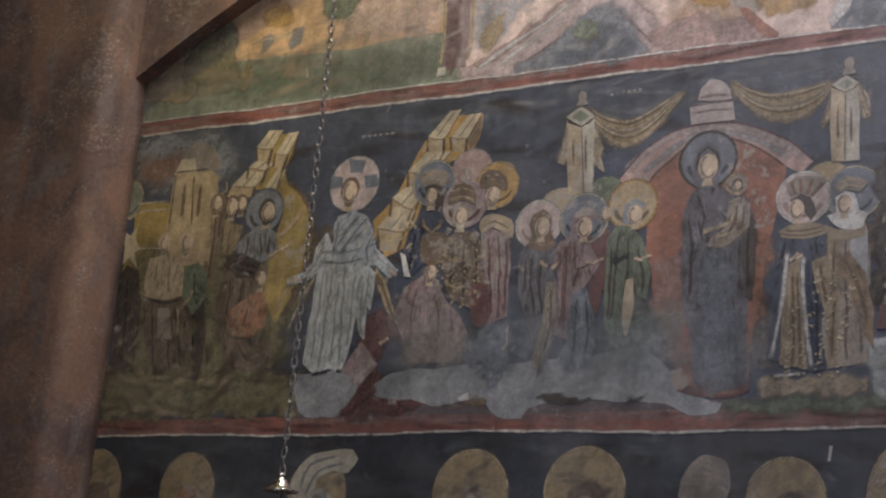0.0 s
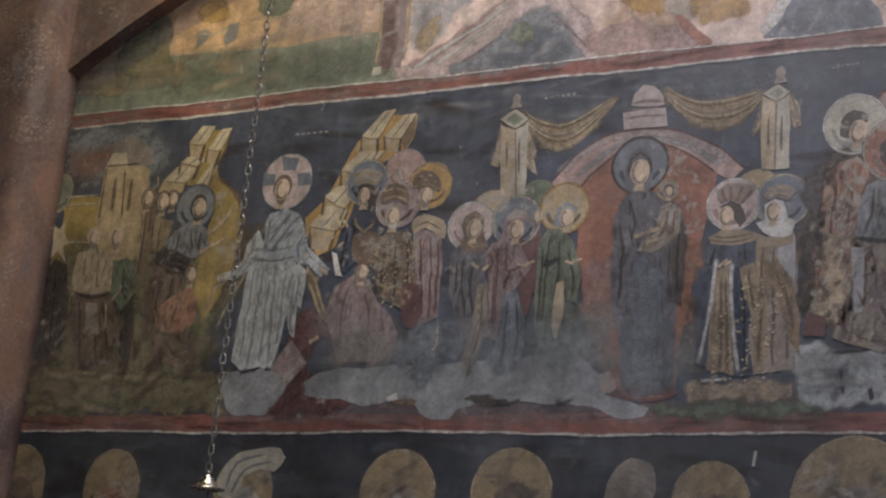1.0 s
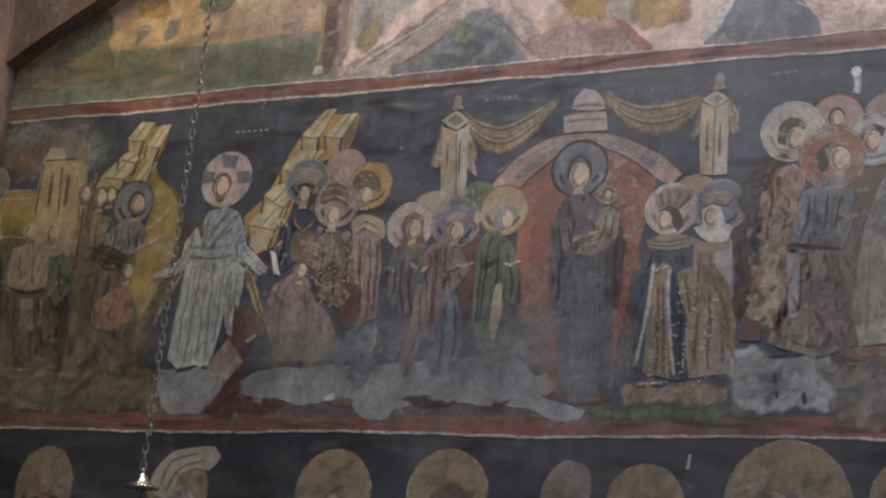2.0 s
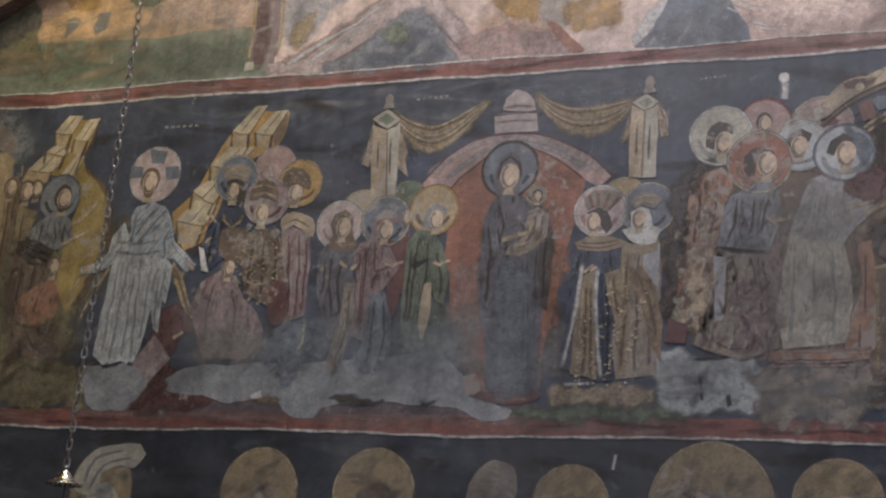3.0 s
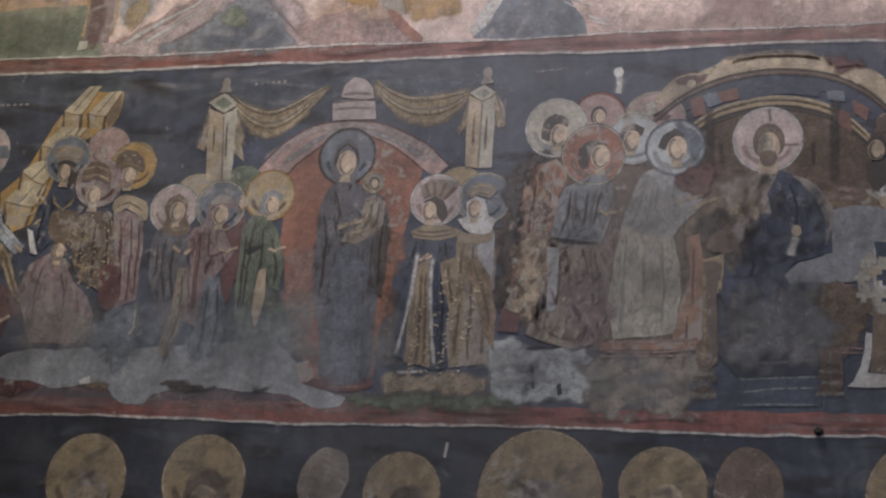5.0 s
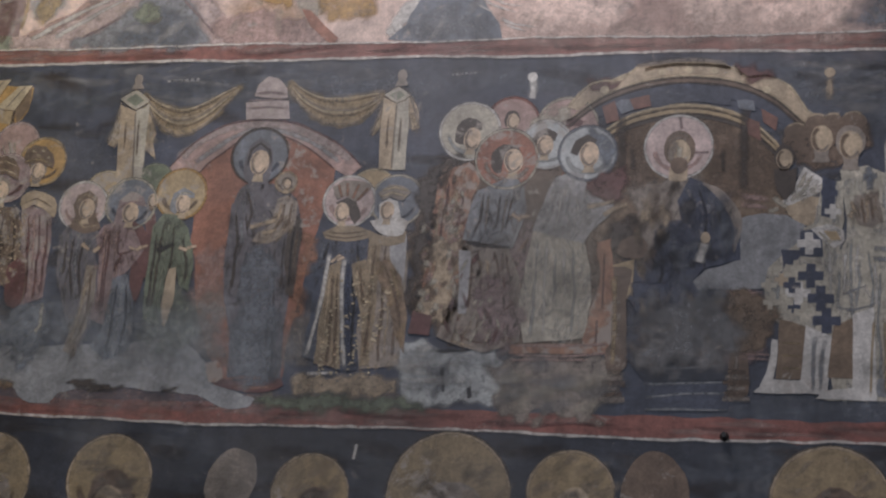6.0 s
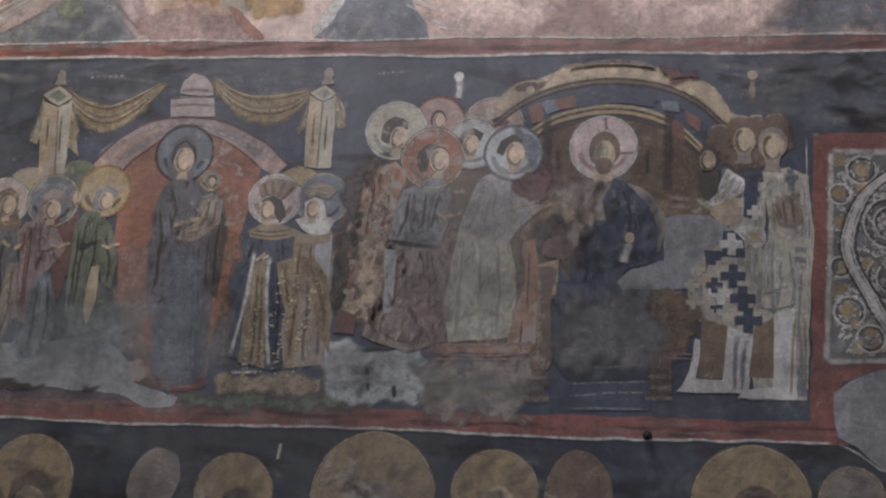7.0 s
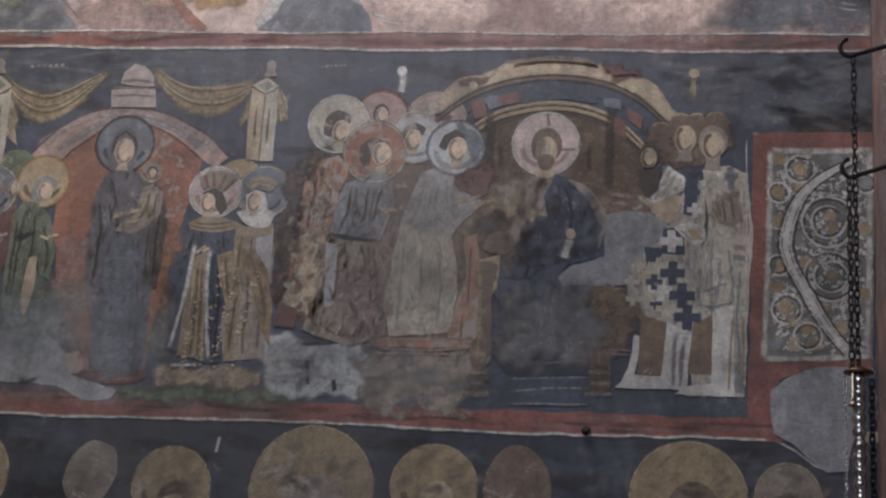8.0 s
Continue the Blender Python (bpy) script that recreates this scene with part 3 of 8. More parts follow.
wash(field, "grey_bloom", [(-1.77, 4.80), (-1.21, 4.77), (-0.86, 4.77), (-0.93, 4.64), (-1.34, 4.66), (-1.59, 4.70)], "slate", 1.15, 0.16, 0.6, 0.03)
wash(field, "grey_bloom", [(-0.15, 3.14), (0.43, 3.19), (0.43, 3.06), (-0.40, 3.07)], "slate", 1.15, 0.16, 0.6, 0.02)
wash(field, "low_bloom", [(-0.29, 2.90), (0.40, 2.91), (0.67, 2.79), (0.36, 2.83), (-0.06, 2.69), (-0.24, 2.75)], "slate", 1.15, 0.2, 0.5, 0.03)

border = thing("painted_border", "brick-red painted border stripe edged in white lines", "border", kind="structure")
band(border, "red_stripe", X0, X1, TOP_LINE, TOP_RED, "red", 2, 0.006)
strokes(border, "white_line", [[(X0 + (X1 - X0) * i / 16, TOP_LINE + 0.006 * math.sin(i * 2.1)) for i in range(17)]], "line", 5, 0.018, 0.018, 0.006)
strokes(border, "white_line", [[(X0 + (X1 - X0) * i / 16, TOP_RED + 0.006 * math.sin(i * 1.7 + 1)) for i in range(17)]], "line", 5, 0.012, 0.012, 0.006)
border = thing("painted_border", "brick-red painted border stripe above the row of haloed saints", "border", kind="structure")
band(border, "red_stripe", X0, 0.62, LOW_LINE, LOW_RED + 0.015, "red", 2, 0.012)
strokes(border, "white_line", [[(X0 + (0.5 - X0) * i / 16, LOW_LINE + 0.007 * math.sin(i * 1.3)) for i in range(17)]], "line", 5, 0.015, 0.015, 0.007)
strokes(border, "edge_line", [[(0.53, 2.96), (0.62, 2.92), (0.70, 2.86), (0.79, 2.84)]], "line", 5, 0.012, 0.012, 0.007)

# ---- upper register ----
up = thing("painted_landscape", "faded upper fresco of green ground, orange sky and pale rocks", "fresco", kind="structure")
patch(up, "green_ground", [(-6.434, 4.911), (-5.983, 4.927), (-5.266, 4.902), (-4.715, 4.886), (-4.414, 4.880), (-4.125, 4.892), (-4.057, 4.934), (-4.143, 5.094), (-4.222, 5.243), (-4.526, 5.238), (-4.753, 5.220), (-5.067, 5.221), (-5.656, 5.257), (-5.832, 5.348), (-6.451, 5.318)], "sage", 2, False, 0.012)
wash(up, "green_shade", [(-5.635, 5.173), (-5.060, 5.170), (-4.518, 5.167), (-4.223, 5.174), (-4.206, 4.987), (-4.722, 4.949), (-5.439, 4.973)], "green", 2.05, 0.12, 0.6, 0.02)
patch(up, "orange_sky", [(-5.922, 5.937), (-4.194, 5.645), (-4.174, 5.430), (-4.215, 5.238), (-4.526, 5.238), (-4.752, 5.217), (-5.147, 5.225), (-5.656, 5.261), (-5.674, 5.439), (-5.789, 5.577)], "orange", 2.2, False, 0.01)
wash(up, "pale_sky", [(-4.957, 5.626), (-4.218, 5.507), (-4.232, 5.265), (-4.527, 5.252), (-4.842, 5.319)], "blush", 2.3, 0.14, 0.55, 0.02)
wash(up, "olive_cloak", [(-5.980, 5.460), (-5.775, 5.544), (-5.664, 5.430), (-5.656, 5.257), (-5.612, 5.133), (-5.797, 5.120), (-6.056, 5.160), (-6.031, 5.338)], "olive", 2.5, 0.025, 0.95, 0.008)
wash(up, "yellow_rock", [(-6.418, 5.282), (-6.187, 5.367), (-5.970, 5.451), (-6.022, 5.337), (-6.057, 5.167), (-5.938, 5.137), (-5.937, 5.078), (-6.042, 5.023), (-6.217, 5.059), (-6.393, 5.141)], "gold", 2.6, 0.02, 1.0, 0.01)
wash(up, "ochre_drip", [(-5.604, 5.250), (-5.535, 5.241), (-5.527, 5.122), (-5.565, 5.039), (-5.598, 5.094)], "old_gold", 2.6, 0.02, 0.8, 0.008)
wash(up, "ochre_drip", [(-5.310, 5.225), (-5.187, 5.223), (-5.211, 5.096), (-5.277, 5.104)], "old_gold", 2.6, 0.03, 0.5, 0.008)
wash(up, "ochre_cloth", [(-5.481, 5.568), (-5.306, 5.571), (-5.261, 5.475), (-5.338, 5.434), (-5.449, 5.458)], "ochre", 3, 0.03, 0.8, 0.01)
strokes(up, "pale_hem", [[(-5.549, 5.339), (-5.453, 5.370), (-5.328, 5.359), (-5.235, 5.405)], [(-5.092, 5.420), (-4.989, 5.427), (-4.884, 5.411), (-4.804, 5.464)]], "straw", 3.3, 0.018, 0.012)
wash(up, "grey_leg", [(-5.472, 5.387), (-5.390, 5.390), (-5.404, 5.311), (-5.465, 5.275)], "smoke", 3.1, 0.02, 0.7, 0.006)
wash(up, "grey_leg", [(-5.252, 5.407), (-5.190, 5.427), (-5.183, 5.317), (-5.258, 5.269)], "smoke", 3.1, 0.02, 0.7, 0.006)
wash(up, "green_garment", [(-5.039, 5.640), (-4.796, 5.601), (-4.813, 5.473), (-4.909, 5.422), (-5.025, 5.461)], "green", 3, 0.025, 0.9, 0.01)
strokes(up, "white_mark", [[(-5.126, 5.150), (-5.108, 5.075)]], "stone", 3.3, 0.028, 0.026)
patch(up, "brown_pillar", [(-4.203, 5.455), (-4.053, 5.443), (-4.038, 5.201), (-4.051, 5.005), (-4.199, 5.013), (-4.194, 5.211)], "mauve", 4, False)
wash(up, "pillar_shade", [(-4.190, 5.419), (-4.126, 5.414), (-4.094, 5.014), (-4.179, 5.026)], "wine", 4.2, 0.03, 0.5, 0.01)
strokes(up, "pillar_edge", [[(-4.214, 5.456), (-4.201, 5.212), (-4.215, 5.028)], [(-4.039, 5.442), (-4.024, 5.200), (-4.042, 5.038)]], "gold", 4.4, 0.026, 0.022)
patch(up, "pillar_foot", [(-4.227, 5.015), (-4.178, 5.019), (-4.178, 4.971), (-4.233, 4.961)], "stone", 4.5)
wash(up, "blue_distance", [(-4.005, 5.405), (-3.657, 5.378), (-3.771, 5.217), (-3.960, 5.094), (-4.017, 5.199)], "pale_blue", 2.6, 0.06, 0.55, 0.02)
wash(up, "ochre_limb", [(-3.954, 5.195), (-3.850, 5.290), (-3.814, 5.274), (-3.888, 5.123), (-3.957, 5.073)], "gold", 2.8, 0.02, 0.7, 0.01)
wash(up, "violet_slope", [(-4.076, 4.945), (-3.920, 5.057), (-3.634, 5.207), (-3.386, 5.358), (-3.121, 5.338), (-2.898, 5.059), (-2.762, 4.947), (-3.074, 4.921), (-3.663, 4.915)], "pink", 2.4, 0.05, 1.0, 0.015)
wash(up, "rose_slope", [(-4.017, 5.009), (-3.761, 5.142), (-3.571, 5.237), (-3.413, 5.360), (-3.478, 5.297), (-3.628, 5.160), (-3.846, 5.019)], "rose", 2.7, 0.02, 0.75, 0.01)
strokes(up, "rock_edge", [[(-3.978, 4.980), (-3.756, 5.108), (-3.567, 5.203), (-3.413, 5.313)], [(-3.842, 4.985), (-3.623, 5.119), (-3.467, 5.209)]], "white", 3.0, 0.035, 0.02, 0.008)
wash(up, "grey_hollow", [(-3.745, 4.927), (-3.610, 5.025), (-3.428, 5.160), (-3.243, 5.267), (-3.104, 5.190), (-3.019, 5.054), (-2.968, 4.934), (-3.333, 4.923)], "smoke", 2.8, 0.05, 0.9, 0.012)
wash(up, "blue_hollow", [(-3.468, 4.950), (-3.353, 5.088), (-3.229, 5.146), (-3.091, 5.071), (-3.039, 4.945)], "slate", 2.85, 0.05, 0.6, 0.012)
wash(up, "pale_stone", [(-3.411, 5.132), (-3.364, 5.175), (-3.269, 5.149), (-3.255, 5.089), (-3.324, 5.067), (-3.392, 5.084)], "sage", 3.0, 0.02, 0.8, 0.008)
strokes(up, "rock_line", [[(-3.145, 5.207), (-3.043, 5.101), (-2.948, 4.991)], [(-3.673, 4.989), (-3.548, 5.061), (-3.455, 5.108)]], "mauve", 3.1, 0.018, 0.01, 0.008)
wash(up, "rose_ground", [(-2.962, 5.063), (-2.715, 5.112), (-2.461, 5.031), (-2.284, 4.925), (-2.574, 4.923), (-2.823, 4.932)], "rose", 2.9, 0.05, 0.9, 0.015)
wash(up, "orange_field", [(-2.848, 5.186), (-2.535, 5.170), (-2.462, 5.044), (-2.706, 5.014), (-2.838, 5.087)], "orange", 2.7, 0.08, 0.4, 0.02)
patch(up, "red_streak", [(-2.481, 5.121), (-2.432, 5.112), (-2.346, 5.023), (-2.274, 4.956), (-2.289, 4.919), (-2.333, 4.940), (-2.424, 5.022)], "niche", 3.2, False, 0.006)
wash(up, "ochre_garment", [(-2.779, 5.312), (-2.558, 5.295), (-2.533, 5.151), (-2.637, 5.139), (-2.721, 5.170)], "ochre", 3.2, 0.03, 0.75, 0.012)
wash(up, "ochre_garment", [(-2.379, 5.204), (-2.208, 5.268), (-2.104, 5.228), (-2.099, 5.070), (-2.253, 5.061), (-2.387, 5.089)], "ochre", 3.2, 0.04, 0.75, 0.012)
wash(up, "pale_garment", [(-2.533, 5.293), (-2.391, 5.282), (-2.387, 5.089), (-2.464, 5.063)], "stone", 3.0, 0.04, 0.6, 0.012)
wash(up, "pale_robe", [(-2.009, 4.970), (-1.986, 5.062), (-1.852, 5.241), (-1.794, 5.237), (-1.871, 5.086), (-1.941, 4.991), (-1.989, 4.932)], "white", 3.2, 0.02, 0.9, 0.01)
patch(up, "hill", [(-1.829, 5.239), (-1.575, 5.220), (-1.501, 5.091), (-1.447, 5.014), (-1.426, 4.934), (-1.576, 4.919), (-1.832, 4.916), (-2.013, 4.940), (-1.925, 5.015), (-1.874, 5.123)], "slate", 3.4, False, 0.008)
wash(up, "dark_hollow", [(-1.840, 5.053), (-1.700, 5.105), (-1.527, 5.044), (-1.478, 4.961), (-1.719, 4.940), (-1.892, 4.963)], "smoke", 3.6, 0.06, 0.6, 0.02)
strokes(up, "white_fold", [[(-1.543, 5.149), (-1.462, 5.107), (-1.361, 5.075)], [(-1.505, 5.171), (-1.429, 5.123), (-1.334, 5.110)], [(-1.443, 5.044), (-1.369, 5.009), (-1.252, 4.983)], [(-1.424, 5.012), (-1.340, 4.976), (-1.301, 4.962)], [(-1.553, 5.119), (-1.483, 5.077)]], "white", 3.8, 0.02, 0.008, 0.005)
wash(up, "pink_field", [(-1.42, 4.96), (-1.43, 5.36), (0.35, 5.32), (0.34, 4.92), (-0.41, 4.93)], "blush", 2.6, 0.25, 1.0, 0.02, smooth=False)
wash(up, "rose_stain", [(-0.816, 5.138), (-0.593, 5.138), (-0.503, 4.986), (-0.584, 4.949), (-0.779, 4.973)], "rose", 2.9, 0.1, 0.45, 0.03)
wash(up, "blue_field", [(0.259, 4.936), (0.312, 5.049), (0.418, 5.170), (1.030, 5.171), (1.025, 4.951), (0.605, 4.937)], "slate", 3.0, 0.12, 0.75, 0.03)
wash(up, "pale_stain", [(0.392, 5.080), (0.606, 5.140), (0.658, 5.021), (0.472, 4.966)], "pale_blue", 3.1, 0.08, 0.5, 0.03)
strokes(up, "white_fold", [[(0.791, 5.075), (0.859, 5.057), (0.949, 5.051)], [(0.818, 5.099), (0.896, 5.081), (0.975, 5.087)]], "white", 3.4, 0.014, 0.008, 0.006)

# ---- left: buildings and rocks ----
town = thing("painted_building", "faded ochre fresco building with a round-topped tower", "fresco")
patch(town, "ochre_wall", [(-6.29, 4.40), (-6.02, 4.38), (-5.96, 4.02), (-5.86, 3.36), (-6.28, 3.38), (-6.32, 3.97), (-6.26, 4.11)], "yellow_earth", 2, False, 0.01)
wash(town, "sky_smear", [(-6.33, 4.81), (-5.96, 4.81), (-5.65, 4.74), (-5.61, 4.45), (-6.26, 4.51)], "smoke", 1.4, 0.15, 1.0, 0.03)
wash(town, "rust_smear", [(-6.29, 4.66), (-6.03, 4.69), (-5.93, 4.59), (-6.05, 4.52), (-6.27, 4.55)], "rust", 1.6, 0.1, 0.6, 0.02)
patch(town, "tower", [(-6.02, 4.23), (-6.01, 4.55), (-5.97, 4.59), (-5.75, 4.57), (-5.67, 4.52), (-5.66, 4.17), (-5.66, 3.96), (-5.96, 3.98)], "gold", 3, False)
patch(town, "tower_gable", [(-6.02, 4.56), (-5.97, 4.65), (-5.87, 4.65), (-5.84, 4.56)], "straw", 3.6, False)
patch(town, "dome", [(-5.95, 4.59), (-5.93, 4.71), (-5.85, 4.75), (-5.74, 4.70), (-5.67, 4.56)], "taupe", 3.3)
strokes(town, "tower_slit", [[(-5.91, 4.28), (-5.92, 4.49)], [(-5.79, 4.27), (-5.80, 4.48)]], "brown", 3.8, 0.03, 0.03)
strokes(town, "wall_edge", [[(-6.30, 4.39), (-6.03, 4.39)], [(-6.28, 4.34), (-6.02, 4.34)], [(-6.25, 4.11), (-6.02, 4.09)]], "straw", 3.8, 0.02, 0.015)
strokes(town, "tower_edge", [[(-6.00, 4.23), (-6.00, 4.56)], [(-5.83, 4.22), (-5.86, 4.54)], [(-5.75, 4.57), (-6.01, 4.57)]], "umber", 3.8, 0.012, 0.012)

def ledges(parent, blocks):
    """Stepped blocks of rock: a pale top and a darker front each."""
    for top, front in blocks:
        patch(parent, "ledge_front", front, "gold", 3.0, False, 0.005)
        patch(parent, "ledge", top, "straw", 3.2, False, 0.005)
        strokes(parent, "ledge_line", [[top[0], top[-1], top[-2]]], "wood", 3.6, 0.007, 0.007)
        strokes(parent, "front_shade", [[front[1], front[2]], [front[0], front[3]]], "brown", 3.4, 0.016, 0.02)
        a, b = Vector(top[0]).lerp(Vector(top[-1]), 0.5), Vector(top[1]).lerp(Vector(top[-2]), 0.5)
        strokes(parent, "ledge_groove", [[tuple(a), tuple(b)]], "taupe", 3.5, 0.010, 0.008)


rock = thing("painted_rock", "ochre fresco rock stepping down in pale ledges", "fresco", group="painted rocks")
patch(rock, "rock_face", [(-5.417, 4.670), (-5.327, 4.752), (-5.124, 4.737), (-5.151, 4.635), (-5.198, 4.514), (-5.174, 4.450), (-5.012, 4.319), (-4.940, 4.151), (-4.952, 3.945), (-5.036, 3.759), (-5.143, 3.584), (-5.237, 3.703), (-5.237, 4.038), (-5.177, 4.237), (-5.213, 4.360), (-5.381, 4.413), (-5.568, 4.437), (-5.487, 4.500), (-5.454, 4.553), (-5.402, 4.590)], "yellow_earth", 2.4, False, 0.012)
wash(rock, "lower_slope", [(-6.26, 4.00), (-5.85, 4.12), (-5.27, 4.07), (-4.92, 4.08), (-4.95, 3.82), (-5.08, 3.50), (-5.17, 3.31), (-6.15, 3.34)], "olive", 2.2, 0.15, 1.0, 0.03)
ledges(rock, (([(-5.569, 4.444), (-5.474, 4.527), (-5.332, 4.499), (-5.395, 4.425)], [(-5.569, 4.444), (-5.395, 4.425), (-5.410, 4.360), (-5.601, 4.377)]), ([(-5.461, 4.547), (-5.402, 4.590), (-5.268, 4.556), (-5.335, 4.517)], [(-5.461, 4.547), (-5.335, 4.517), (-5.349, 4.445), (-5.459, 4.476)]), ([(-5.328, 4.408), (-5.240, 4.525), (-5.189, 4.507), (-5.237, 4.386)], [(-5.328, 4.408), (-5.237, 4.386), (-5.254, 4.340), (-5.344, 4.354)]), ([(-5.417, 4.670), (-5.337, 4.768), (-5.240, 4.764), (-5.305, 4.651)], [(-5.417, 4.670), (-5.305, 4.651), (-5.324, 4.555), (-5.401, 4.583)]), ([(-5.276, 4.620), (-5.196, 4.738), (-5.121, 4.740), (-5.186, 4.604)], [(-5.276, 4.620), (-5.186, 4.604), (-5.213, 4.509), (-5.281, 4.536)])))
strokes(rock, "crack", [[(-5.305, 4.651), (-5.320, 4.526), (-5.354, 4.425)], [(-5.186, 4.604), (-5.212, 4.495), (-5.238, 4.393)], [(-5.122, 4.716), (-5.148, 4.614), (-5.177, 4.471)]], "brown", 3.7, 0.018, 0.02)
strokes(rock, "shade", [[(-5.174, 4.450), (-5.023, 4.320), (-4.948, 4.151), (-4.960, 3.945), (-5.042, 3.752)], [(-4.924, 4.083), (-4.980, 3.920), (-5.072, 3.629)]], "brown", 2.9, 0.03, 0.05, 0.01)
strokes(rock, "pale_edge", [[(-4.897, 3.866), (-4.988, 3.691), (-5.051, 3.531)], [(-4.949, 3.918), (-5.079, 3.794), (-5.150, 3.633)]], "sand", 2.95, 0.025, 0.02, 0.008)
rock = thing("painted_rock", "tall ochre fresco rock with pale stepped ledges behind crowned figures", "fresco", group="painted rocks")
patch(rock, "rock_face", [(-4.252, 4.608), (-4.120, 4.727), (-3.915, 4.707), (-3.918, 4.586), (-3.977, 4.500), (-4.112, 4.442), (-4.202, 4.346), (-4.264, 4.189), (-4.322, 3.987), (-4.446, 3.931), (-4.532, 4.054), (-4.557, 4.147), (-4.424, 4.274), (-4.359, 4.414)], "ochre", 2.4, False, 0.01)
ledges(rock, (([(-4.523, 4.105), (-4.419, 4.221), (-4.278, 4.184), (-4.345, 4.072)], [(-4.523, 4.105), (-4.345, 4.072), (-4.377, 3.959), (-4.494, 3.973)]), ([(-4.446, 4.270), (-4.351, 4.340), (-4.246, 4.291), (-4.308, 4.193)], [(-4.446, 4.270), (-4.308, 4.193), (-4.330, 4.129), (-4.449, 4.165)]), ([(-4.356, 4.420), (-4.247, 4.522), (-4.090, 4.512), (-4.213, 4.393)], [(-4.356, 4.420), (-4.213, 4.393), (-4.254, 4.299), (-4.350, 4.327)]), ([(-4.252, 4.612), (-4.119, 4.747), (-4.048, 4.755), (-4.147, 4.590)], [(-4.252, 4.612), (-4.147, 4.590), (-4.139, 4.511), (-4.240, 4.521)]), ([(-4.108, 4.596), (-3.996, 4.716), (-3.922, 4.717), (-4.001, 4.575)], [(-4.108, 4.596), (-4.001, 4.575), (-4.004, 4.497), (-4.090, 4.512)])))
patch(rock, "shadow_side", [(-4.001, 4.575), (-3.922, 4.711), (-3.919, 4.592), (-3.977, 4.507)], "wood", 3.1, False)
strokes(rock, "crack", [[(-4.147, 4.590), (-4.139, 4.511), (-4.207, 4.399)], [(-4.001, 4.575), (-3.998, 4.503)], [(-4.254, 4.299), (-4.286, 4.191), (-4.324, 4.071)]], "brown", 3.7, 0.014, 0.014)

# ---- niche, columns and canopy ----
niche = thing("painted_niche", "red fresco niche under a pale rose arch", "fresco")
patch(niche, "red_ground", [(-2.933, 4.207), (-2.890, 4.272), (-2.810, 4.336), (-2.719, 4.417), (-2.617, 4.437), (-2.496, 4.418), (-2.360, 4.351), (-2.224, 4.243), (-2.227, 4.119), (-2.283, 3.917), (-2.322, 3.659), (-2.356, 3.433), (-2.383, 3.183), (-2.675, 3.170), (-2.769, 3.293), (-2.864, 3.551), (-2.920, 3.875), (-2.940, 4.086)], "niche", 2, False, 0.012)
wash(niche, "worn_red", [(-2.893, 3.785), (-2.735, 3.841), (-2.721, 3.549), (-2.700, 3.321), (-2.806, 3.378), (-2.858, 3.551)], "rose", 2.3, 0.06, 0.55, 0.03)
wash(niche, "worn_red", [(-2.343, 3.919), (-2.281, 3.888), (-2.310, 3.659), (-2.345, 3.433), (-2.385, 3.434), (-2.368, 3.660)], "rust", 2.3, 0.04, 0.7, 0.02)
wash(niche, "faded_foot", [(-2.858, 3.551), (-2.714, 3.607), (-2.686, 3.293), (-2.399, 3.322), (-2.302, 3.546), (-2.266, 3.433), (-2.310, 3.266), (-2.772, 3.264)], "taupe", 2.4, 0.1, 0.6, 0.03)
patch(niche, "arch_band", [(-3.105, 4.238), (-3.038, 4.322), (-2.940, 4.410), (-2.823, 4.478), (-2.702, 4.503), (-2.490, 4.497), (-2.337, 4.440), (-2.203, 4.367), (-2.081, 4.255), (-2.146, 4.199), (-2.224, 4.243), (-2.360, 4.351), (-2.496, 4.418), (-2.617, 4.437), (-2.719, 4.417), (-2.810, 4.336), (-2.890, 4.272), (-2.935, 4.225)], "rose", 2.6, False, 0.008)
strokes(niche, "arch_light", [[(-3.054, 4.298), (-2.939, 4.391), (-2.815, 4.459), (-2.688, 4.483), (-2.500, 4.473), (-2.347, 4.417), (-2.214, 4.344), (-2.122, 4.268)]], "shell", 2.9, 0.05, 0.05, 0.008)
strokes(niche, "arch_grey", [[(-2.959, 4.281), (-2.855, 4.357), (-2.739, 4.437), (-2.607, 4.455), (-2.467, 4.435), (-2.332, 4.374), (-2.198, 4.278)]], "grey", 2.95, 0.03, 0.03, 0.008)
strokes(niche, "arch_edge", [[(-2.934, 4.213), (-2.890, 4.272), (-2.810, 4.336), (-2.719, 4.411), (-2.617, 4.434), (-2.496, 4.418), (-2.360, 4.351), (-2.224, 4.243)], [(-3.105, 4.238), (-3.038, 4.322), (-2.941, 4.413), (-2.823, 4.481), (-2.702, 4.506), (-2.490, 4.500), (-2.337, 4.443), (-2.204, 4.370), (-2.081, 4.255)]], "wine", 3.1, 0.010, 0.010)
canopy = thing("painted_canopy", "pale fresco plinth with ochre swags hung between two columns", "fresco")
patch(canopy, "plinth", [(-2.727, 4.609), (-2.499, 4.614), (-2.482, 4.515), (-2.709, 4.512)], "shell", 4, False)
patch(canopy, "plinth_cap", [(-2.683, 4.644), (-2.670, 4.700), (-2.618, 4.746), (-2.563, 4.733), (-2.516, 4.677), (-2.506, 4.627), (-2.590, 4.626)], "shell", 4.1)
strokes(canopy, "plinth_line", [[(-2.718, 4.615), (-2.608, 4.618), (-2.493, 4.617)], [(-2.684, 4.650), (-2.599, 4.658), (-2.507, 4.646)], [(-2.714, 4.571), (-2.605, 4.577), (-2.490, 4.571)]], "mauve", 4.4, 0.014, 0.014)
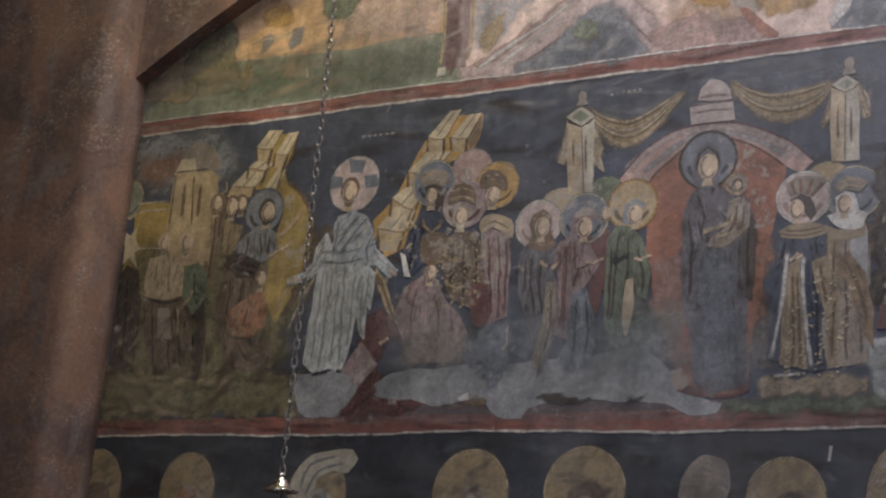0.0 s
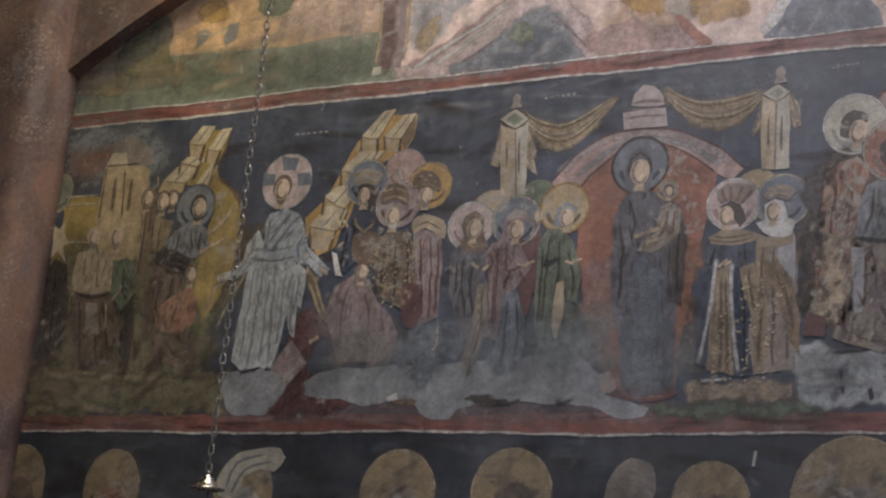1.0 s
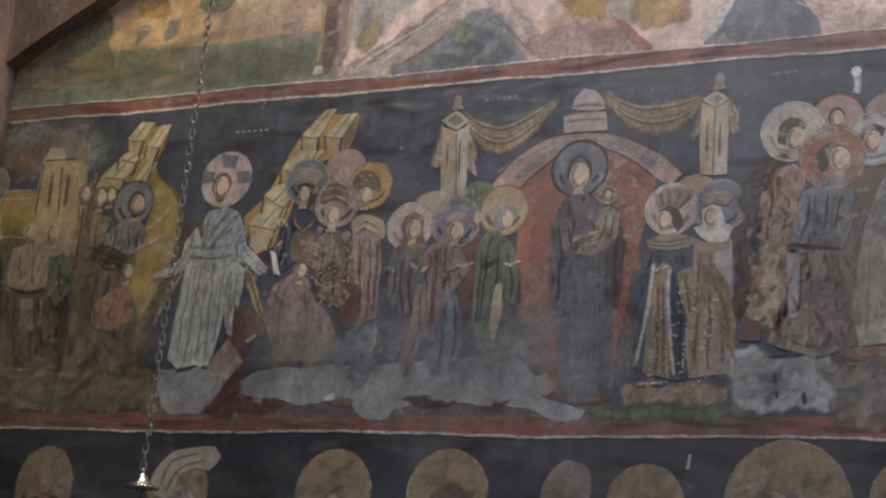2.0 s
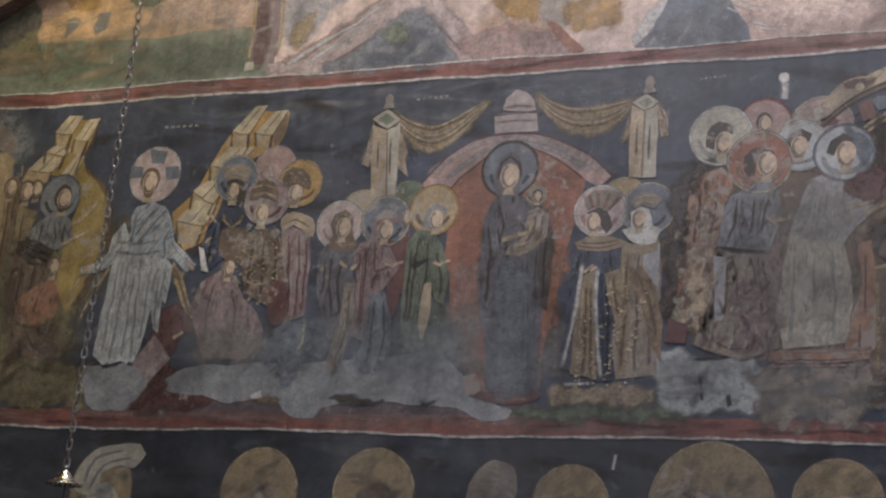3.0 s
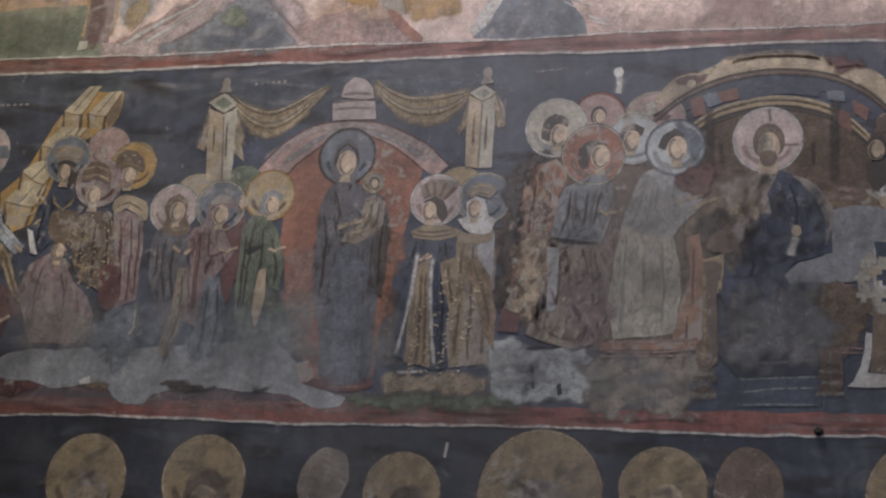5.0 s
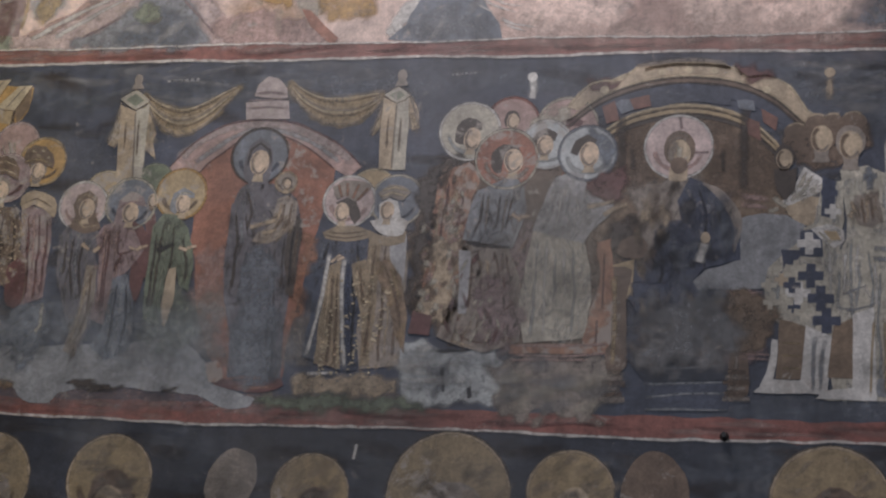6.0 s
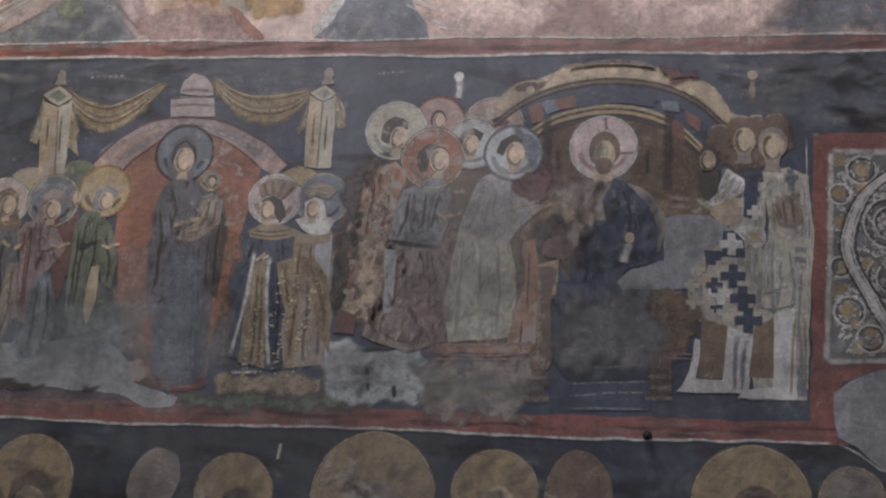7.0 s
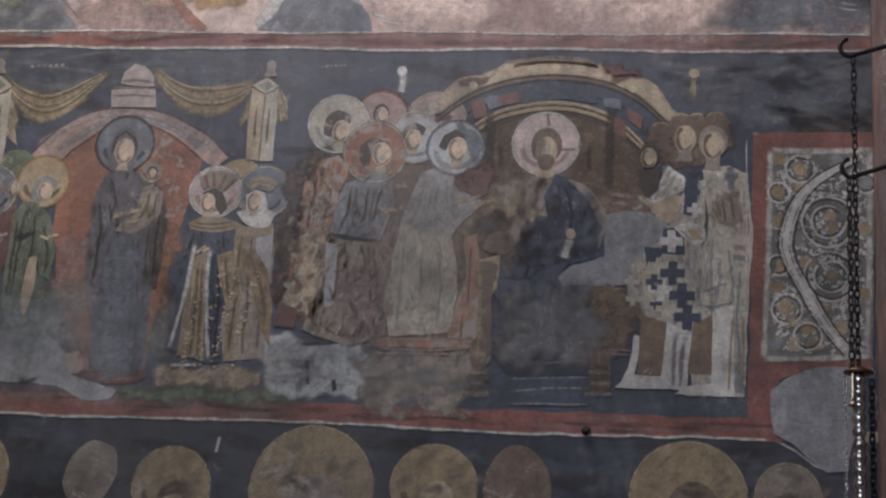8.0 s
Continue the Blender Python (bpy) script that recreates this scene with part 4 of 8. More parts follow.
for q in ([(-3.278, 4.668), (-3.208, 4.619), (-3.121, 4.583), (-3.032, 4.577), (-2.941, 4.610), (-2.845, 4.661), (-2.756, 4.705)], [(-2.507, 4.726), (-2.400, 4.657), (-2.303, 4.627), (-2.203, 4.627), (-2.116, 4.633), (-2.047, 4.647), (-2.002, 4.656)]):
    n = len(q) - 1
    sag = 0.135
    low = [(x, z - 0.02 - sag * (1 - (2 * (i + 0.3) / (n + 0.3) - 1) ** 2)) for i, (x, z) in enumerate(q)]
    wash(canopy, "swag", list(q) + low[::-1], "gold", 3.4, 0.03, 0.75, 0.006)
    for k in range(10):
        u = (k + 0.4) / 10
        strokes(canopy, "swag_fold", [[(a[0], a[1] + (b[1] - a[1]) * u) for a, b in zip(q, low)]], ("straw", "brown", "gold", "sand", "taupe")[k % 5], 3.7 + 0.02 * k, 0.013, 0.009, 0.006)


def column(label, front, side, cap, finial, cloth, slots):
    """A painted square column with a lozenge capital and hanging cloth."""
    c = thing("painted_column", label, "fresco", group="painted columns")
    for q in cloth:
        garment(c, q, "sand", 3.6, [[q[0], q[2]]], [], "cloth")
    patch(c, "shaft", front, "sand", 4.2, False)
    patch(c, "shaft_side", side, "stone", 4.3, False)
    strokes(c, "shaft_edge", [[front[1], front[2]]], "taupe", 4.6, 0.010, 0.010)
    patch(c, "capital", cap, "stone", 4.8, False)
    mx, mz = sum(q[0] for q in cap) / 4, sum(q[1] for q in cap) / 4
    patch(c, "capital_inset", [(mx + (x - mx) * 0.6, mz + (z - mz) * 0.6) for x, z in cap], "sage", 5.0, False)
    strokes(c, "capital_line", [cap + cap[:1]], "brown", 5.2, 0.007, 0.007)
    strokes(c, "slot", slots, "brown", 5, 0.012, 0.012)
    disc(c, "finial", *finial, "taupe", 4.9, 0.8)
    patch(c, "finial_foot", [(finial[0] - 0.035, finial[1] - 0.055), (finial[0] + 0.035, finial[1] - 0.055), (finial[0] + 0.015, finial[1] - 0.01), (finial[0] - 0.015, finial[1] - 0.01)], "taupe", 4.7, False)
    return c


column("pale fresco column with a lozenge capital and hanging ochre cloth", [(-3.407, 4.599), (-3.318, 4.562), (-3.283, 4.190), (-3.377, 4.194)], [(-3.318, 4.562), (-3.245, 4.609), (-3.235, 4.188), (-3.283, 4.190)], [(-3.410, 4.631), (-3.331, 4.684), (-3.244, 4.622), (-3.319, 4.569)], (-3.325, 4.742, 0.029), ([(-3.402, 4.618), (-3.413, 4.542), (-3.447, 4.385), (-3.406, 4.364), (-3.380, 4.426), (-3.393, 4.541)], [(-3.255, 4.609), (-3.224, 4.532), (-3.185, 4.435), (-3.203, 4.392), (-3.178, 4.304), (-3.237, 4.350), (-3.260, 4.502)]), [[(-3.364, 4.507), (-3.352, 4.349)], [(-3.294, 4.516), (-3.278, 4.314)]])
column("pale fresco column with a grey capital beside the red niche", [(-2.006, 4.626), (-1.935, 4.592), (-1.933, 4.236), (-2.001, 4.245)], [(-1.935, 4.592), (-1.872, 4.636), (-1.865, 4.239), (-1.933, 4.236)], [(-2.006, 4.638), (-1.934, 4.682), (-1.866, 4.635), (-1.935, 4.592)], (-1.917, 4.741, 0.031), ([(-2.004, 4.596), (-2.027, 4.507), (-2.048, 4.413), (-2.013, 4.453), (-1.999, 4.518)], [(-1.873, 4.648), (-1.825, 4.555), (-1.812, 4.454), (-1.848, 4.444), (-1.869, 4.534)]), [[(-1.971, 4.522), (-1.967, 4.344)], [(-1.908, 4.518), (-1.904, 4.326)]])

# ---- lost plaster, filled with grey mortar ----
earth = thing("painted_earth", "brown-red smeared earth strip over the border", "fresco")
wash(earth, "earth", [(-4.95, 3.11), (-4.52, 3.20), (-4.31, 3.16), (-3.63, 3.11), (-2.78, 3.10), (-2.39, 3.10), (-1.76, 3.11), (-1.76, 3.02), (-3.63, 3.02), (-4.94, 3.03)], "mauve", 2.3, 0.04, 0.5, 0.012)
wash(earth, "earth", [(-4.59, 3.17), (-4.46, 3.29), (-4.31, 3.19), (-4.10, 3.12), (-4.30, 3.06), (-4.61, 3.06)], "wine", 2.5, 0.04, 0.9, 0.012)
loss = thing("plaster_fill", "smooth grey mortar fill where the fresco is lost", "plaster patch", group="mortar fills")
patch(loss, "fill", [(-4.47, 3.20), (-4.34, 3.28), (-4.05, 3.30), (-3.73, 3.31), (-3.36, 3.33), (-3.11, 3.35), (-2.93, 3.36), (-2.78, 3.26), (-2.75, 3.16), (-2.50, 3.08), (-2.52, 3.04), (-2.66, 3.03), (-2.79, 3.08), (-2.91, 3.10), (-3.15, 3.11), (-3.39, 3.11), (-3.51, 3.08), (-3.55, 3.03), (-3.69, 3.04), (-3.75, 3.10), (-3.89, 3.12), (-4.08, 3.10), (-4.18, 3.13), (-4.42, 3.15)], "mortar", 3, True, 0.014)
wash(loss, "remnant", [(-3.47, 3.13), (-3.39, 3.14), (-3.18, 3.12), (-3.18, 3.11), (-3.39, 3.10)], "umber", 3.4, 0.015, 1.0, 0.01)
wash(loss, "remnant", [(-2.98, 3.12), (-2.90, 3.13), (-2.91, 3.11), (-2.97, 3.11)], "umber", 3.4, 0.015, 1.0, 0.008)
wash(loss, "remnant", [(-3.89, 3.13), (-3.83, 3.14), (-3.75, 3.12), (-3.76, 3.09), (-3.87, 3.10)], "wood", 3.4, 0.02, 0.8, 0.006)
patch(loss, "white_chip", [(-3.93, 3.14), (-3.87, 3.17), (-3.86, 3.13), (-3.92, 3.12)], "white", 3.6, True, 0.006)
loss = thing("plaster_fill", "smooth grey mortar fill below the white-robed figure", "plaster patch", group="mortar fills")
patch(loss, "fill", [(-4.97, 3.28), (-4.82, 3.29), (-4.68, 3.31), (-4.54, 3.23), (-4.57, 3.17), (-4.65, 3.06), (-4.87, 3.06), (-4.93, 3.13)], "mortar", 3, True, 0.012)
loss = thing("plaster_fill", "grey mortar fill beside the seated figure", "plaster patch", group="mortar fills")
patch(loss, "fill", [(-0.262, 3.989), (-0.215, 4.006), (-0.142, 4.019), (-0.042, 4.010), (0.047, 3.962), (0.028, 3.895), (-0.038, 3.839), (-0.124, 3.760), (-0.137, 3.656), (-0.443, 3.648), (-0.465, 3.685), (-0.400, 3.742), (-0.281, 3.783), (-0.247, 3.861)], "mortar", 5.6, False, 0.008)
loss = thing("plaster_fill", "grey mortar fill under the ornament panel", "plaster patch", group="mortar fills")
patch(loss, "fill", [(0.511, 3.186), (0.590, 3.251), (0.699, 3.296), (0.852, 3.306), (0.918, 3.181), (0.841, 2.839), (0.749, 2.837), (0.672, 2.889), (0.614, 2.951), (0.531, 2.988), (0.507, 3.063)], "mortar", 6, False, 0.012)
ground = thing("painted_ground", "green and olive painted ground strip along the foot of the scene", "fresco")
wash(ground, "olive_strip", [(-6.37, 3.36), (-5.85, 3.31), (-4.97, 3.28), (-4.91, 3.07), (-6.31, 3.06)], "olive", 2.6, 0.05, 1.0, 0.02, smooth=False)
wash(ground, "green_strip", [(-2.50, 3.07), (-2.27, 3.10), (-1.94, 3.10), (-1.67, 3.08), (-1.66, 3.05), (-2.44, 3.04)], "green", 2.8, 0.05, 1.0, 0.012)
wash(ground, "pale_base", [(-1.831, 3.356), (-1.723, 3.379), (-1.557, 3.326), (-1.344, 3.339), (-1.273, 3.276), (-1.348, 3.094), (-1.794, 3.069)], "chalk", 2.6, 0.03, 0.95, 0.012, smooth=False)
wash(ground, "grey_base", [(-1.31, 3.30), (-0.87, 3.32), (-0.86, 3.06), (-1.30, 3.06)], "taupe", 2.8, 0.05, 1.0, 0.03)
wash(ground, "dark_scar", [(-1.72, 3.25), (-1.60, 3.27), (-1.58, 3.14), (-1.64, 3.17)], "smoke", 3.1, 0.05, 1.0, 0.03)
patch(ground, "hole", [(-1.48, 3.16), (-1.46, 3.17), (-1.45, 3.12), (-1.47, 3.11)], "black", 3.4, True, 0.004)
strokes(ground, "drip", [[(-1.65, 3.33), (-1.47, 3.34), (-1.26, 3.38)], [(-1.60, 3.25), (-1.59, 3.14)]], "black", 3.2, 0.018, 0.01, 0.012)
patch(ground, "dark_square", [(-1.765, 3.522), (-1.671, 3.500), (-1.681, 3.407), (-1.780, 3.411)], "wine", 7, False, 0.006)

# ---- painted figures, kept to plain shapes ----


def figure(label, group=""):
    return thing("painted_figure", label, "fresco figure", group or "painted figures")


# group at far left
f = figure("dim brown fresco figure with a pale star-shaped collar")
halo(f, -6.330, 4.422, 0.119, "sage", 2.5, "straw", 0.8)
garment(f, [(-6.282, 4.004), (-6.187, 3.962), (-6.133, 3.749), (-6.122, 3.541), (-6.125, 3.364), (-6.283, 3.375), (-6.322, 3.688), (-6.332, 3.936)], "umber", 3, [[(-6.269, 3.932), (-6.243, 3.685), (-6.219, 3.407)]], [])
patch(f, "collar", [(-6.354, 4.231), (-6.289, 4.190), (-6.247, 4.252), (-6.249, 4.166), (-6.202, 4.098), (-6.243, 4.079), (-6.199, 3.977), (-6.273, 4.053), (-6.318, 4.006), (-6.319, 4.113)], "straw", 4, False)
f = figure("pale brown fresco figure in a short tunic, head bowed")
garment(f, [(-6.113, 4.035), (-6.012, 4.049), (-5.889, 4.027), (-5.841, 3.941), (-5.833, 3.788), (-5.965, 3.768), (-6.125, 3.804), (-6.130, 3.930)], "sand", 4, [[(-6.049, 4.017), (-6.053, 3.884)], [(-5.963, 4.011), (-5.929, 3.807)], [(-5.898, 3.979), (-5.901, 3.840)]], [[(-6.006, 4.014), (-5.995, 3.846)]])
garment(f, [(-6.124, 3.797), (-5.964, 3.761), (-5.832, 3.781), (-5.717, 3.525), (-5.656, 3.296), (-5.849, 3.322), (-5.984, 3.332), (-6.071, 3.539)], "brown", 3.6, [[(-6.046, 3.744), (-5.987, 3.400)], [(-5.875, 3.736), (-5.772, 3.360)], [(-5.900, 3.532), (-5.853, 3.345)]], [[(-5.945, 3.500), (-5.922, 3.364)]], "skirt")
patch(f, "apron", [(-6.000, 3.725), (-5.915, 3.721), (-5.865, 3.524), (-5.975, 3.528)], "taupe", 4.6, False)
strokes(f, "belt", [[(-6.088, 3.788), (-5.963, 3.754), (-5.839, 3.768)]], "umber", 4.7, 0.02, 0.02)
bust(f, -6.015, 4.120, 0.062, 5, "sand", 0.2, "taupe")
f = figure("green-sleeved fresco figure standing close behind another")
garment(f, [(-5.829, 3.968), (-5.739, 3.983), (-5.659, 3.895), (-5.663, 3.759), (-5.738, 3.661), (-5.813, 3.767), (-5.836, 3.906)], "green", 3.8, [[(-5.765, 3.936), (-5.738, 3.763)]], [[(-5.721, 3.919), (-5.710, 3.795)]])
garment(f, [(-5.825, 3.733), (-5.663, 3.759), (-5.618, 3.521), (-5.629, 3.283), (-5.753, 3.292), (-5.775, 3.527)], "umber", 3.4, [[(-5.744, 3.695), (-5.687, 3.390)]], [], "skirt")
bust(f, -5.844, 4.115, 0.072, 4.6, "sand", 0.0, "taupe")
strokes(f, "arm", [[(-5.822, 3.716), (-5.772, 3.771), (-5.755, 3.818)]], "sand", 5, 0.03, 0.024)
strokes(f, "belt_tail", [[(-5.858, 3.735), (-5.835, 3.645), (-5.833, 3.530)]], "sand", 5, 0.02, 0.012)
f = figure("crowd of small faded fresco heads with pale faces")
garment(f, [(-5.719, 4.387), (-5.623, 4.414), (-5.572, 4.297), (-5.591, 4.201), (-5.609, 3.995), (-5.621, 3.859), (-5.674, 3.780), (-5.695, 3.966), (-5.677, 4.173)], "wood", 2.8, [[(-5.662, 4.347), (-5.650, 4.101), (-5.651, 3.895)], [(-5.615, 4.308), (-5.622, 4.134)]], [[(-5.688, 4.349), (-5.672, 4.137)]])
garment(f, [(-5.588, 4.235), (-5.493, 4.207), (-5.450, 4.190), (-5.479, 4.055), (-5.532, 3.921), (-5.579, 3.959)], "old_gold", 2.85, [[(-5.533, 4.196), (-5.540, 4.025)]], [[(-5.498, 4.180), (-5.512, 4.057)]])
for q in ((-5.661, 4.340, 0.061), (-5.546, 4.316, 0.065), (-5.478, 4.324, 0.057)):
    bust(f, *q, 3.2, "brown", 0.2, "brown")
strokes(f, "spire", [[(-5.664, 4.410), (-5.675, 4.482)], [(-5.598, 4.411), (-5.607, 4.476)], [(-5.507, 4.410), (-5.507, 4.467)]], "sand", 3, 0.018, 0.012)
f = figure("dark-cloaked bearded fresco figure stretching out an arm, blue-grey halo")
halo(f, -5.308, 4.268, 0.134, "smoke", 3.6, "slate")
garment(f, [(-5.426, 4.133), (-5.328, 4.181), (-5.219, 4.138), (-5.181, 4.034), (-5.234, 3.963), (-5.343, 3.950), (-5.447, 3.998), (-5.487, 4.055)], "smoke", 4.4, [[(-5.399, 4.117), (-5.401, 4.015)], [(-5.313, 4.132), (-5.293, 3.987)], [(-5.246, 4.106), (-5.247, 3.998)]], [[(-5.361, 4.128), (-5.351, 4.005)], [(-5.280, 4.122), (-5.265, 4.013)]])
garment(f, [(-5.547, 4.018), (-5.426, 4.024), (-5.288, 3.953), (-5.308, 3.867), (-5.429, 3.874), (-5.552, 3.943)], "umber", 4.6, [[(-5.523, 3.969), (-5.410, 3.914), (-5.312, 3.894)], [(-5.503, 3.995), (-5.399, 3.947), (-5.308, 3.928)]], [[(-5.526, 3.989), (-5.413, 3.934), (-5.306, 3.914)]], "cloak")
garment(f, [(-5.551, 3.936), (-5.429, 3.874), (-5.331, 3.862), (-5.298, 3.740), (-5.347, 3.642), (-5.436, 3.547), (-5.515, 3.484), (-5.573, 3.653), (-5.566, 3.821)], "brown", 4.1, [[(-5.486, 3.885), (-5.489, 3.682), (-5.496, 3.516)], [(-5.402, 3.859), (-5.405, 3.712)]], [[(-5.443, 3.862), (-5.448, 3.680)]], "skirt")
strokes(f, "arm", [[(-5.212, 4.090), (-5.132, 4.138), (-5.064, 4.214), (-5.025, 4.272)]], "flesh", 5.2, 0.036, 0.024)
strokes(f, "arm", [[(-5.259, 3.972), (-5.186, 4.014), (-5.105, 4.049), (-5.062, 4.079)]], "flesh", 5.2, 0.034, 0.02)
bust(f, -5.283, 4.259, 0.077, 5, "umber", 0.3, "umber")
f = figure("crouching brown fresco figure, faded to bare earth tones")
garment(f, [(-5.318, 3.774), (-5.249, 3.783), (-5.206, 3.702), (-5.219, 3.570), (-5.312, 3.509), (-5.460, 3.541), (-5.500, 3.650), (-5.421, 3.713)], "rust", 4.6, [[(-5.341, 3.708), (-5.361, 3.577)]], [[(-5.400, 3.678), (-5.417, 3.579)]])
garment(f, [(-5.488, 3.516), (-5.314, 3.522), (-5.153, 3.489), (-5.148, 3.340), (-5.325, 3.326), (-5.484, 3.383)], "brown", 4.5, [[(-5.387, 3.479), (-5.293, 3.377)]], [[(-5.422, 3.447), (-5.290, 3.358)]], "skirt")
bust(f, -5.275, 3.858, 0.058, 5, "brown", 0.2)

# the robed figure with the cross halo
f = figure("tall fresco figure in pale blue-white robes, rose cross halo")
h = disc(f, "halo", -4.702, 4.379, 0.162, "pink", 4.0, 0.98)
strokes(h, "halo_rim", [arc(-4.702, 4.379, 0.162, 0, 360, 0.98, 30)], "white", 4.3, 0.012, 0.012, 0.002)
for q in ([(-4.758, 4.536), (-4.642, 4.515), (-4.653, 4.442), (-4.733, 4.449)], [(-4.865, 4.441), (-4.783, 4.427), (-4.783, 4.366), (-4.863, 4.360)], [(-4.643, 4.420), (-4.558, 4.426), (-4.535, 4.350), (-4.627, 4.345)]):
    patch(h, "halo_cross", q, "slate", 4.4, False, 0.005)
garment(f, [(-4.881, 3.920), (-4.897, 3.751), (-4.914, 3.557), (-4.925, 3.349), (-4.839, 3.287), (-4.747, 3.322), (-4.671, 3.294), (-4.626, 3.412), (-4.604, 3.591), (-4.576, 3.701), (-4.562, 3.868), (-4.606, 3.929), (-4.753, 3.925)], "chalk", 4.6, [[(-4.785, 3.875), (-4.802, 3.617), (-4.807, 3.330)], [(-4.707, 3.883), (-4.694, 3.611), (-4.682, 3.326)], [(-4.636, 3.872), (-4.635, 3.609), (-4.644, 3.435)], [(-4.844, 3.866), (-4.858, 3.619), (-4.871, 3.363)], [(-4.739, 3.807), (-4.742, 3.582), (-4.742, 3.344)], [(-4.594, 3.857), (-4.605, 3.703)]], [[(-4.759, 3.880), (-4.761, 3.615), (-4.767, 3.360)], [(-4.673, 3.875), (-4.664, 3.610), (-4.664, 3.357)], [(-4.815, 3.877), (-4.828, 3.618), (-4.841, 3.363)]])
garment(f, [(-4.785, 4.192), (-4.684, 4.224), (-4.606, 4.191), (-4.548, 4.104), (-4.517, 3.988), (-4.414, 3.903), (-4.366, 3.855), (-4.411, 3.807), (-4.498, 3.883), (-4.565, 3.894), (-4.605, 3.922), (-4.783, 3.921), (-4.857, 3.972), (-4.805, 4.041), (-4.809, 4.134)], "pale_blue", 5.2, [[(-4.589, 4.176), (-4.661, 4.090), (-4.745, 3.984)], [(-4.636, 4.193), (-4.709, 4.120), (-4.772, 4.019)], [(-4.535, 4.080), (-4.576, 3.992), (-4.558, 3.900)], [(-4.539, 3.989), (-4.489, 3.934), (-4.419, 3.884)], [(-4.783, 4.172), (-4.786, 4.072), (-4.798, 3.987)]], [[(-4.616, 4.178), (-4.685, 4.105), (-4.763, 4.005)], [(-4.569, 4.122), (-4.619, 4.047), (-4.624, 3.962)], [(-4.506, 3.954), (-4.442, 3.899), (-4.394, 3.851)]], "mantle")
garment(f, [(-4.850, 4.104), (-4.916, 4.022), (-4.928, 3.930), (-5.005, 3.875), (-5.093, 3.841), (-5.080, 3.807), (-4.982, 3.821), (-4.896, 3.862), (-4.857, 3.912), (-4.807, 3.935), (-4.808, 4.008)], "chalk", 5.4, [[(-4.874, 4.046), (-4.899, 3.948), (-4.974, 3.874)], [(-4.831, 4.010), (-4.878, 3.901), (-4.950, 3.839)]], [[(-4.894, 4.027), (-4.920, 3.930), (-5.010, 3.856)]], "sleeve")
garment(f, [(-4.566, 3.900), (-4.509, 3.851), (-4.507, 3.730), (-4.518, 3.635), (-4.542, 3.661), (-4.535, 3.471), (-4.571, 3.498), (-4.598, 3.607), (-4.583, 3.734)], "chalk", 5.5, [[(-4.547, 3.860), (-4.547, 3.732), (-4.554, 3.605)], [(-4.569, 3.797), (-4.572, 3.637), (-4.562, 3.510)]], [[(-4.530, 3.840), (-4.525, 3.699)]], "drape")
patch(f, "inner_sleeve", [(-4.871, 4.152), (-4.812, 4.134), (-4.810, 4.021), (-4.852, 3.991), (-4.912, 4.048)], "umber", 5.1)
strokes(f, "sash_edge", [[(-4.882, 3.990), (-4.745, 3.977), (-4.606, 3.994)], [(-4.891, 3.938), (-4.745, 3.915), (-4.584, 3.934)]], "smoke", 6.2, 0.014, 0.012)
strokes(f, "hand", [[(-5.075, 3.827), (-5.016, 3.843)], [(-4.416, 3.858), (-4.369, 3.824)]], "flesh", 6.4, 0.03, 0.03)
strokes(f, "sandal", [[(-4.854, 3.287), (-4.752, 3.300)], [(-4.694, 3.307), (-4.657, 3.300)]], "black", 6.4, 0.022, 0.016)
bust(f, -4.727, 4.334, 0.082, 6, "brown", 0.0, "brown")
f = figure("fallen dark fresco shapes beside a tilted brown board")
wash(f, "dark_heap", [(-4.539, 3.598), (-4.422, 3.646), (-4.341, 3.557), (-4.332, 3.470), (-4.401, 3.454), (-4.418, 3.349), (-4.479, 3.196), (-4.525, 3.160), (-4.479, 3.320), (-4.575, 3.467)], "wine", 3.8, 0.04, 1.0, 0.014)
patch(f, "board", [(-4.552, 3.460), (-4.434, 3.334), (-4.545, 3.207), (-4.665, 3.310)], "mauve", 4.2, False)
garment(f, [(-4.505, 3.877), (-4.446, 3.803), (-4.389, 3.676), (-4.333, 3.544), (-4.388, 3.591), (-4.453, 3.701), (-4.504, 3.800)], "gold", 4.5, [[(-4.477, 3.824), (-4.420, 3.693), (-4.357, 3.570)]], [], "ochre_limb")
strokes(f, "hand_mark", [[(-4.436, 3.443), (-4.383, 3.478)]], "flesh", 5, 0.03, 0.02)
wash(f, "dark_heap", [(-4.522, 3.197), (-4.439, 3.214), (-4.474, 3.147), (-4.608, 3.070), (-4.652, 3.077), (-4.586, 3.131)], "wine", 4.4, 0.03, 0.9, 0.012)

# crowned group
f = figure("crowned fresco figure in dull red with a rose halo, set behind", "crowned figures")
halo(f, -3.953, 4.384, 0.122, "rose", 3.6, "pink")
strokes(f, "crown_ray", [[(-4.036, 4.383), (-3.994, 4.301)], [(-4.003, 4.399), (-3.974, 4.312)], [(-3.968, 4.396), (-3.953, 4.310)]], "stone", 4, 0.01, 0.008)
f = figure("crowned fresco figure in mauve with an ochre halo", "crowned figures")
halo(f, -3.794, 4.290, 0.129, "ochre", 4.2, "gold")
garment(f, [(-3.871, 4.074), (-3.773, 4.035), (-3.699, 4.017), (-3.681, 3.837), (-3.679, 3.563), (-3.791, 3.520), (-3.836, 3.816)], "mauve", 4.5, [[(-3.818, 4.001), (-3.790, 3.752), (-3.774, 3.553)], [(-3.757, 3.997), (-3.737, 3.749), (-3.734, 3.551)], [(-3.714, 3.963), (-3.700, 3.746), (-3.702, 3.565)]], [[(-3.787, 3.999), (-3.763, 3.750), (-3.754, 3.552)]])
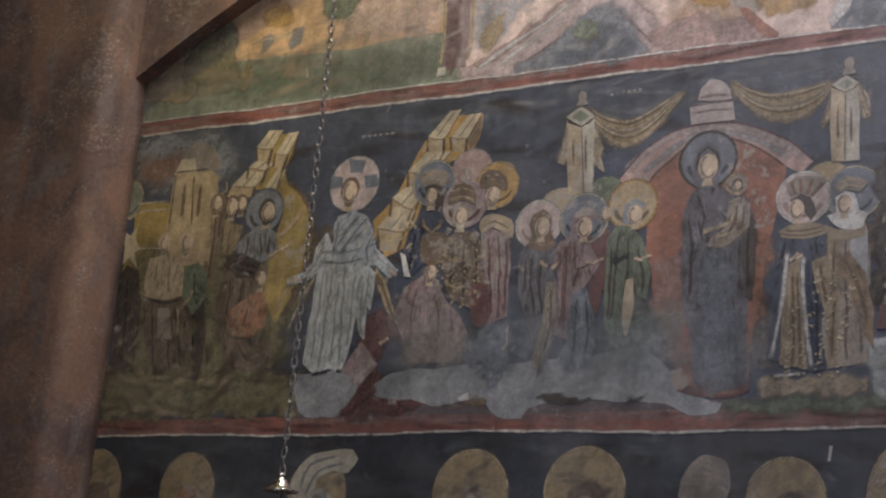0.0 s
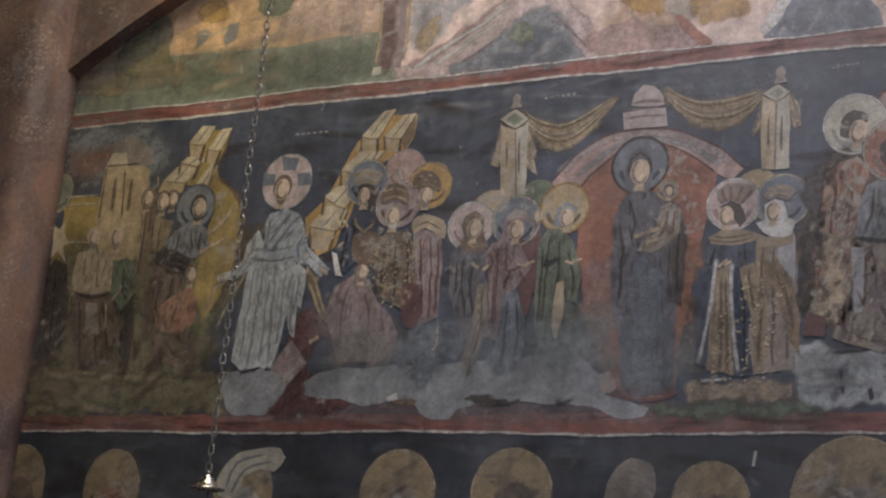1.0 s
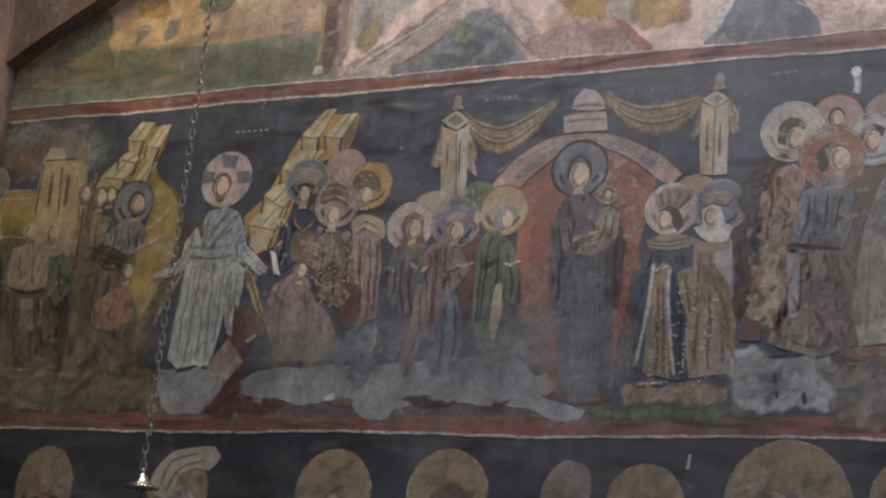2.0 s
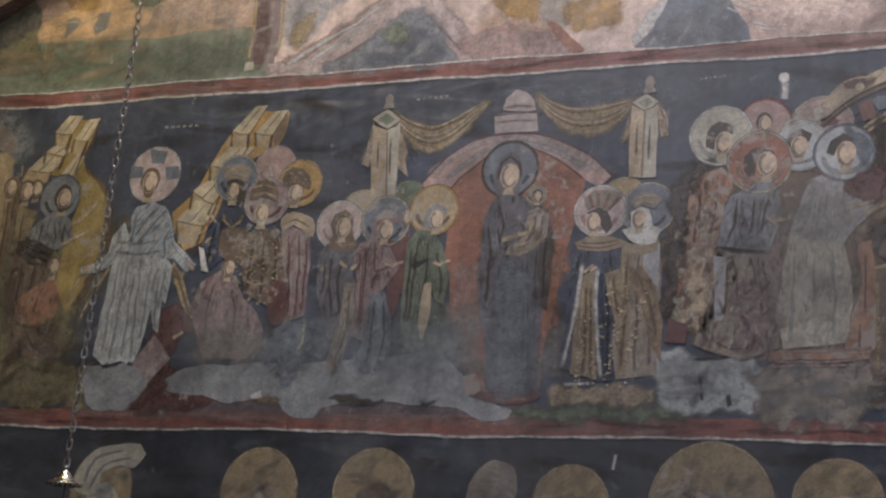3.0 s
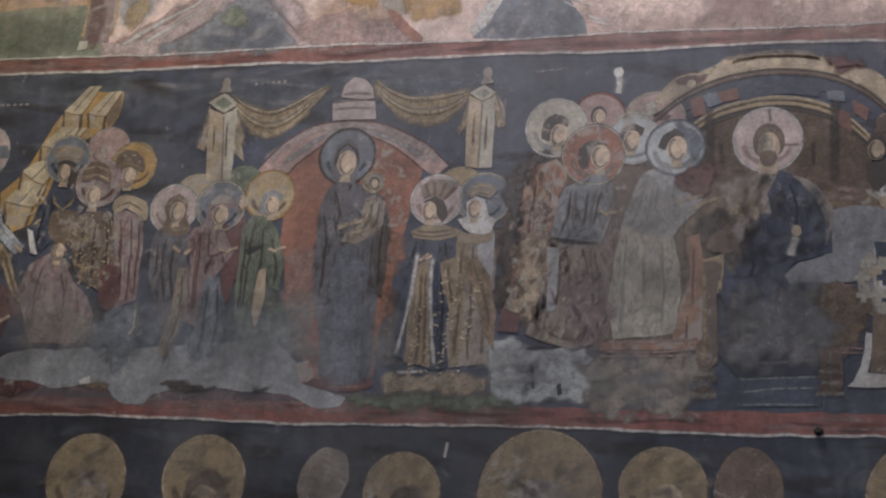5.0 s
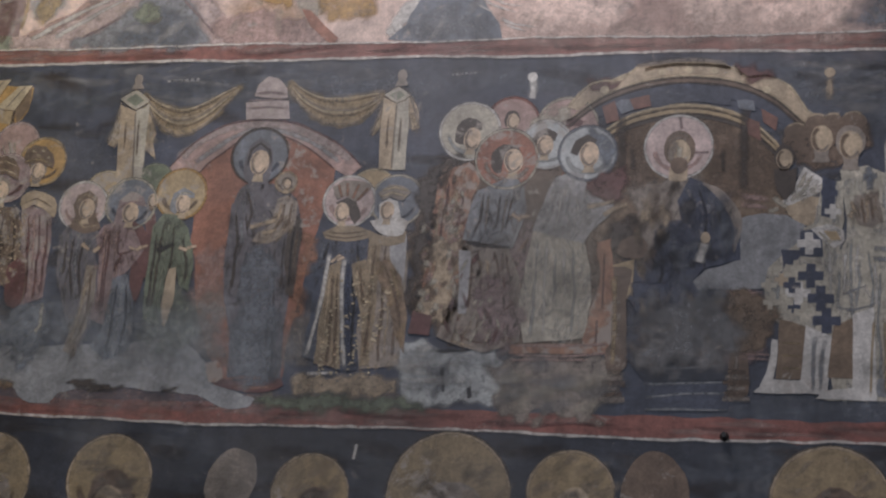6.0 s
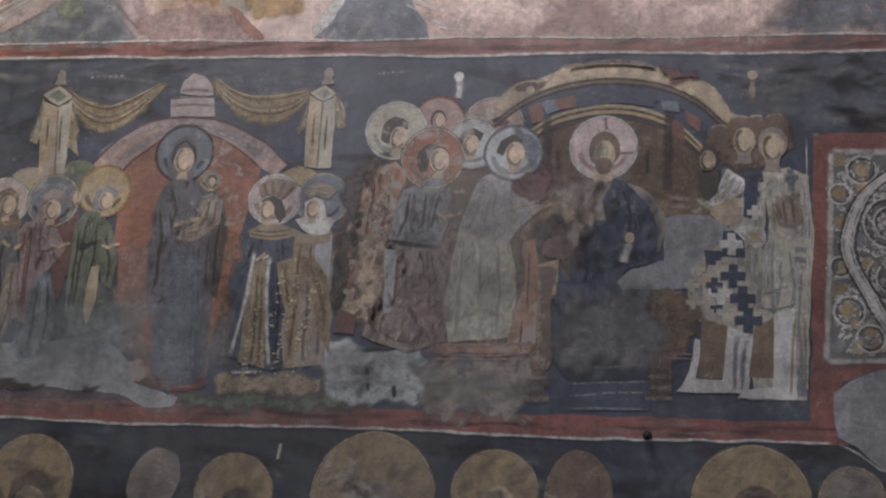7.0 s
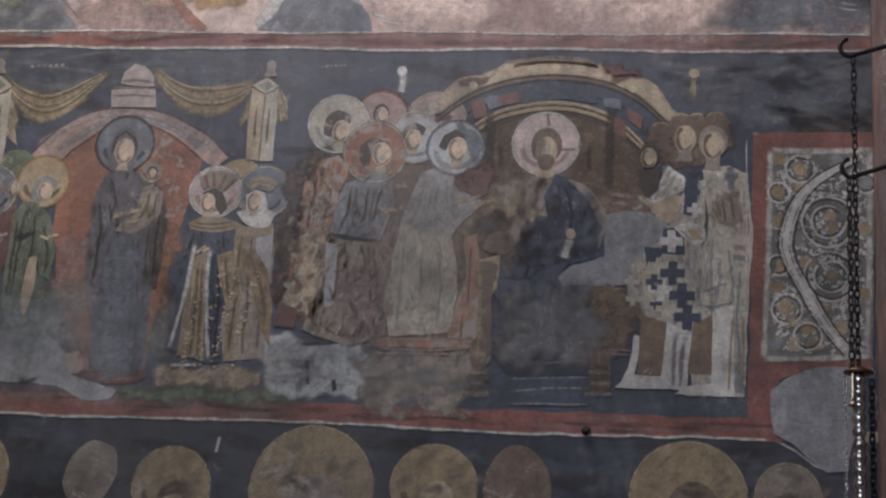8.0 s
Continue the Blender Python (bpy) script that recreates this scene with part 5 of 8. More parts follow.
patch(f, "collar", [(-3.880, 4.094), (-3.808, 4.126), (-3.691, 4.092), (-3.683, 3.985), (-3.739, 4.027), (-3.802, 4.056), (-3.860, 4.023)], "sand", 5.2)
strokes(f, "collar_line", [[(-3.856, 4.061), (-3.791, 4.087), (-3.701, 4.042)]], "brown", 5.6, 0.01, 0.01)
bust(f, -3.813, 4.234, 0.064, 5.3, "taupe", 0.0, "taupe")
patch(f, "crown", [(-3.892, 4.273), (-3.895, 4.356), (-3.850, 4.384), (-3.788, 4.375), (-3.740, 4.329), (-3.731, 4.252), (-3.807, 4.284)], "brown", 6.4)
strokes(f, "crown_band", [[(-3.886, 4.291), (-3.809, 4.304), (-3.739, 4.272)]], "gold", 6.7, 0.014, 0.014)
strokes(f, "crown_gem", [[(-3.860, 4.347), (-3.840, 4.345)], [(-3.806, 4.351), (-3.785, 4.346)], [(-3.831, 4.325), (-3.810, 4.323)], [(-3.769, 4.313), (-3.755, 4.308)]], "straw", 6.8, 0.016, 0.016)
f = figure("young crowned fresco figure in blue and gold, grey halo", "crowned figures")
halo(f, -4.183, 4.335, 0.129, "slate", 4.8, "stone")
patch(f, "hair", [(-4.241, 4.311), (-4.172, 4.330), (-4.119, 4.293), (-4.118, 4.216), (-4.141, 4.159), (-4.178, 4.246), (-4.221, 4.257)], "umber", 5.2)
garment(f, [(-4.311, 4.089), (-4.222, 4.121), (-4.115, 4.100), (-4.041, 4.056), (-4.071, 4.007), (-4.168, 4.002), (-4.205, 3.877), (-4.256, 3.823), (-4.321, 3.840), (-4.342, 3.975)], "navy", 5.4, [[(-4.273, 4.067), (-4.289, 3.940), (-4.286, 3.844)], [(-4.226, 4.089), (-4.235, 3.968)]], [[(-4.254, 4.085), (-4.264, 3.970)]])
patch(f, "tunic", [(-4.228, 4.038), (-4.073, 4.033), (-4.074, 3.887), (-4.183, 3.869), (-4.222, 3.903)], "brown", 5.8)
strokes(f, "gold_collar", [[(-4.238, 4.142), (-4.220, 4.095), (-4.173, 4.053), (-4.127, 4.081), (-4.110, 4.125)]], "gold", 6.3, 0.02, 0.02)
bust(f, -4.193, 4.261, 0.059, 5.6, "umber", -0.1)
patch(f, "crown", [(-4.288, 4.387), (-4.244, 4.412), (-4.173, 4.415), (-4.088, 4.378), (-4.121, 4.313), (-4.193, 4.332), (-4.241, 4.317)], "taupe", 6.8)
strokes(f, "crown_band", [[(-4.251, 4.338), (-4.188, 4.351), (-4.115, 4.328)], [(-4.270, 4.385), (-4.184, 4.390), (-4.105, 4.370)]], "gold", 7.1, 0.012, 0.012)
patch(f, "rod", [(-4.358, 3.951), (-4.324, 3.936), (-4.279, 3.806), (-4.319, 3.814)], "white", 6.6, False, 0.003)
strokes(f, "hand", [[(-4.403, 4.077), (-4.357, 4.112), (-4.319, 4.090)], [(-4.376, 4.023), (-4.328, 4.045)], [(-4.321, 3.974), (-4.288, 4.004)], [(-4.308, 4.128), (-4.268, 4.086)]], "straw", 6.4, 0.024, 0.016)
f = figure("old crowned fresco figure in jewelled brown robe, mauve halo", "crowned figures")
halo(f, -3.978, 4.197, 0.130, "mauve", 5.8, "pink")
garment(f, [(-4.085, 4.008), (-4.005, 4.040), (-3.895, 4.038), (-3.846, 3.941), (-3.845, 3.810), (-3.790, 3.752), (-3.779, 3.538), (-3.863, 3.511), (-3.878, 3.609), (-3.935, 3.637), (-4.012, 3.665), (-4.062, 3.768), (-4.091, 3.926)], "brown", 6.4, [[(-4.022, 4.004), (-4.030, 3.859), (-4.022, 3.703)], [(-3.905, 3.995), (-3.879, 3.850), (-3.870, 3.664)], [(-3.965, 3.981), (-3.951, 3.823), (-3.944, 3.668)]], [[(-3.995, 4.002), (-3.995, 3.857)], [(-3.924, 3.978), (-3.910, 3.821)]])
patch(f, "dark_lap", [(-3.889, 3.733), (-3.803, 3.746), (-3.791, 3.526), (-3.864, 3.517), (-3.893, 3.619)], "wine", 7.2)
bust(f, -3.999, 4.129, 0.068, 6.8, "taupe", 0.0, "stone")
patch(f, "crown", [(-4.083, 4.206), (-4.082, 4.270), (-4.043, 4.312), (-4.003, 4.321), (-3.952, 4.297), (-3.913, 4.249), (-3.911, 4.185), (-3.994, 4.224)], "brown", 8.3)
strokes(f, "crown_band", [[(-4.077, 4.225), (-3.996, 4.244), (-3.916, 4.205)], [(-4.068, 4.276), (-4.000, 4.289), (-3.935, 4.264)]], "sand", 8.6, 0.012, 0.012)
strokes(f, "sleeve_edge", [[(-4.056, 3.767), (-3.984, 3.732), (-3.891, 3.751)], [(-4.084, 3.920), (-4.032, 3.885), (-3.991, 3.888)]], "gold", 7.4, 0.02, 0.016)
b = bmesh.new()
rnd = random.Random(5)
for k in range(150):
    x, z = -3.965 + rnd.uniform(-0.15, 0.13), 3.824 + rnd.uniform(-0.20, 0.19)
    ribbon(b, [(x - 0.006, z), (x + 0.006, z + rnd.uniform(-0.006, 0.006))], 0.015, 0.012, 7.6)
part("jewel", b, THIN["sand"], f)["kind"] = "stuff"
f = figure("kneeling fresco figure in faded rose, its lower part worn away")
garment(f, [(-4.192, 3.819), (-4.105, 3.783), (-4.045, 3.655), (-3.957, 3.583), (-3.901, 3.483), (-3.908, 3.416), (-3.981, 3.334), (-4.248, 3.331), (-4.296, 3.462), (-4.361, 3.608), (-4.312, 3.751), (-4.239, 3.790)], "mauve", 6.8, [[(-4.227, 3.746), (-4.253, 3.591), (-4.241, 3.404)], [(-4.112, 3.708), (-4.083, 3.552), (-4.086, 3.368)], [(-4.004, 3.579), (-3.972, 3.455)]], [[(-4.171, 3.743), (-4.166, 3.556), (-4.163, 3.386)], [(-4.048, 3.612), (-4.010, 3.426)]])
wash(f, "worn_robe", [(-4.297, 3.468), (-4.136, 3.523), (-3.919, 3.465), (-3.922, 3.345), (-4.219, 3.318)], "taupe", 7.8, 0.06, 0.6, 0.02)
wash(f, "blue_smoke", [(-3.900, 3.477), (-3.686, 3.522), (-3.641, 3.323), (-3.718, 3.196), (-3.802, 3.257), (-3.898, 3.374)], "slate", 3.2, 0.05, 1.0, 0.03)
strokes(f, "scratch", [[(-3.871, 3.301), (-3.724, 3.427)], [(-3.835, 3.258), (-3.689, 3.396)], [(-3.800, 3.233), (-3.665, 3.348)], [(-3.897, 3.362), (-3.759, 3.459)], [(-3.765, 3.209), (-3.661, 3.294)]], "smoke", 3.6, 0.012, 0.008)
bust(f, -4.154, 3.823, 0.054, 8.2, "brown", 0.3)
strokes(f, "thread", [[(-3.674, 3.533), (-3.662, 3.389)], [(-3.688, 3.384), (-3.658, 3.425)]], "stone", 5, 0.026, 0.02)

# women beside the niche
f = figure("veiled grey-brown fresco figure with a pale pink halo", "veiled figures")
halo(f, -3.531, 4.047, 0.129, "pink", 4, "white")
garment(f, [(-3.590, 3.947), (-3.515, 3.914), (-3.433, 3.930), (-3.404, 3.850), (-3.429, 3.790), (-3.400, 3.705), (-3.392, 3.585), (-3.397, 3.467), (-3.430, 3.320), (-3.494, 3.273), (-3.501, 3.379), (-3.554, 3.497), (-3.622, 3.678), (-3.641, 3.887)], "plum", 4.4, [[(-3.551, 3.890), (-3.551, 3.738), (-3.516, 3.557)], [(-3.497, 3.874), (-3.500, 3.737), (-3.472, 3.556)], [(-3.593, 3.861), (-3.583, 3.678)]], [[(-3.525, 3.890), (-3.526, 3.738), (-3.497, 3.557)]])
garment(f, [(-3.461, 3.736), (-3.406, 3.729), (-3.395, 3.556), (-3.422, 3.408), (-3.461, 3.261), (-3.528, 3.290), (-3.477, 3.497)], "taupe", 5.0, [[(-3.432, 3.706), (-3.430, 3.526), (-3.453, 3.349)]], [[(-3.450, 3.646), (-3.467, 3.467), (-3.493, 3.320)]], "brown_fall")
patch(f, "veil", [(-3.584, 4.052), (-3.564, 4.107), (-3.508, 4.130), (-3.458, 4.091), (-3.455, 4.005), (-3.414, 3.930), (-3.500, 3.901), (-3.589, 3.934), (-3.564, 3.996)], "brown", 5.2)
strokes(f, "veil_fold", [[(-3.566, 4.070), (-3.526, 4.112), (-3.471, 4.085)], [(-3.561, 3.971), (-3.504, 3.932), (-3.435, 3.949)]], "sand", 5.5, 0.012, 0.01)
bust(f, -3.509, 4.031, 0.060, 5.6, "brown", 0.2, None, False)
strokes(f, "hand", [[(-3.507, 3.847), (-3.464, 3.815)], [(-3.437, 3.803), (-3.409, 3.832)]], "flesh", 6.3, 0.024, 0.02)
f = figure("fresco halo in faded ochre behind the veiled figures", "veiled figures")
halo(f, -3.417, 4.127, 0.107, "gold", 3.2, "straw")
f = figure("mauve-cloaked fresco figure with bowed head and blue halo", "veiled figures")
halo(f, -3.272, 4.060, 0.134, "slate", 4.6, "stone")
patch(f, "inner_gown", [(-3.283, 3.957), (-3.193, 3.942), (-3.149, 3.820), (-3.148, 3.671), (-3.175, 3.548), (-3.223, 3.643), (-3.227, 3.792)], "wine", 4.9)
garment(f, [(-3.317, 3.674), (-3.241, 3.691), (-3.188, 3.554), (-3.169, 3.378), (-3.197, 3.291), (-3.300, 3.250), (-3.379, 3.314), (-3.325, 3.466)], "slate", 4.9, [[(-3.286, 3.644), (-3.291, 3.466), (-3.296, 3.291)], [(-3.236, 3.643), (-3.216, 3.466), (-3.225, 3.320)]], [[(-3.261, 3.643), (-3.253, 3.466)]], "skirt")
garment(f, [(-3.335, 3.964), (-3.397, 3.948), (-3.434, 3.888), (-3.401, 3.765), (-3.390, 3.615), (-3.408, 3.449), (-3.337, 3.431), (-3.320, 3.555), (-3.317, 3.668), (-3.242, 3.697), (-3.199, 3.762), (-3.167, 3.815), (-3.234, 3.913), (-3.277, 3.957)], "mauve", 5.3, [[(-3.361, 3.916), (-3.353, 3.734), (-3.357, 3.496)], [(-3.316, 3.915), (-3.303, 3.794), (-3.224, 3.822)], [(-3.389, 3.886), (-3.365, 3.675), (-3.376, 3.496)], [(-3.284, 3.793), (-3.311, 3.704)]], [[(-3.380, 3.917), (-3.378, 3.735), (-3.380, 3.482)], [(-3.329, 3.915), (-3.318, 3.764)]])
patch(f, "hood", [(-3.340, 4.013), (-3.335, 4.081), (-3.282, 4.122), (-3.210, 4.095), (-3.185, 4.039), (-3.243, 4.053), (-3.289, 4.012), (-3.307, 3.945), (-3.352, 3.953)], "mauve", 5.7)
strokes(f, "hood_fold", [[(-3.335, 4.026), (-3.301, 4.061), (-3.220, 4.071)]], "rose", 6.0, 0.02, 0.014)
bust(f, -3.270, 4.011, 0.059, 6.0, "umber", 0.2, None, False)
strokes(f, "hand", [[(-3.250, 3.829), (-3.192, 3.815)], [(-3.199, 3.822), (-3.151, 3.839)]], "flesh", 6.9, 0.024, 0.018)
f = figure("brown fresco figure half hidden, with a grey-green halo", "veiled figures")
halo(f, -3.161, 4.173, 0.100, "green", 3.6, "sage")
patch(f, "gown", [(-3.200, 4.003), (-3.146, 4.032), (-3.121, 3.910), (-3.127, 3.671), (-3.152, 3.672), (-3.161, 3.881)], "wine", 3.9)
bust(f, -3.157, 4.075, 0.049, 4.2, "umber", 0.0, "brown")
f = figure("fresco figure in a green mantle with an ochre halo", "veiled figures")
halo(f, -3.008, 4.112, 0.133, "gold", 4.6, "ochre")
wash(f, "faded_hem", [(-3.127, 3.553), (-3.031, 3.611), (-2.893, 3.595), (-2.854, 3.378), (-2.956, 3.321), (-3.085, 3.332)], "sage", 4.8, 0.08, 0.55, 0.03)
garment(f, [(-3.087, 4.006), (-3.018, 3.997), (-2.950, 3.935), (-2.910, 3.839), (-2.902, 3.727), (-2.906, 3.604), (-2.958, 3.639), (-2.991, 3.728), (-3.022, 3.552), (-3.043, 3.430), (-3.120, 3.460), (-3.136, 3.612), (-3.136, 3.790), (-3.137, 3.941)], "green", 5.4, [[(-3.077, 3.969), (-3.083, 3.789), (-3.086, 3.524)], [(-3.031, 3.938), (-3.015, 3.788), (-3.034, 3.611)], [(-2.966, 3.906), (-2.939, 3.757), (-2.933, 3.639)], [(-3.108, 3.910), (-3.108, 3.730), (-3.105, 3.524)]], [[(-3.052, 3.968), (-3.052, 3.789), (-3.062, 3.523)], [(-2.984, 3.906), (-2.963, 3.757)]])
patch(f, "ochre_slit", [(-3.021, 3.717), (-2.988, 3.728), (-2.979, 3.552), (-3.009, 3.424), (-3.036, 3.535)], "sand", 6.2)
wash(f, "dark_fold", [(-3.118, 3.820), (-3.071, 3.849), (-3.014, 3.835), (-3.067, 3.807)], "black", 6.2, 0.02, 1.0, 0.008)
patch(f, "head_cloth", [(-3.061, 4.053), (-3.049, 4.120), (-2.996, 4.148), (-2.937, 4.116), (-2.934, 4.085), (-2.984, 4.093), (-3.010, 4.040), (-3.031, 4.004), (-3.057, 4.017)], "smoke", 6)
strokes(f, "cloth_edge", [[(-3.044, 4.071), (-3.005, 4.118), (-2.949, 4.110)]], "stone", 6.2, 0.012, 0.01)
bust(f, -2.993, 4.057, 0.055, 6.2, "umber", 0.2, None, False)
strokes(f, "hand", [[(-2.983, 3.829), (-2.939, 3.816)], [(-2.940, 3.828), (-2.892, 3.839)]], "flesh", 6.9, 0.024, 0.018)

f = figure("tall dark blue-grey robed fresco figure inside the red niche")
halo(f, -2.616, 4.315, 0.147, "slate", 4, "umber")
garment(f, [(-2.650, 4.177), (-2.572, 4.174), (-2.487, 4.159), (-2.400, 4.090), (-2.360, 3.948), (-2.368, 3.746), (-2.385, 3.589), (-2.394, 3.434), (-2.388, 3.178), (-2.533, 3.199), (-2.653, 3.181), (-2.673, 3.406), (-2.709, 3.549), (-2.731, 3.665), (-2.738, 3.870), (-2.735, 4.043), (-2.702, 4.149)], "plum", 4.6, [[(-2.648, 4.016), (-2.628, 3.780), (-2.632, 3.549)], [(-2.556, 3.837), (-2.527, 3.548), (-2.499, 3.210)], [(-2.486, 3.835), (-2.457, 3.547), (-2.436, 3.210)], [(-2.595, 3.808), (-2.583, 3.520), (-2.574, 3.209)], [(-2.443, 3.892), (-2.429, 3.632)], [(-2.671, 4.136), (-2.624, 4.015), (-2.650, 3.898)], [(-2.515, 3.836), (-2.486, 3.547), (-2.461, 3.238)]], [[(-2.572, 3.808), (-2.548, 3.519), (-2.536, 3.238)], [(-2.524, 3.807), (-2.501, 3.519)], [(-2.678, 4.076), (-2.655, 3.957)], [(-2.611, 3.780), (-2.606, 3.520)]])
wash(f, "blue_fall", [(-2.643, 3.809), (-2.495, 3.806), (-2.451, 3.547), (-2.423, 3.183), (-2.630, 3.187), (-2.644, 3.549)], "slate", 5.5, 0.05, 0.65, 0.015)
garment(f, [(-2.737, 4.067), (-2.667, 4.022), (-2.622, 3.850), (-2.647, 3.722), (-2.650, 3.549), (-2.709, 3.544), (-2.737, 3.724)], "plum", 5.8, [[(-2.703, 4.018), (-2.681, 3.840), (-2.684, 3.607)]], [[(-2.676, 3.987), (-2.651, 3.839)]], "mantle")
garment(f, [(-2.429, 4.015), (-2.362, 3.978), (-2.350, 3.890), (-2.360, 3.717), (-2.368, 3.586), (-2.403, 3.598), (-2.431, 3.805)], "umber", 5.8, [[(-2.395, 3.949), (-2.394, 3.775), (-2.394, 3.632)]], [[(-2.375, 3.920), (-2.378, 3.717)]], "mantle")
patch(f, "head_cloth", [(-2.681, 4.185), (-2.695, 4.282), (-2.673, 4.372), (-2.622, 4.412), (-2.564, 4.373), (-2.544, 4.275), (-2.560, 4.174), (-2.612, 4.158)], "plum", 5.4)
strokes(f, "cloth_fold", [[(-2.675, 4.257), (-2.665, 4.347), (-2.619, 4.382), (-2.568, 4.343), (-2.555, 4.264)]], "umber", 5.8, 0.014, 0.014)
bust(f, -2.613, 4.278, 0.073, 5.6, "umber", 0.0, None, False)
strokes(f, "hand", [[(-2.624, 3.938), (-2.560, 3.954), (-2.497, 3.976)], [(-2.556, 3.907), (-2.487, 3.923)]], "sand", 7.4, 0.03, 0.022)
f = figure("small ochre-brown fresco figure with beige halo, held up")
halo(f, -2.462, 4.173, 0.054, "taupe", 6.4, "sand")
garment(f, [(-2.499, 4.082), (-2.448, 4.110), (-2.392, 4.067), (-2.395, 3.949), (-2.455, 3.893), (-2.528, 3.848), (-2.612, 3.861), (-2.580, 3.908), (-2.518, 3.953)], "taupe", 6.8, [[(-2.457, 4.069), (-2.468, 3.981), (-2.520, 3.894)], [(-2.421, 4.056), (-2.430, 3.950)]], [[(-2.474, 4.058), (-2.495, 3.952)]])
bust(f, -2.458, 4.164, 0.036, 7.4, "umber", 0.0)
f = figure("red worn fresco footstool on a pale base")
patch(f, "stool", [(-2.752, 3.180), (-2.617, 3.170), (-2.501, 3.166), (-2.389, 3.183), (-2.369, 3.150), (-2.440, 3.117), (-2.583, 3.115), (-2.714, 3.141)], "wine", 4.3, True, 0.01)
patch(f, "stool_side", [(-2.776, 3.247), (-2.712, 3.259), (-2.676, 3.181), (-2.744, 3.152)], "rust", 4.4, True, 0.012)
strokes(f, "stool_edge", [[(-2.626, 3.137), (-2.516, 3.132), (-2.414, 3.144)]], "rust", 4.7, 0.02, 0.016)

# two crowned women
f = figure("fresco halo in ochre behind two crowned women", "crowned women")
halo(f, -2.016, 4.123, 0.117, "gold", 2.8, "straw")
f = figure("crowned fresco woman in gold brocade gown with white collar", "crowned women")
halo(f, -1.890, 4.078, 0.131, "slate", 4, "stone")
garment(f, [(-2.009, 3.904), (-1.848, 3.905), (-1.809, 3.791), (-1.812, 3.541), (-1.814, 3.258), (-2.002, 3.235), (-2.031, 3.432), (-2.005, 3.655)], "taupe", 4.1, [[(-1.928, 3.850), (-1.925, 3.598), (-1.917, 3.268)], [(-1.879, 3.878), (-1.853, 3.597), (-1.848, 3.296)], [(-1.984, 3.852), (-1.980, 3.598), (-1.982, 3.268)]], [[(-1.900, 3.850), (-1.892, 3.597), (-1.886, 3.295)]])
garment(f, [(-2.013, 3.881), (-1.952, 3.879), (-1.950, 3.654), (-1.956, 3.432), (-1.960, 3.252), (-2.003, 3.252), (-2.007, 3.543)], "gown_gold", 4.6, [[(-1.978, 3.852), (-1.980, 3.598), (-1.979, 3.295)]], [[(-1.995, 3.852), (-1.991, 3.598)]], "gold_panel")
patch(f, "grey_panel", [(-1.906, 3.861), (-1.831, 3.905), (-1.829, 3.652), (-1.876, 3.708)], "grey", 4.7)
garment(f, [(-1.973, 3.761), (-1.902, 3.782), (-1.836, 3.680), (-1.793, 3.486), (-1.795, 3.317), (-1.849, 3.421), (-1.902, 3.592), (-1.946, 3.676)], "wood", 4.9, [[(-1.922, 3.737), (-1.859, 3.597), (-1.823, 3.431)]], [[(-1.894, 3.737), (-1.837, 3.597)]], "sleeve")
patch(f, "collar", [(-2.022, 3.927), (-1.930, 3.890), (-1.832, 3.922), (-1.835, 3.865), (-1.928, 3.845), (-2.013, 3.870)], "gown_gold", 5.2)
patch(f, "white_veil", [(-1.969, 3.989), (-1.979, 4.058), (-1.930, 4.091), (-1.884, 4.072), (-1.863, 3.991), (-1.821, 3.967), (-1.848, 3.905), (-1.919, 3.896), (-1.988, 3.932), (-2.019, 3.973)], "white", 5.8)
bust(f, -1.932, 4.028, 0.052, 6.2, "umber", -0.2, None, False)
patch(f, "crown", [(-1.988, 4.116), (-1.940, 4.161), (-1.861, 4.152), (-1.820, 4.121), (-1.857, 4.077), (-1.925, 4.097), (-1.963, 4.081)], "taupe", 6.8)
strokes(f, "crown_band", [[(-1.975, 4.098), (-1.915, 4.119), (-1.841, 4.099)], [(-1.966, 4.133), (-1.905, 4.148), (-1.837, 4.128)]], "straw", 7.2, 0.014, 0.014)
b = bmesh.new()
rnd = random.Random(8)
for k in range(150):
    u = rnd.random()
    x, z = -2.127 + rnd.choice((-0.035, 0.035, 0.11, 0.20)) + rnd.uniform(-0.02, 0.02) - 0.08 * (0.5 - u), 3.406 + 0.5 * (u - 0.42)
    ribbon(b, [(x - 0.006, z), (x + 0.006, z + rnd.uniform(-0.006, 0.006))], 0.011, 0.010, 7.6)
part("pearl", b, THIN["straw"], f)["kind"] = "stuff"
f = figure("crowned fresco woman in blue and gold gown, pale halo", "crowned women")
halo(f, -2.130, 4.075, 0.129, "pink", 4.8, "white")
garment(f, [(-2.236, 3.904), (-2.126, 3.878), (-2.020, 3.893), (-2.008, 3.796), (-2.031, 3.711), (-2.038, 3.543), (-2.019, 3.235), (-2.084, 3.224), (-2.289, 3.289), (-2.270, 3.489), (-2.267, 3.658), (-2.257, 3.801)], "blue", 5.0, [[(-2.210, 3.857), (-2.227, 3.772)], [(-2.068, 3.854), (-2.050, 3.740)], [(-2.076, 3.712), (-2.056, 3.488), (-2.037, 3.268)]], [[(-2.233, 3.858), (-2.248, 3.744)]])
garment(f, [(-2.202, 3.743), (-2.141, 3.770), (-2.127, 3.544), (-2.096, 3.235), (-2.231, 3.261), (-2.219, 3.489)], "gown_gold", 5.6, [[(-2.172, 3.714), (-2.168, 3.488), (-2.164, 3.267)], [(-2.149, 3.713), (-2.140, 3.488), (-2.125, 3.254)]], [[(-2.189, 3.714), (-2.190, 3.489), (-2.199, 3.281)]], "gold_panel")
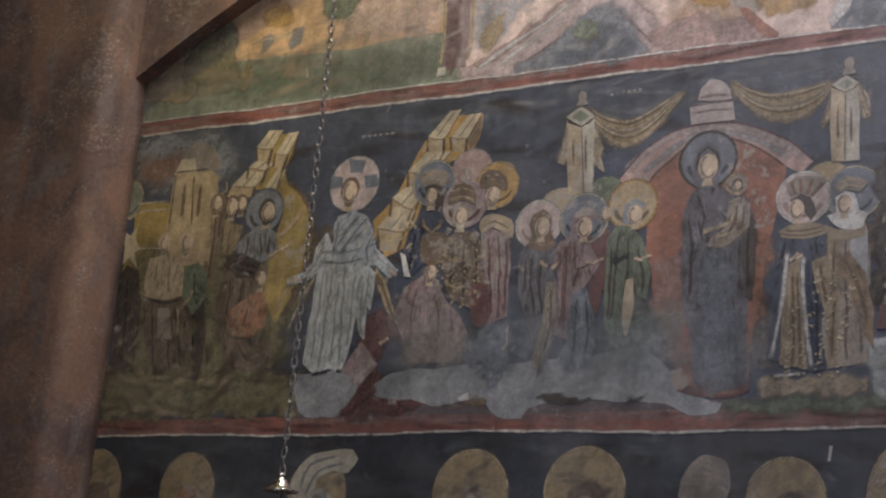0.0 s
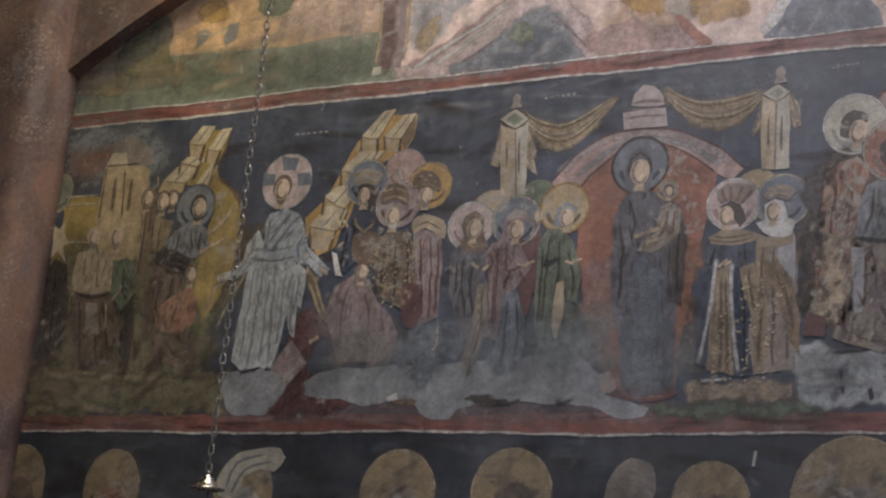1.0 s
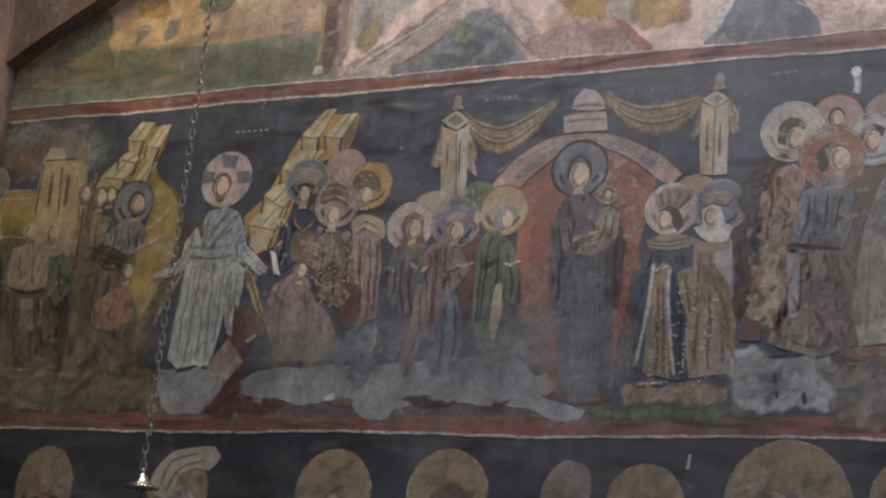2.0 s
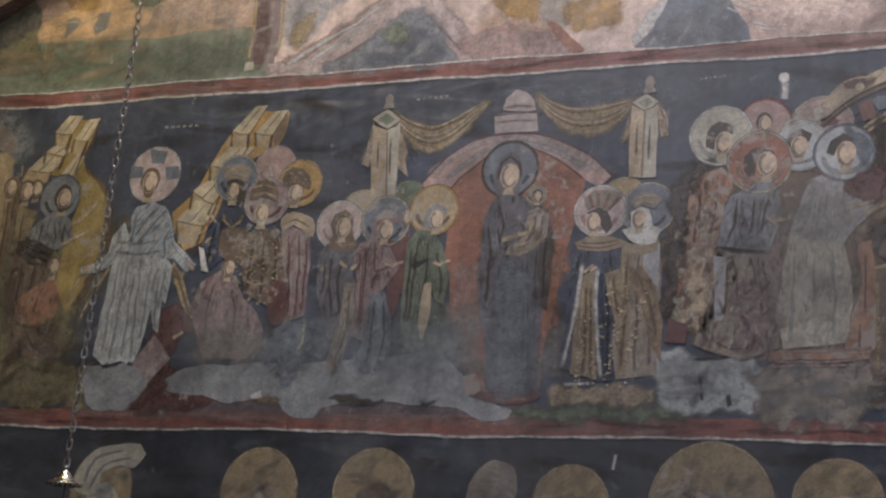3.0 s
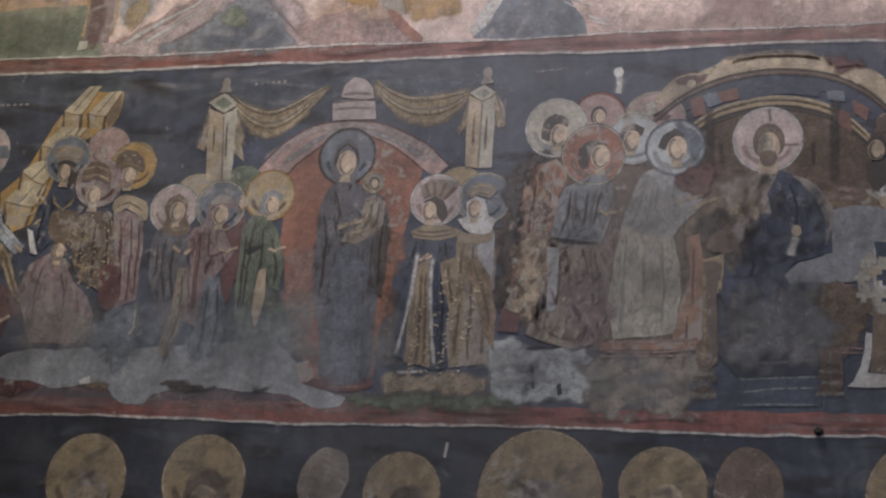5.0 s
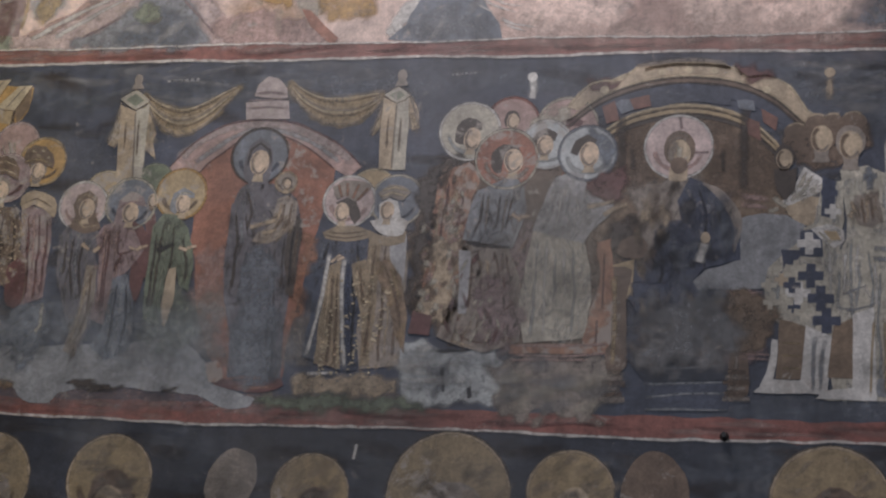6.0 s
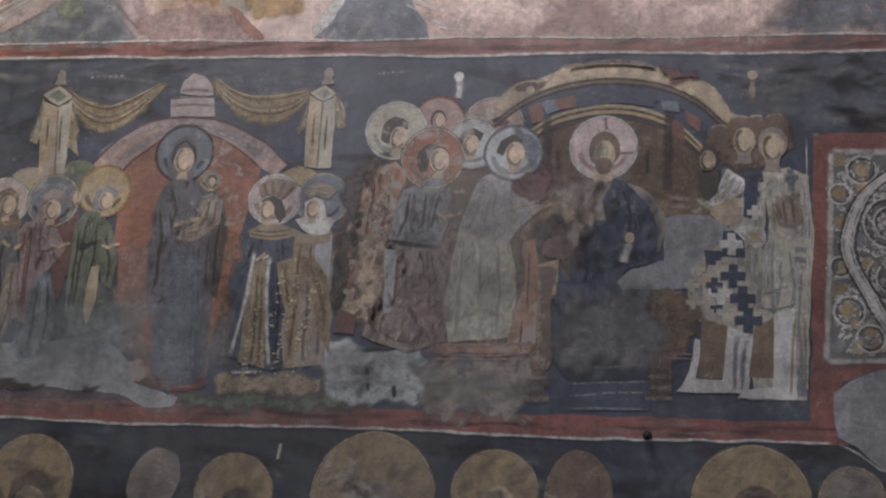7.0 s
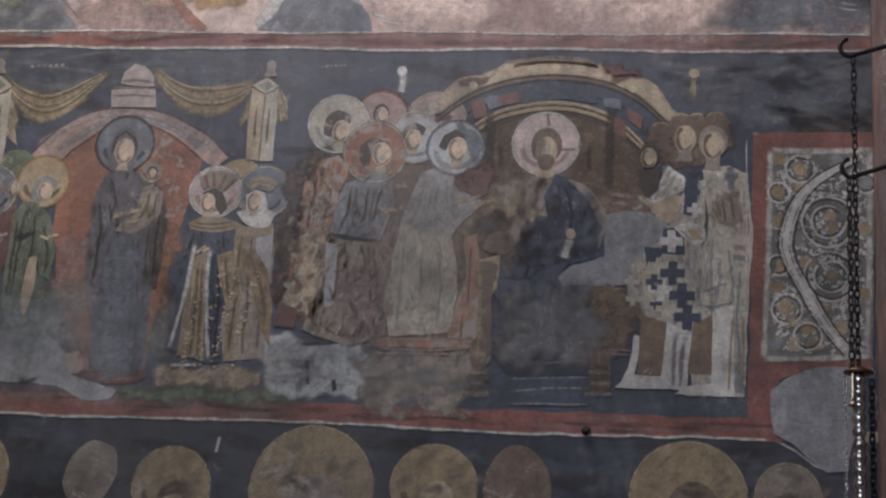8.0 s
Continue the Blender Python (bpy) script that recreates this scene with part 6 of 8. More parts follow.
garment(f, [(-2.090, 3.752), (-2.018, 3.779), (-1.983, 3.654), (-1.964, 3.515), (-2.011, 3.476), (-2.052, 3.599)], "gown_gold", 5.7, [[(-2.044, 3.740), (-2.010, 3.543)]], [[(-2.061, 3.740), (-2.028, 3.571)]], "wide_sleeve")
strokes(f, "white_trim", [[(-2.203, 3.806), (-2.218, 3.601), (-2.243, 3.433), (-2.272, 3.289)], [(-2.128, 3.781), (-2.122, 3.600), (-2.106, 3.433), (-2.074, 3.246)]], "white", 6.4, 0.024, 0.022)
strokes(f, "navy_trim", [[(-2.107, 3.758), (-2.093, 3.544), (-2.052, 3.246)]], "navy", 6.35, 0.03, 0.034)
patch(f, "collar", [(-2.253, 3.910), (-2.193, 3.943), (-2.073, 3.946), (-2.016, 3.921), (-2.019, 3.887), (-2.125, 3.867), (-2.234, 3.881)], "gown_gold", 6.2)
strokes(f, "collar_line", [[(-2.241, 3.899), (-2.132, 3.884), (-2.020, 3.904)], [(-2.225, 3.915), (-2.133, 3.907), (-2.033, 3.922)]], "brown", 6.6, 0.008, 0.008)
patch(f, "hair", [(-2.195, 4.066), (-2.140, 4.093), (-2.092, 4.068), (-2.065, 3.992), (-2.097, 3.958), (-2.129, 4.011), (-2.170, 4.030)], "umber", 5.6)
bust(f, -2.160, 4.018, 0.053, 5.9, "umber", -0.2, None, False)
patch(f, "crown", [(-2.190, 4.083), (-2.218, 4.148), (-2.168, 4.182), (-2.088, 4.179), (-2.018, 4.152), (-2.055, 4.107), (-2.098, 4.068), (-2.151, 4.099)], "taupe", 7.2)
strokes(f, "crown_rib", [[(-2.168, 4.094), (-2.190, 4.159)], [(-2.140, 4.099), (-2.144, 4.169)], [(-2.111, 4.086), (-2.087, 4.161)], [(-2.087, 4.079), (-2.040, 4.142)]], "rust", 7.5, 0.014, 0.016)
strokes(f, "hand", [[(-2.192, 3.760), (-2.149, 3.799)], [(-2.164, 3.770), (-2.131, 3.787)]], "flesh", 7.2, 0.024, 0.018)
f = figure("pale ochre painted footboard under the crowned women")
wash(f, "board", [(-2.327, 3.189), (-2.083, 3.202), (-1.821, 3.193), (-1.828, 3.124), (-2.077, 3.115), (-2.305, 3.124)], "sand", 3.4, 0.03, 0.7, 0.012)
strokes(f, "board_mark", [[(-2.255, 3.206), (-2.150, 3.212)]], "white", 6.8, 0.022, 0.014)

# winged group
WING = "haloed group"
f = figure("brown feathered wings painted behind the haloed group", WING)
wash(f, "wing_mass", [(-1.801, 3.882), (-1.775, 4.170), (-1.616, 4.313), (-1.341, 4.364), (-1.013, 4.327), (-0.773, 4.292), (-0.700, 4.066), (-0.802, 3.818), (-0.811, 3.388), (-1.266, 3.351), (-1.729, 3.472)], "brown", 2.2, 0.06, 0.95, 0.02)
wash(f, "mauve_mass", [(-1.330, 4.133), (-1.198, 4.216), (-1.139, 4.101), (-1.218, 3.821), (-1.232, 3.411), (-1.293, 3.600)], "mauve", 2.5, 0.04, 0.8, 0.02)
scumble(f, [(-1.784, 3.882), (-1.614, 4.283), (-1.013, 4.315), (-0.716, 4.094), (-0.812, 3.414), (-1.730, 3.489)], ("umber", "rust", "taupe", "wine"), 26, 2.8, 0.06, 0.016, 65, 71, 0.6)
f = figure("haloed fresco figure with cream halo and flaking brown-gold cloak", WING)
halo(f, -1.553, 4.438, 0.149, "stone", 4.2, "white")
wash(f, "dark_wing", [(-1.773, 4.141), (-1.702, 4.262), (-1.583, 4.330), (-1.545, 4.247), (-1.631, 4.196), (-1.679, 4.076), (-1.695, 3.881), (-1.725, 3.656), (-1.763, 3.489), (-1.798, 3.600), (-1.778, 3.882)], "umber", 4.3, 0.04, 0.95, 0.02)
garment(f, [(-1.692, 4.192), (-1.612, 4.254), (-1.546, 4.276), (-1.488, 4.222), (-1.490, 4.165), (-1.524, 4.079), (-1.529, 3.880), (-1.547, 3.711), (-1.588, 3.490), (-1.737, 3.511), (-1.730, 3.656), (-1.717, 3.881), (-1.700, 4.053)], "rust", 4.6, [[(-1.635, 4.167), (-1.656, 3.881), (-1.684, 3.544)], [(-1.566, 4.137), (-1.584, 3.880), (-1.608, 3.545)]], [[(-1.661, 4.139), (-1.684, 3.881), (-1.708, 3.572)], [(-1.594, 4.138), (-1.616, 3.852), (-1.646, 3.544)]])
wash(f, "gold_fall", [(-1.682, 3.853), (-1.556, 3.869), (-1.566, 3.655), (-1.600, 3.495), (-1.726, 3.511), (-1.708, 3.656)], "sand", 5.6, 0.04, 0.9, 0.02)
patch(f, "hair", [(-1.625, 4.384), (-1.619, 4.466), (-1.565, 4.512), (-1.496, 4.480), (-1.494, 4.439), (-1.545, 4.446), (-1.563, 4.376), (-1.597, 4.371)], "umber", 4.9)
bust(f, -1.542, 4.399, 0.062, 5, "umber", 0.2, None, False)
scumble(f, [(-1.749, 3.939), (-1.561, 4.137), (-1.549, 3.739), (-1.600, 3.501), (-1.732, 3.511)], ("sand", "rose", "stone", "brown"), 30, 6.1, 0.03, 0.02, 70, 61, 0.8)
scumble(f, [(-1.778, 3.544), (-1.732, 3.938), (-1.694, 4.227), (-1.560, 4.311), (-1.609, 4.196), (-1.693, 3.938), (-1.734, 3.544)], ("umber", "black", "brown"), 16, 6.0, 0.05, 0.02, 70, 62, 0.8)
f = figure("haloed fresco figure set behind, red halo", WING)
halo(f, -1.346, 4.482, 0.130, "rose", 3.4, "red")
bust(f, -1.347, 4.487, 0.053, 4, "umber", 0.2)
f = figure("haloed fresco figure behind, rubbed red and white halo", WING)
halo(f, -1.077, 4.459, 0.147, "rose", 3.3, "stone")
wash(f, "worn_patch", [(-1.236, 4.478), (-1.157, 4.546), (-1.074, 4.514), (-1.097, 4.410), (-1.183, 4.389)], "stone", 3.8, 0.05, 0.9, 0.02)
patch(f, "head_shape", [(-1.105, 4.486), (-1.047, 4.507), (-0.997, 4.482), (-1.018, 4.460), (-1.083, 4.462)], "wine", 4)
f = figure("haloed fresco figure with pale blue-white halo", WING)
halo(f, -1.171, 4.366, 0.123, "chalk", 4.6, "white")
patch(f, "hair", [(-1.248, 4.379), (-1.223, 4.431), (-1.175, 4.453), (-1.119, 4.422), (-1.134, 4.382), (-1.189, 4.389), (-1.220, 4.355)], "umber", 5.0)
bust(f, -1.182, 4.360, 0.058, 5.2, "umber", 0.2, None, False)
f = figure("haloed fresco figure in blue-grey tunic with a red halo", WING)
halo(f, -1.362, 4.292, 0.152, "niche", 5.6, "stone")
garment(f, [(-1.550, 3.863), (-1.332, 3.850), (-1.272, 3.711), (-1.234, 3.573), (-1.251, 3.383), (-1.418, 3.328), (-1.560, 3.370), (-1.648, 3.401), (-1.597, 3.545), (-1.555, 3.655)], "taupe", 5.6, [[(-1.477, 3.823), (-1.445, 3.628), (-1.453, 3.381)], [(-1.396, 3.822), (-1.343, 3.628), (-1.320, 3.383)], [(-1.333, 3.766), (-1.293, 3.600)], [(-1.564, 3.435), (-1.453, 3.381), (-1.321, 3.410)], [(-1.503, 3.795), (-1.494, 3.545)]], [[(-1.532, 3.823), (-1.533, 3.655), (-1.534, 3.490)], [(-1.432, 3.795), (-1.395, 3.600)], [(-1.588, 3.391), (-1.451, 3.354)]], "skirt")
wash(f, "dark_skirt", [(-1.465, 3.600), (-1.337, 3.738), (-1.248, 3.546), (-1.267, 3.383), (-1.425, 3.366)], "mauve", 6.5, 0.06, 0.75, 0.03)
patch(f, "pale_fold", [(-1.559, 3.829), (-1.510, 3.823), (-1.506, 3.655), (-1.509, 3.512), (-1.546, 3.512), (-1.549, 3.655)], "grey", 6.7)
garment(f, [(-1.494, 4.130), (-1.397, 4.174), (-1.344, 4.202), (-1.300, 4.190), (-1.264, 4.132), (-1.249, 4.041), (-1.277, 3.934), (-1.310, 3.844), (-1.551, 3.880), (-1.532, 4.022)], "smoke", 5.9, [[(-1.465, 4.107), (-1.475, 3.992), (-1.508, 3.891)], [(-1.383, 4.105), (-1.392, 3.963)], [(-1.317, 4.104), (-1.347, 3.934)]], [[(-1.438, 4.106), (-1.445, 3.935)], [(-1.350, 4.105), (-1.362, 3.906)]])
strokes(f, "belt", [[(-1.551, 3.874), (-1.451, 3.851), (-1.311, 3.850)]], "black", 7, 0.022, 0.018)
patch(f, "hair", [(-1.439, 4.245), (-1.438, 4.320), (-1.379, 4.365), (-1.307, 4.358), (-1.289, 4.322), (-1.344, 4.318), (-1.381, 4.278), (-1.389, 4.220), (-1.422, 4.221)], "umber", 6.2)
bust(f, -1.331, 4.283, 0.067, 6.4, "umber", 0.2, None, False)
strokes(f, "hand", [[(-1.318, 4.013), (-1.274, 3.979)], [(-1.280, 3.996), (-1.231, 4.001)]], "flesh", 7.4, 0.028, 0.02)
scumble(f, [(-1.616, 3.407), (-1.543, 3.823), (-1.315, 3.822), (-1.246, 3.492), (-1.293, 3.367)], ("stone", "umber", "mauve", "wine"), 16, 7.2, 0.05, 0.014, 70, 63, 0.7)
f = figure("haloed fresco figure in pale worn tunic, grey-blue halo", WING)
halo(f, -0.970, 4.320, 0.139, "chalk", 6, "slate")
wash(f, "blue_half", [(-0.974, 4.453), (-0.893, 4.421), (-0.848, 4.328), (-0.866, 4.238), (-0.927, 4.319)], "slate", 6.35, 0.04, 0.8, 0.01)
garment(f, [(-1.212, 3.927), (-0.972, 3.891), (-0.935, 3.737), (-0.919, 3.574), (-0.955, 3.408), (-1.225, 3.378), (-1.259, 3.546), (-1.241, 3.738)], "stone", 5.9, [[(-1.183, 3.877), (-1.190, 3.655), (-1.189, 3.411)], [(-1.023, 3.848), (-0.999, 3.628), (-1.013, 3.426)], [(-1.101, 3.820), (-1.087, 3.601)]], [[(-1.143, 3.876), (-1.142, 3.655), (-1.137, 3.411)], [(-1.062, 3.848), (-1.045, 3.601)]], "skirt")
garment(f, [(-1.151, 4.130), (-1.116, 4.197), (-1.047, 4.230), (-0.993, 4.212), (-0.953, 4.126), (-0.883, 4.080), (-0.840, 4.062), (-0.854, 4.007), (-0.941, 3.924), (-0.971, 3.869), (-1.217, 3.927), (-1.179, 4.039)], "grey", 6.2, [[(-1.113, 4.129), (-1.135, 4.016), (-1.159, 3.932)], [(-1.049, 4.128), (-1.055, 4.015), (-0.999, 3.931)], [(-0.979, 4.098), (-0.949, 4.014)]], [[(-1.087, 4.140), (-1.098, 4.016), (-1.105, 3.921)], [(-1.016, 4.099), (-1.001, 3.986)]])
patch(f, "brown_mantle", [(-1.283, 4.075), (-1.225, 4.217), (-1.116, 4.215), (-1.145, 4.130), (-1.192, 3.961), (-1.247, 3.990)], "brown", 5.7)
patch(f, "orange_fall", [(-0.908, 3.874), (-0.841, 3.890), (-0.821, 3.382), (-0.954, 3.376), (-0.918, 3.547), (-0.886, 3.682)], "rust", 5.5, True, 0.01)
strokes(f, "fall_line", [[(-0.891, 3.494), (-0.893, 3.387)], [(-0.870, 3.819), (-0.867, 3.547)]], "wine", 6, 0.010, 0.010)
wash(f, "wine_sleeve", [(-0.959, 4.149), (-0.861, 4.238), (-0.766, 4.241), (-0.789, 4.118), (-0.883, 4.091)], "wine", 6.8, 0.04, 1.0, 0.02)
patch(f, "hair", [(-1.056, 4.322), (-1.037, 4.385), (-0.979, 4.418), (-0.929, 4.388), (-0.944, 4.354), (-0.998, 4.355), (-1.023, 4.304)], "umber", 6.6)
bust(f, -0.965, 4.314, 0.069, 6.8, "umber", 0.1, None, False)
strokes(f, "arm", [[(-0.961, 4.048), (-0.893, 4.063), (-0.836, 4.079)], [(-0.881, 4.007), (-0.845, 4.035), (-0.772, 4.061)]], "sand", 7.4, 0.03, 0.02)
f = figure("rosy fresco steps under the haloed group")
patch(f, "step", [(-1.293, 3.372), (-0.836, 3.382), (-0.835, 3.340), (-1.291, 3.329)], "rust", 5, False, 0.008)
strokes(f, "step_line", [[(-1.293, 3.367), (-1.057, 3.369), (-0.836, 3.382)], [(-1.285, 3.324), (-1.055, 3.321), (-0.835, 3.340)], [(-1.289, 3.297), (-1.081, 3.305), (-0.926, 3.307)]], "rose", 6.2, 0.012, 0.012)

# bluish glare over the feet of the figures, put into thin pale coats
bloom = thing("painted_haze", "pale bluish haze painted over the plaster, with greyed patches", "stain", kind="structure")
wash(bloom, "bloom", [(-3.91, 3.33), (-3.73, 3.48), (-3.47, 3.55), (-3.16, 3.51), (-2.86, 3.52), (-2.59, 3.44), (-2.37, 3.42), (-2.31, 3.28), (-2.64, 3.15), (-3.03, 3.30), (-3.45, 3.26)], "pale_blue", 10.5, 0.3, 0.30, 0.03)
wash(bloom, "bloom", [(-3.24, 3.37), (-2.98, 3.53), (-2.79, 3.41), (-2.87, 3.24), (-3.17, 3.22)], "pale_blue", 10.8, 0.2, 0.26, 0.03)
wash(bloom, "bloom", [(-4.42, 3.60), (-4.15, 3.68), (-3.86, 3.51), (-3.88, 3.33), (-4.32, 3.32)], "grey", 10.6, 0.2, 0.25, 0.03)
wash(bloom, "bloom", [(-1.29, 4.13), (-0.92, 4.12), (-0.83, 3.71), (-0.95, 3.39), (-1.26, 3.49)], "stone", 10.6, 0.25, 0.25, 0.04)
wash(bloom, "bloom", [(-0.60, 3.60), (-0.32, 3.64), (-0.28, 3.35), (-0.59, 3.28), (-0.70, 3.44)], "smoke", 10.6, 0.12, 0.5, 0.04)

# worn passages
worn = thing("worn_paint", "soft flaking dabs of worn paint over the robes", "paint wear", kind="stuff")
scumble(worn, [(-1.83, 3.35), (-1.26, 3.33), (-1.25, 3.11), (-1.82, 3.10)], ("white", "smoke"), 12, 9.2, 0.12, 0.03, 5, 8, 0.4, 12)
scumble(worn, [(-1.31, 3.29), (-0.87, 3.31), (-0.86, 3.09), (-1.30, 3.08)], ("stone", "smoke"), 10, 9.2, 0.14, 0.05, 5, 9, 0.4)
scumble(worn, [(-0.11, 4.78), (0.94, 4.80), (0.94, 4.46), (0.42, 4.45), (0.21, 4.55)], ("slate", "smoke", "grey", "black"), 26, 1.9, 0.13, 0.03, 0, 51, 0.45, 18)
scumble(worn, [(-0.32, 2.88), (0.45, 2.90), (0.60, 2.74), (-0.31, 2.68)], ("slate", "smoke"), 22, 1.9, 0.07, 0.03, 0, 52, 0.4, 30)
scumble(worn, [(-4.65, 4.87), (-2.06, 4.81), (-2.05, 4.60), (-3.92, 4.61)], ("slate", "grey"), 30, 1.9, 0.22, 0.03, 4, 53, 0.35, 10)
scumble(worn, [(-6.34, 3.69), (-5.03, 3.69), (-5.05, 3.27), (-6.27, 3.32)], ("umber", "brown", "olive"), 16, 9.2, 0.10, 0.03, 85, 10, 0.5)
scumble(worn, [(-6.37, 3.36), (-4.97, 3.28), (-4.94, 3.07), (-6.31, 3.07)], ("olive", "sand", "brown"), 14, 9.2, 0.25, 0.03, 2, 11)
scumble(worn, [(X0, LOW_RED), (0.4, LOW_RED), (0.4, TOP_LINE), (X0, TOP_LINE)], ("slate", "umber"), 110, 1.3, 0.28, 0.05, 0, 14, 0.45, 8)
scumble(worn, [(X0, 2.5), (0.9, 2.5), (0.9, LOW_LINE - 0.03), (X0, LOW_LINE - 0.03)], ("slate", "umber"), 70, 1.3, 0.28, 0.05, 0, 15, 0.35, 8)
scumble(worn, [(X0, LOW_LINE + 0.02), (0.5, LOW_LINE + 0.02), (0.5, LOW_RED), (X0, LOW_RED)], ("wine", "rose"), 40, 2.4, 0.22, 0.02, 0, 16, 0.5, 3)
scumble(worn, [(X0, TOP_LINE + 0.02), (0.9, TOP_LINE + 0.02), (0.9, TOP_RED - 0.02), (X0, TOP_RED - 0.02)], ("wine", "rose"), 40, 2.4, 0.22, 0.02, 0, 17, 0.5, 3)
scumble(worn, [(-4.9, TOP_RED + 0.04), (0.9, TOP_RED + 0.04), (0.9, 5.6), (-4.9, 5.8)], ("white", "rose", "stone", "pink"), 30, 4.6, 0.12, 0.03, 35, 18, 0.3)
scumble(worn, [(X0, TOP_RED + 0.04), (-4.9, TOP_RED + 0.04), (-4.9, 5.3), (X0, 5.25)], ("sage", "sand"), 24, 3.4, 0.25, 0.05, 3, 19, 0.35, 8)

# ---- throne ----
throne = thing("painted_throne", "brown and gold fresco throne under a broad stepped arch", "fresco")
wash(throne, "throne_back", [(-0.89, 4.21), (-0.86, 4.39), (-0.73, 4.49), (-0.51, 4.54), (-0.29, 4.50), (-0.13, 4.37), (-0.05, 4.23), (-0.04, 3.95), (-0.88, 3.87)], "wood", 2.4, 0.03, 1.0, 0.01)
wash(throne, "brown_panel", [(-0.40, 4.47), (-0.10, 4.33), (-0.06, 4.14), (-0.36, 4.14)], "brown", 2.7, 0.06, 0.7, 0.02)
wash(throne, "brown_panel", [(-0.85, 4.30), (-0.70, 4.46), (-0.68, 4.13), (-0.84, 4.13)], "brown", 2.7, 0.06, 0.7, 0.02)
OUT = [(-1.08, 4.53), (-0.93, 4.65), (-0.74, 4.73), (-0.51, 4.76), (-0.28, 4.73), (-0.11, 4.65), (0.05, 4.50)]
IN = [(-0.93, 4.40), (-0.81, 4.49), (-0.67, 4.54), (-0.50, 4.56), (-0.32, 4.53), (-0.19, 4.46), (-0.08, 4.35)]


def arch_strip(name, base, d0, d1, color, layer):
    """A curved band that follows base, between two heights below it."""
    return patch(throne, name, [(x, z - d0) for x, z in base] + [(x, z - d1) for x, z in base[::-1]], color, layer, True, 0.004)


arch_strip("arch_cornice", OUT, -0.02, 0.055, "sand", 3.3)
arch_strip("arch_soffit", OUT, 0.053, 0.082, "brown", 3.5)
arch_strip("arch_void", OUT, 0.080, 0.150, "blue", 3.2)
arch_strip("inner_band", IN, -0.01, 0.042, "gold", 3.7)
arch_strip("inner_soffit", IN, 0.040, 0.064, "umber", 3.8)
for base, drops in ((OUT, (0.054, 0.082)), (IN, (0.012, 0.042))):
    for k in drops:
        strokes(throne, "arch_line", [[(x, z - k) for x, z in base]], "umber", 4.0, 0.013, 0.013, 0.003)
strokes(throne, "arch_light", [[(x, z + 0.015) for x, z in OUT]], "straw", 4.0, 0.018, 0.018, 0.003)
strokes(throne, "arch_light", [[(x, z + 0.005) for x, z in IN]], "straw", 4.0, 0.014, 0.014, 0.003)
strokes(throne, "arch_light", [[(x, z - 0.045) for x, z in OUT]], "straw", 4.0, 0.012, 0.012, 0.003)
patch(throne, "cornice_top", [(-0.76, 4.75), (-0.74, 4.78), (-0.51, 4.79), (-0.34, 4.78), (-0.30, 4.75), (-0.36, 4.72), (-0.51, 4.73), (-0.72, 4.71)], "sand", 4.0, True)
strokes(throne, "cornice_edge", [[(-0.76, 4.77), (-0.51, 4.80), (-0.33, 4.78)]], "taupe", 4.4, 0.02, 0.02)
patch(throne, "eave", [(-1.08, 4.56), (-0.97, 4.68), (-0.83, 4.70), (-0.75, 4.77), (-0.71, 4.77), (-0.74, 4.70), (-0.85, 4.65), (-0.95, 4.62), (-1.03, 4.54)], "sand", 4.2, True)
patch(throne, "eave", [(-0.30, 4.77), (-0.23, 4.70), (-0.14, 4.71), (-0.03, 4.65), (0.05, 4.53), (0.11, 4.49), (0.03, 4.48), (-0.08, 4.60), (-0.22, 4.66)], "sand", 4.2, True)
strokes(throne, "eave_line", [[(-1.08, 4.56), (-0.97, 4.68), (-0.83, 4.70), (-0.75, 4.77)], [(-0.30, 4.77), (-0.23, 4.70), (-0.14, 4.71), (-0.03, 4.65), (0.05, 4.53), (0.11, 4.49)]], "straw", 4.5, 0.014, 0.014)
wash(throne, "red_spandrel", [(-0.98, 4.68), (-0.82, 4.71), (-0.84, 4.68), (-0.91, 4.65)], "wine", 4.3, 0.03)
wash(throne, "red_spandrel", [(-0.29, 4.78), (-0.10, 4.73), (-0.11, 4.71), (-0.23, 4.69)], "wine", 4.6, 0.03)
patch(throne, "dark_gap", [(-0.69, 4.61), (-0.50, 4.64), (-0.30, 4.61), (-0.31, 4.56), (-0.50, 4.58), (-0.67, 4.55)], "blue", 4.2, True)
for q in ([(-0.91, 4.56), (-0.85, 4.59), (-0.83, 4.49), (-0.89, 4.47)], [(-0.78, 4.60), (-0.69, 4.62), (-0.68, 4.56), (-0.76, 4.54)], [(-0.24, 4.50), (-0.17, 4.47), (-0.16, 4.38), (-0.22, 4.41)], [(-0.16, 4.54), (-0.08, 4.49), (-0.09, 4.43), (-0.15, 4.47)]):
    patch(throne, "red_block", q, "rust_dark", 4.3, False)
for q in ([(-0.85, 4.58), (-0.78, 4.60), (-0.76, 4.54), (-0.82, 4.52)], [(-0.28, 4.58), (-0.20, 4.58), (-0.19, 4.53), (-0.27, 4.54)]):
    patch(throne, "blue_rosette", q, "slate", 4.4)
strokes(throne, "carved_post", [[(-0.82, 4.51), (-0.81, 4.33), (-0.80, 4.13)], [(-0.24, 4.54), (-0.24, 4.34), (-0.24, 4.13)]], "umber", 4.6, 0.045, 0.04, 0.01)
strokes(throne, "slot", [[(-0.76, 4.34), (-0.75, 4.24)], [(-0.34, 4.34), (-0.33, 4.22)]], "umber", 4.6, 0.02, 0.02)
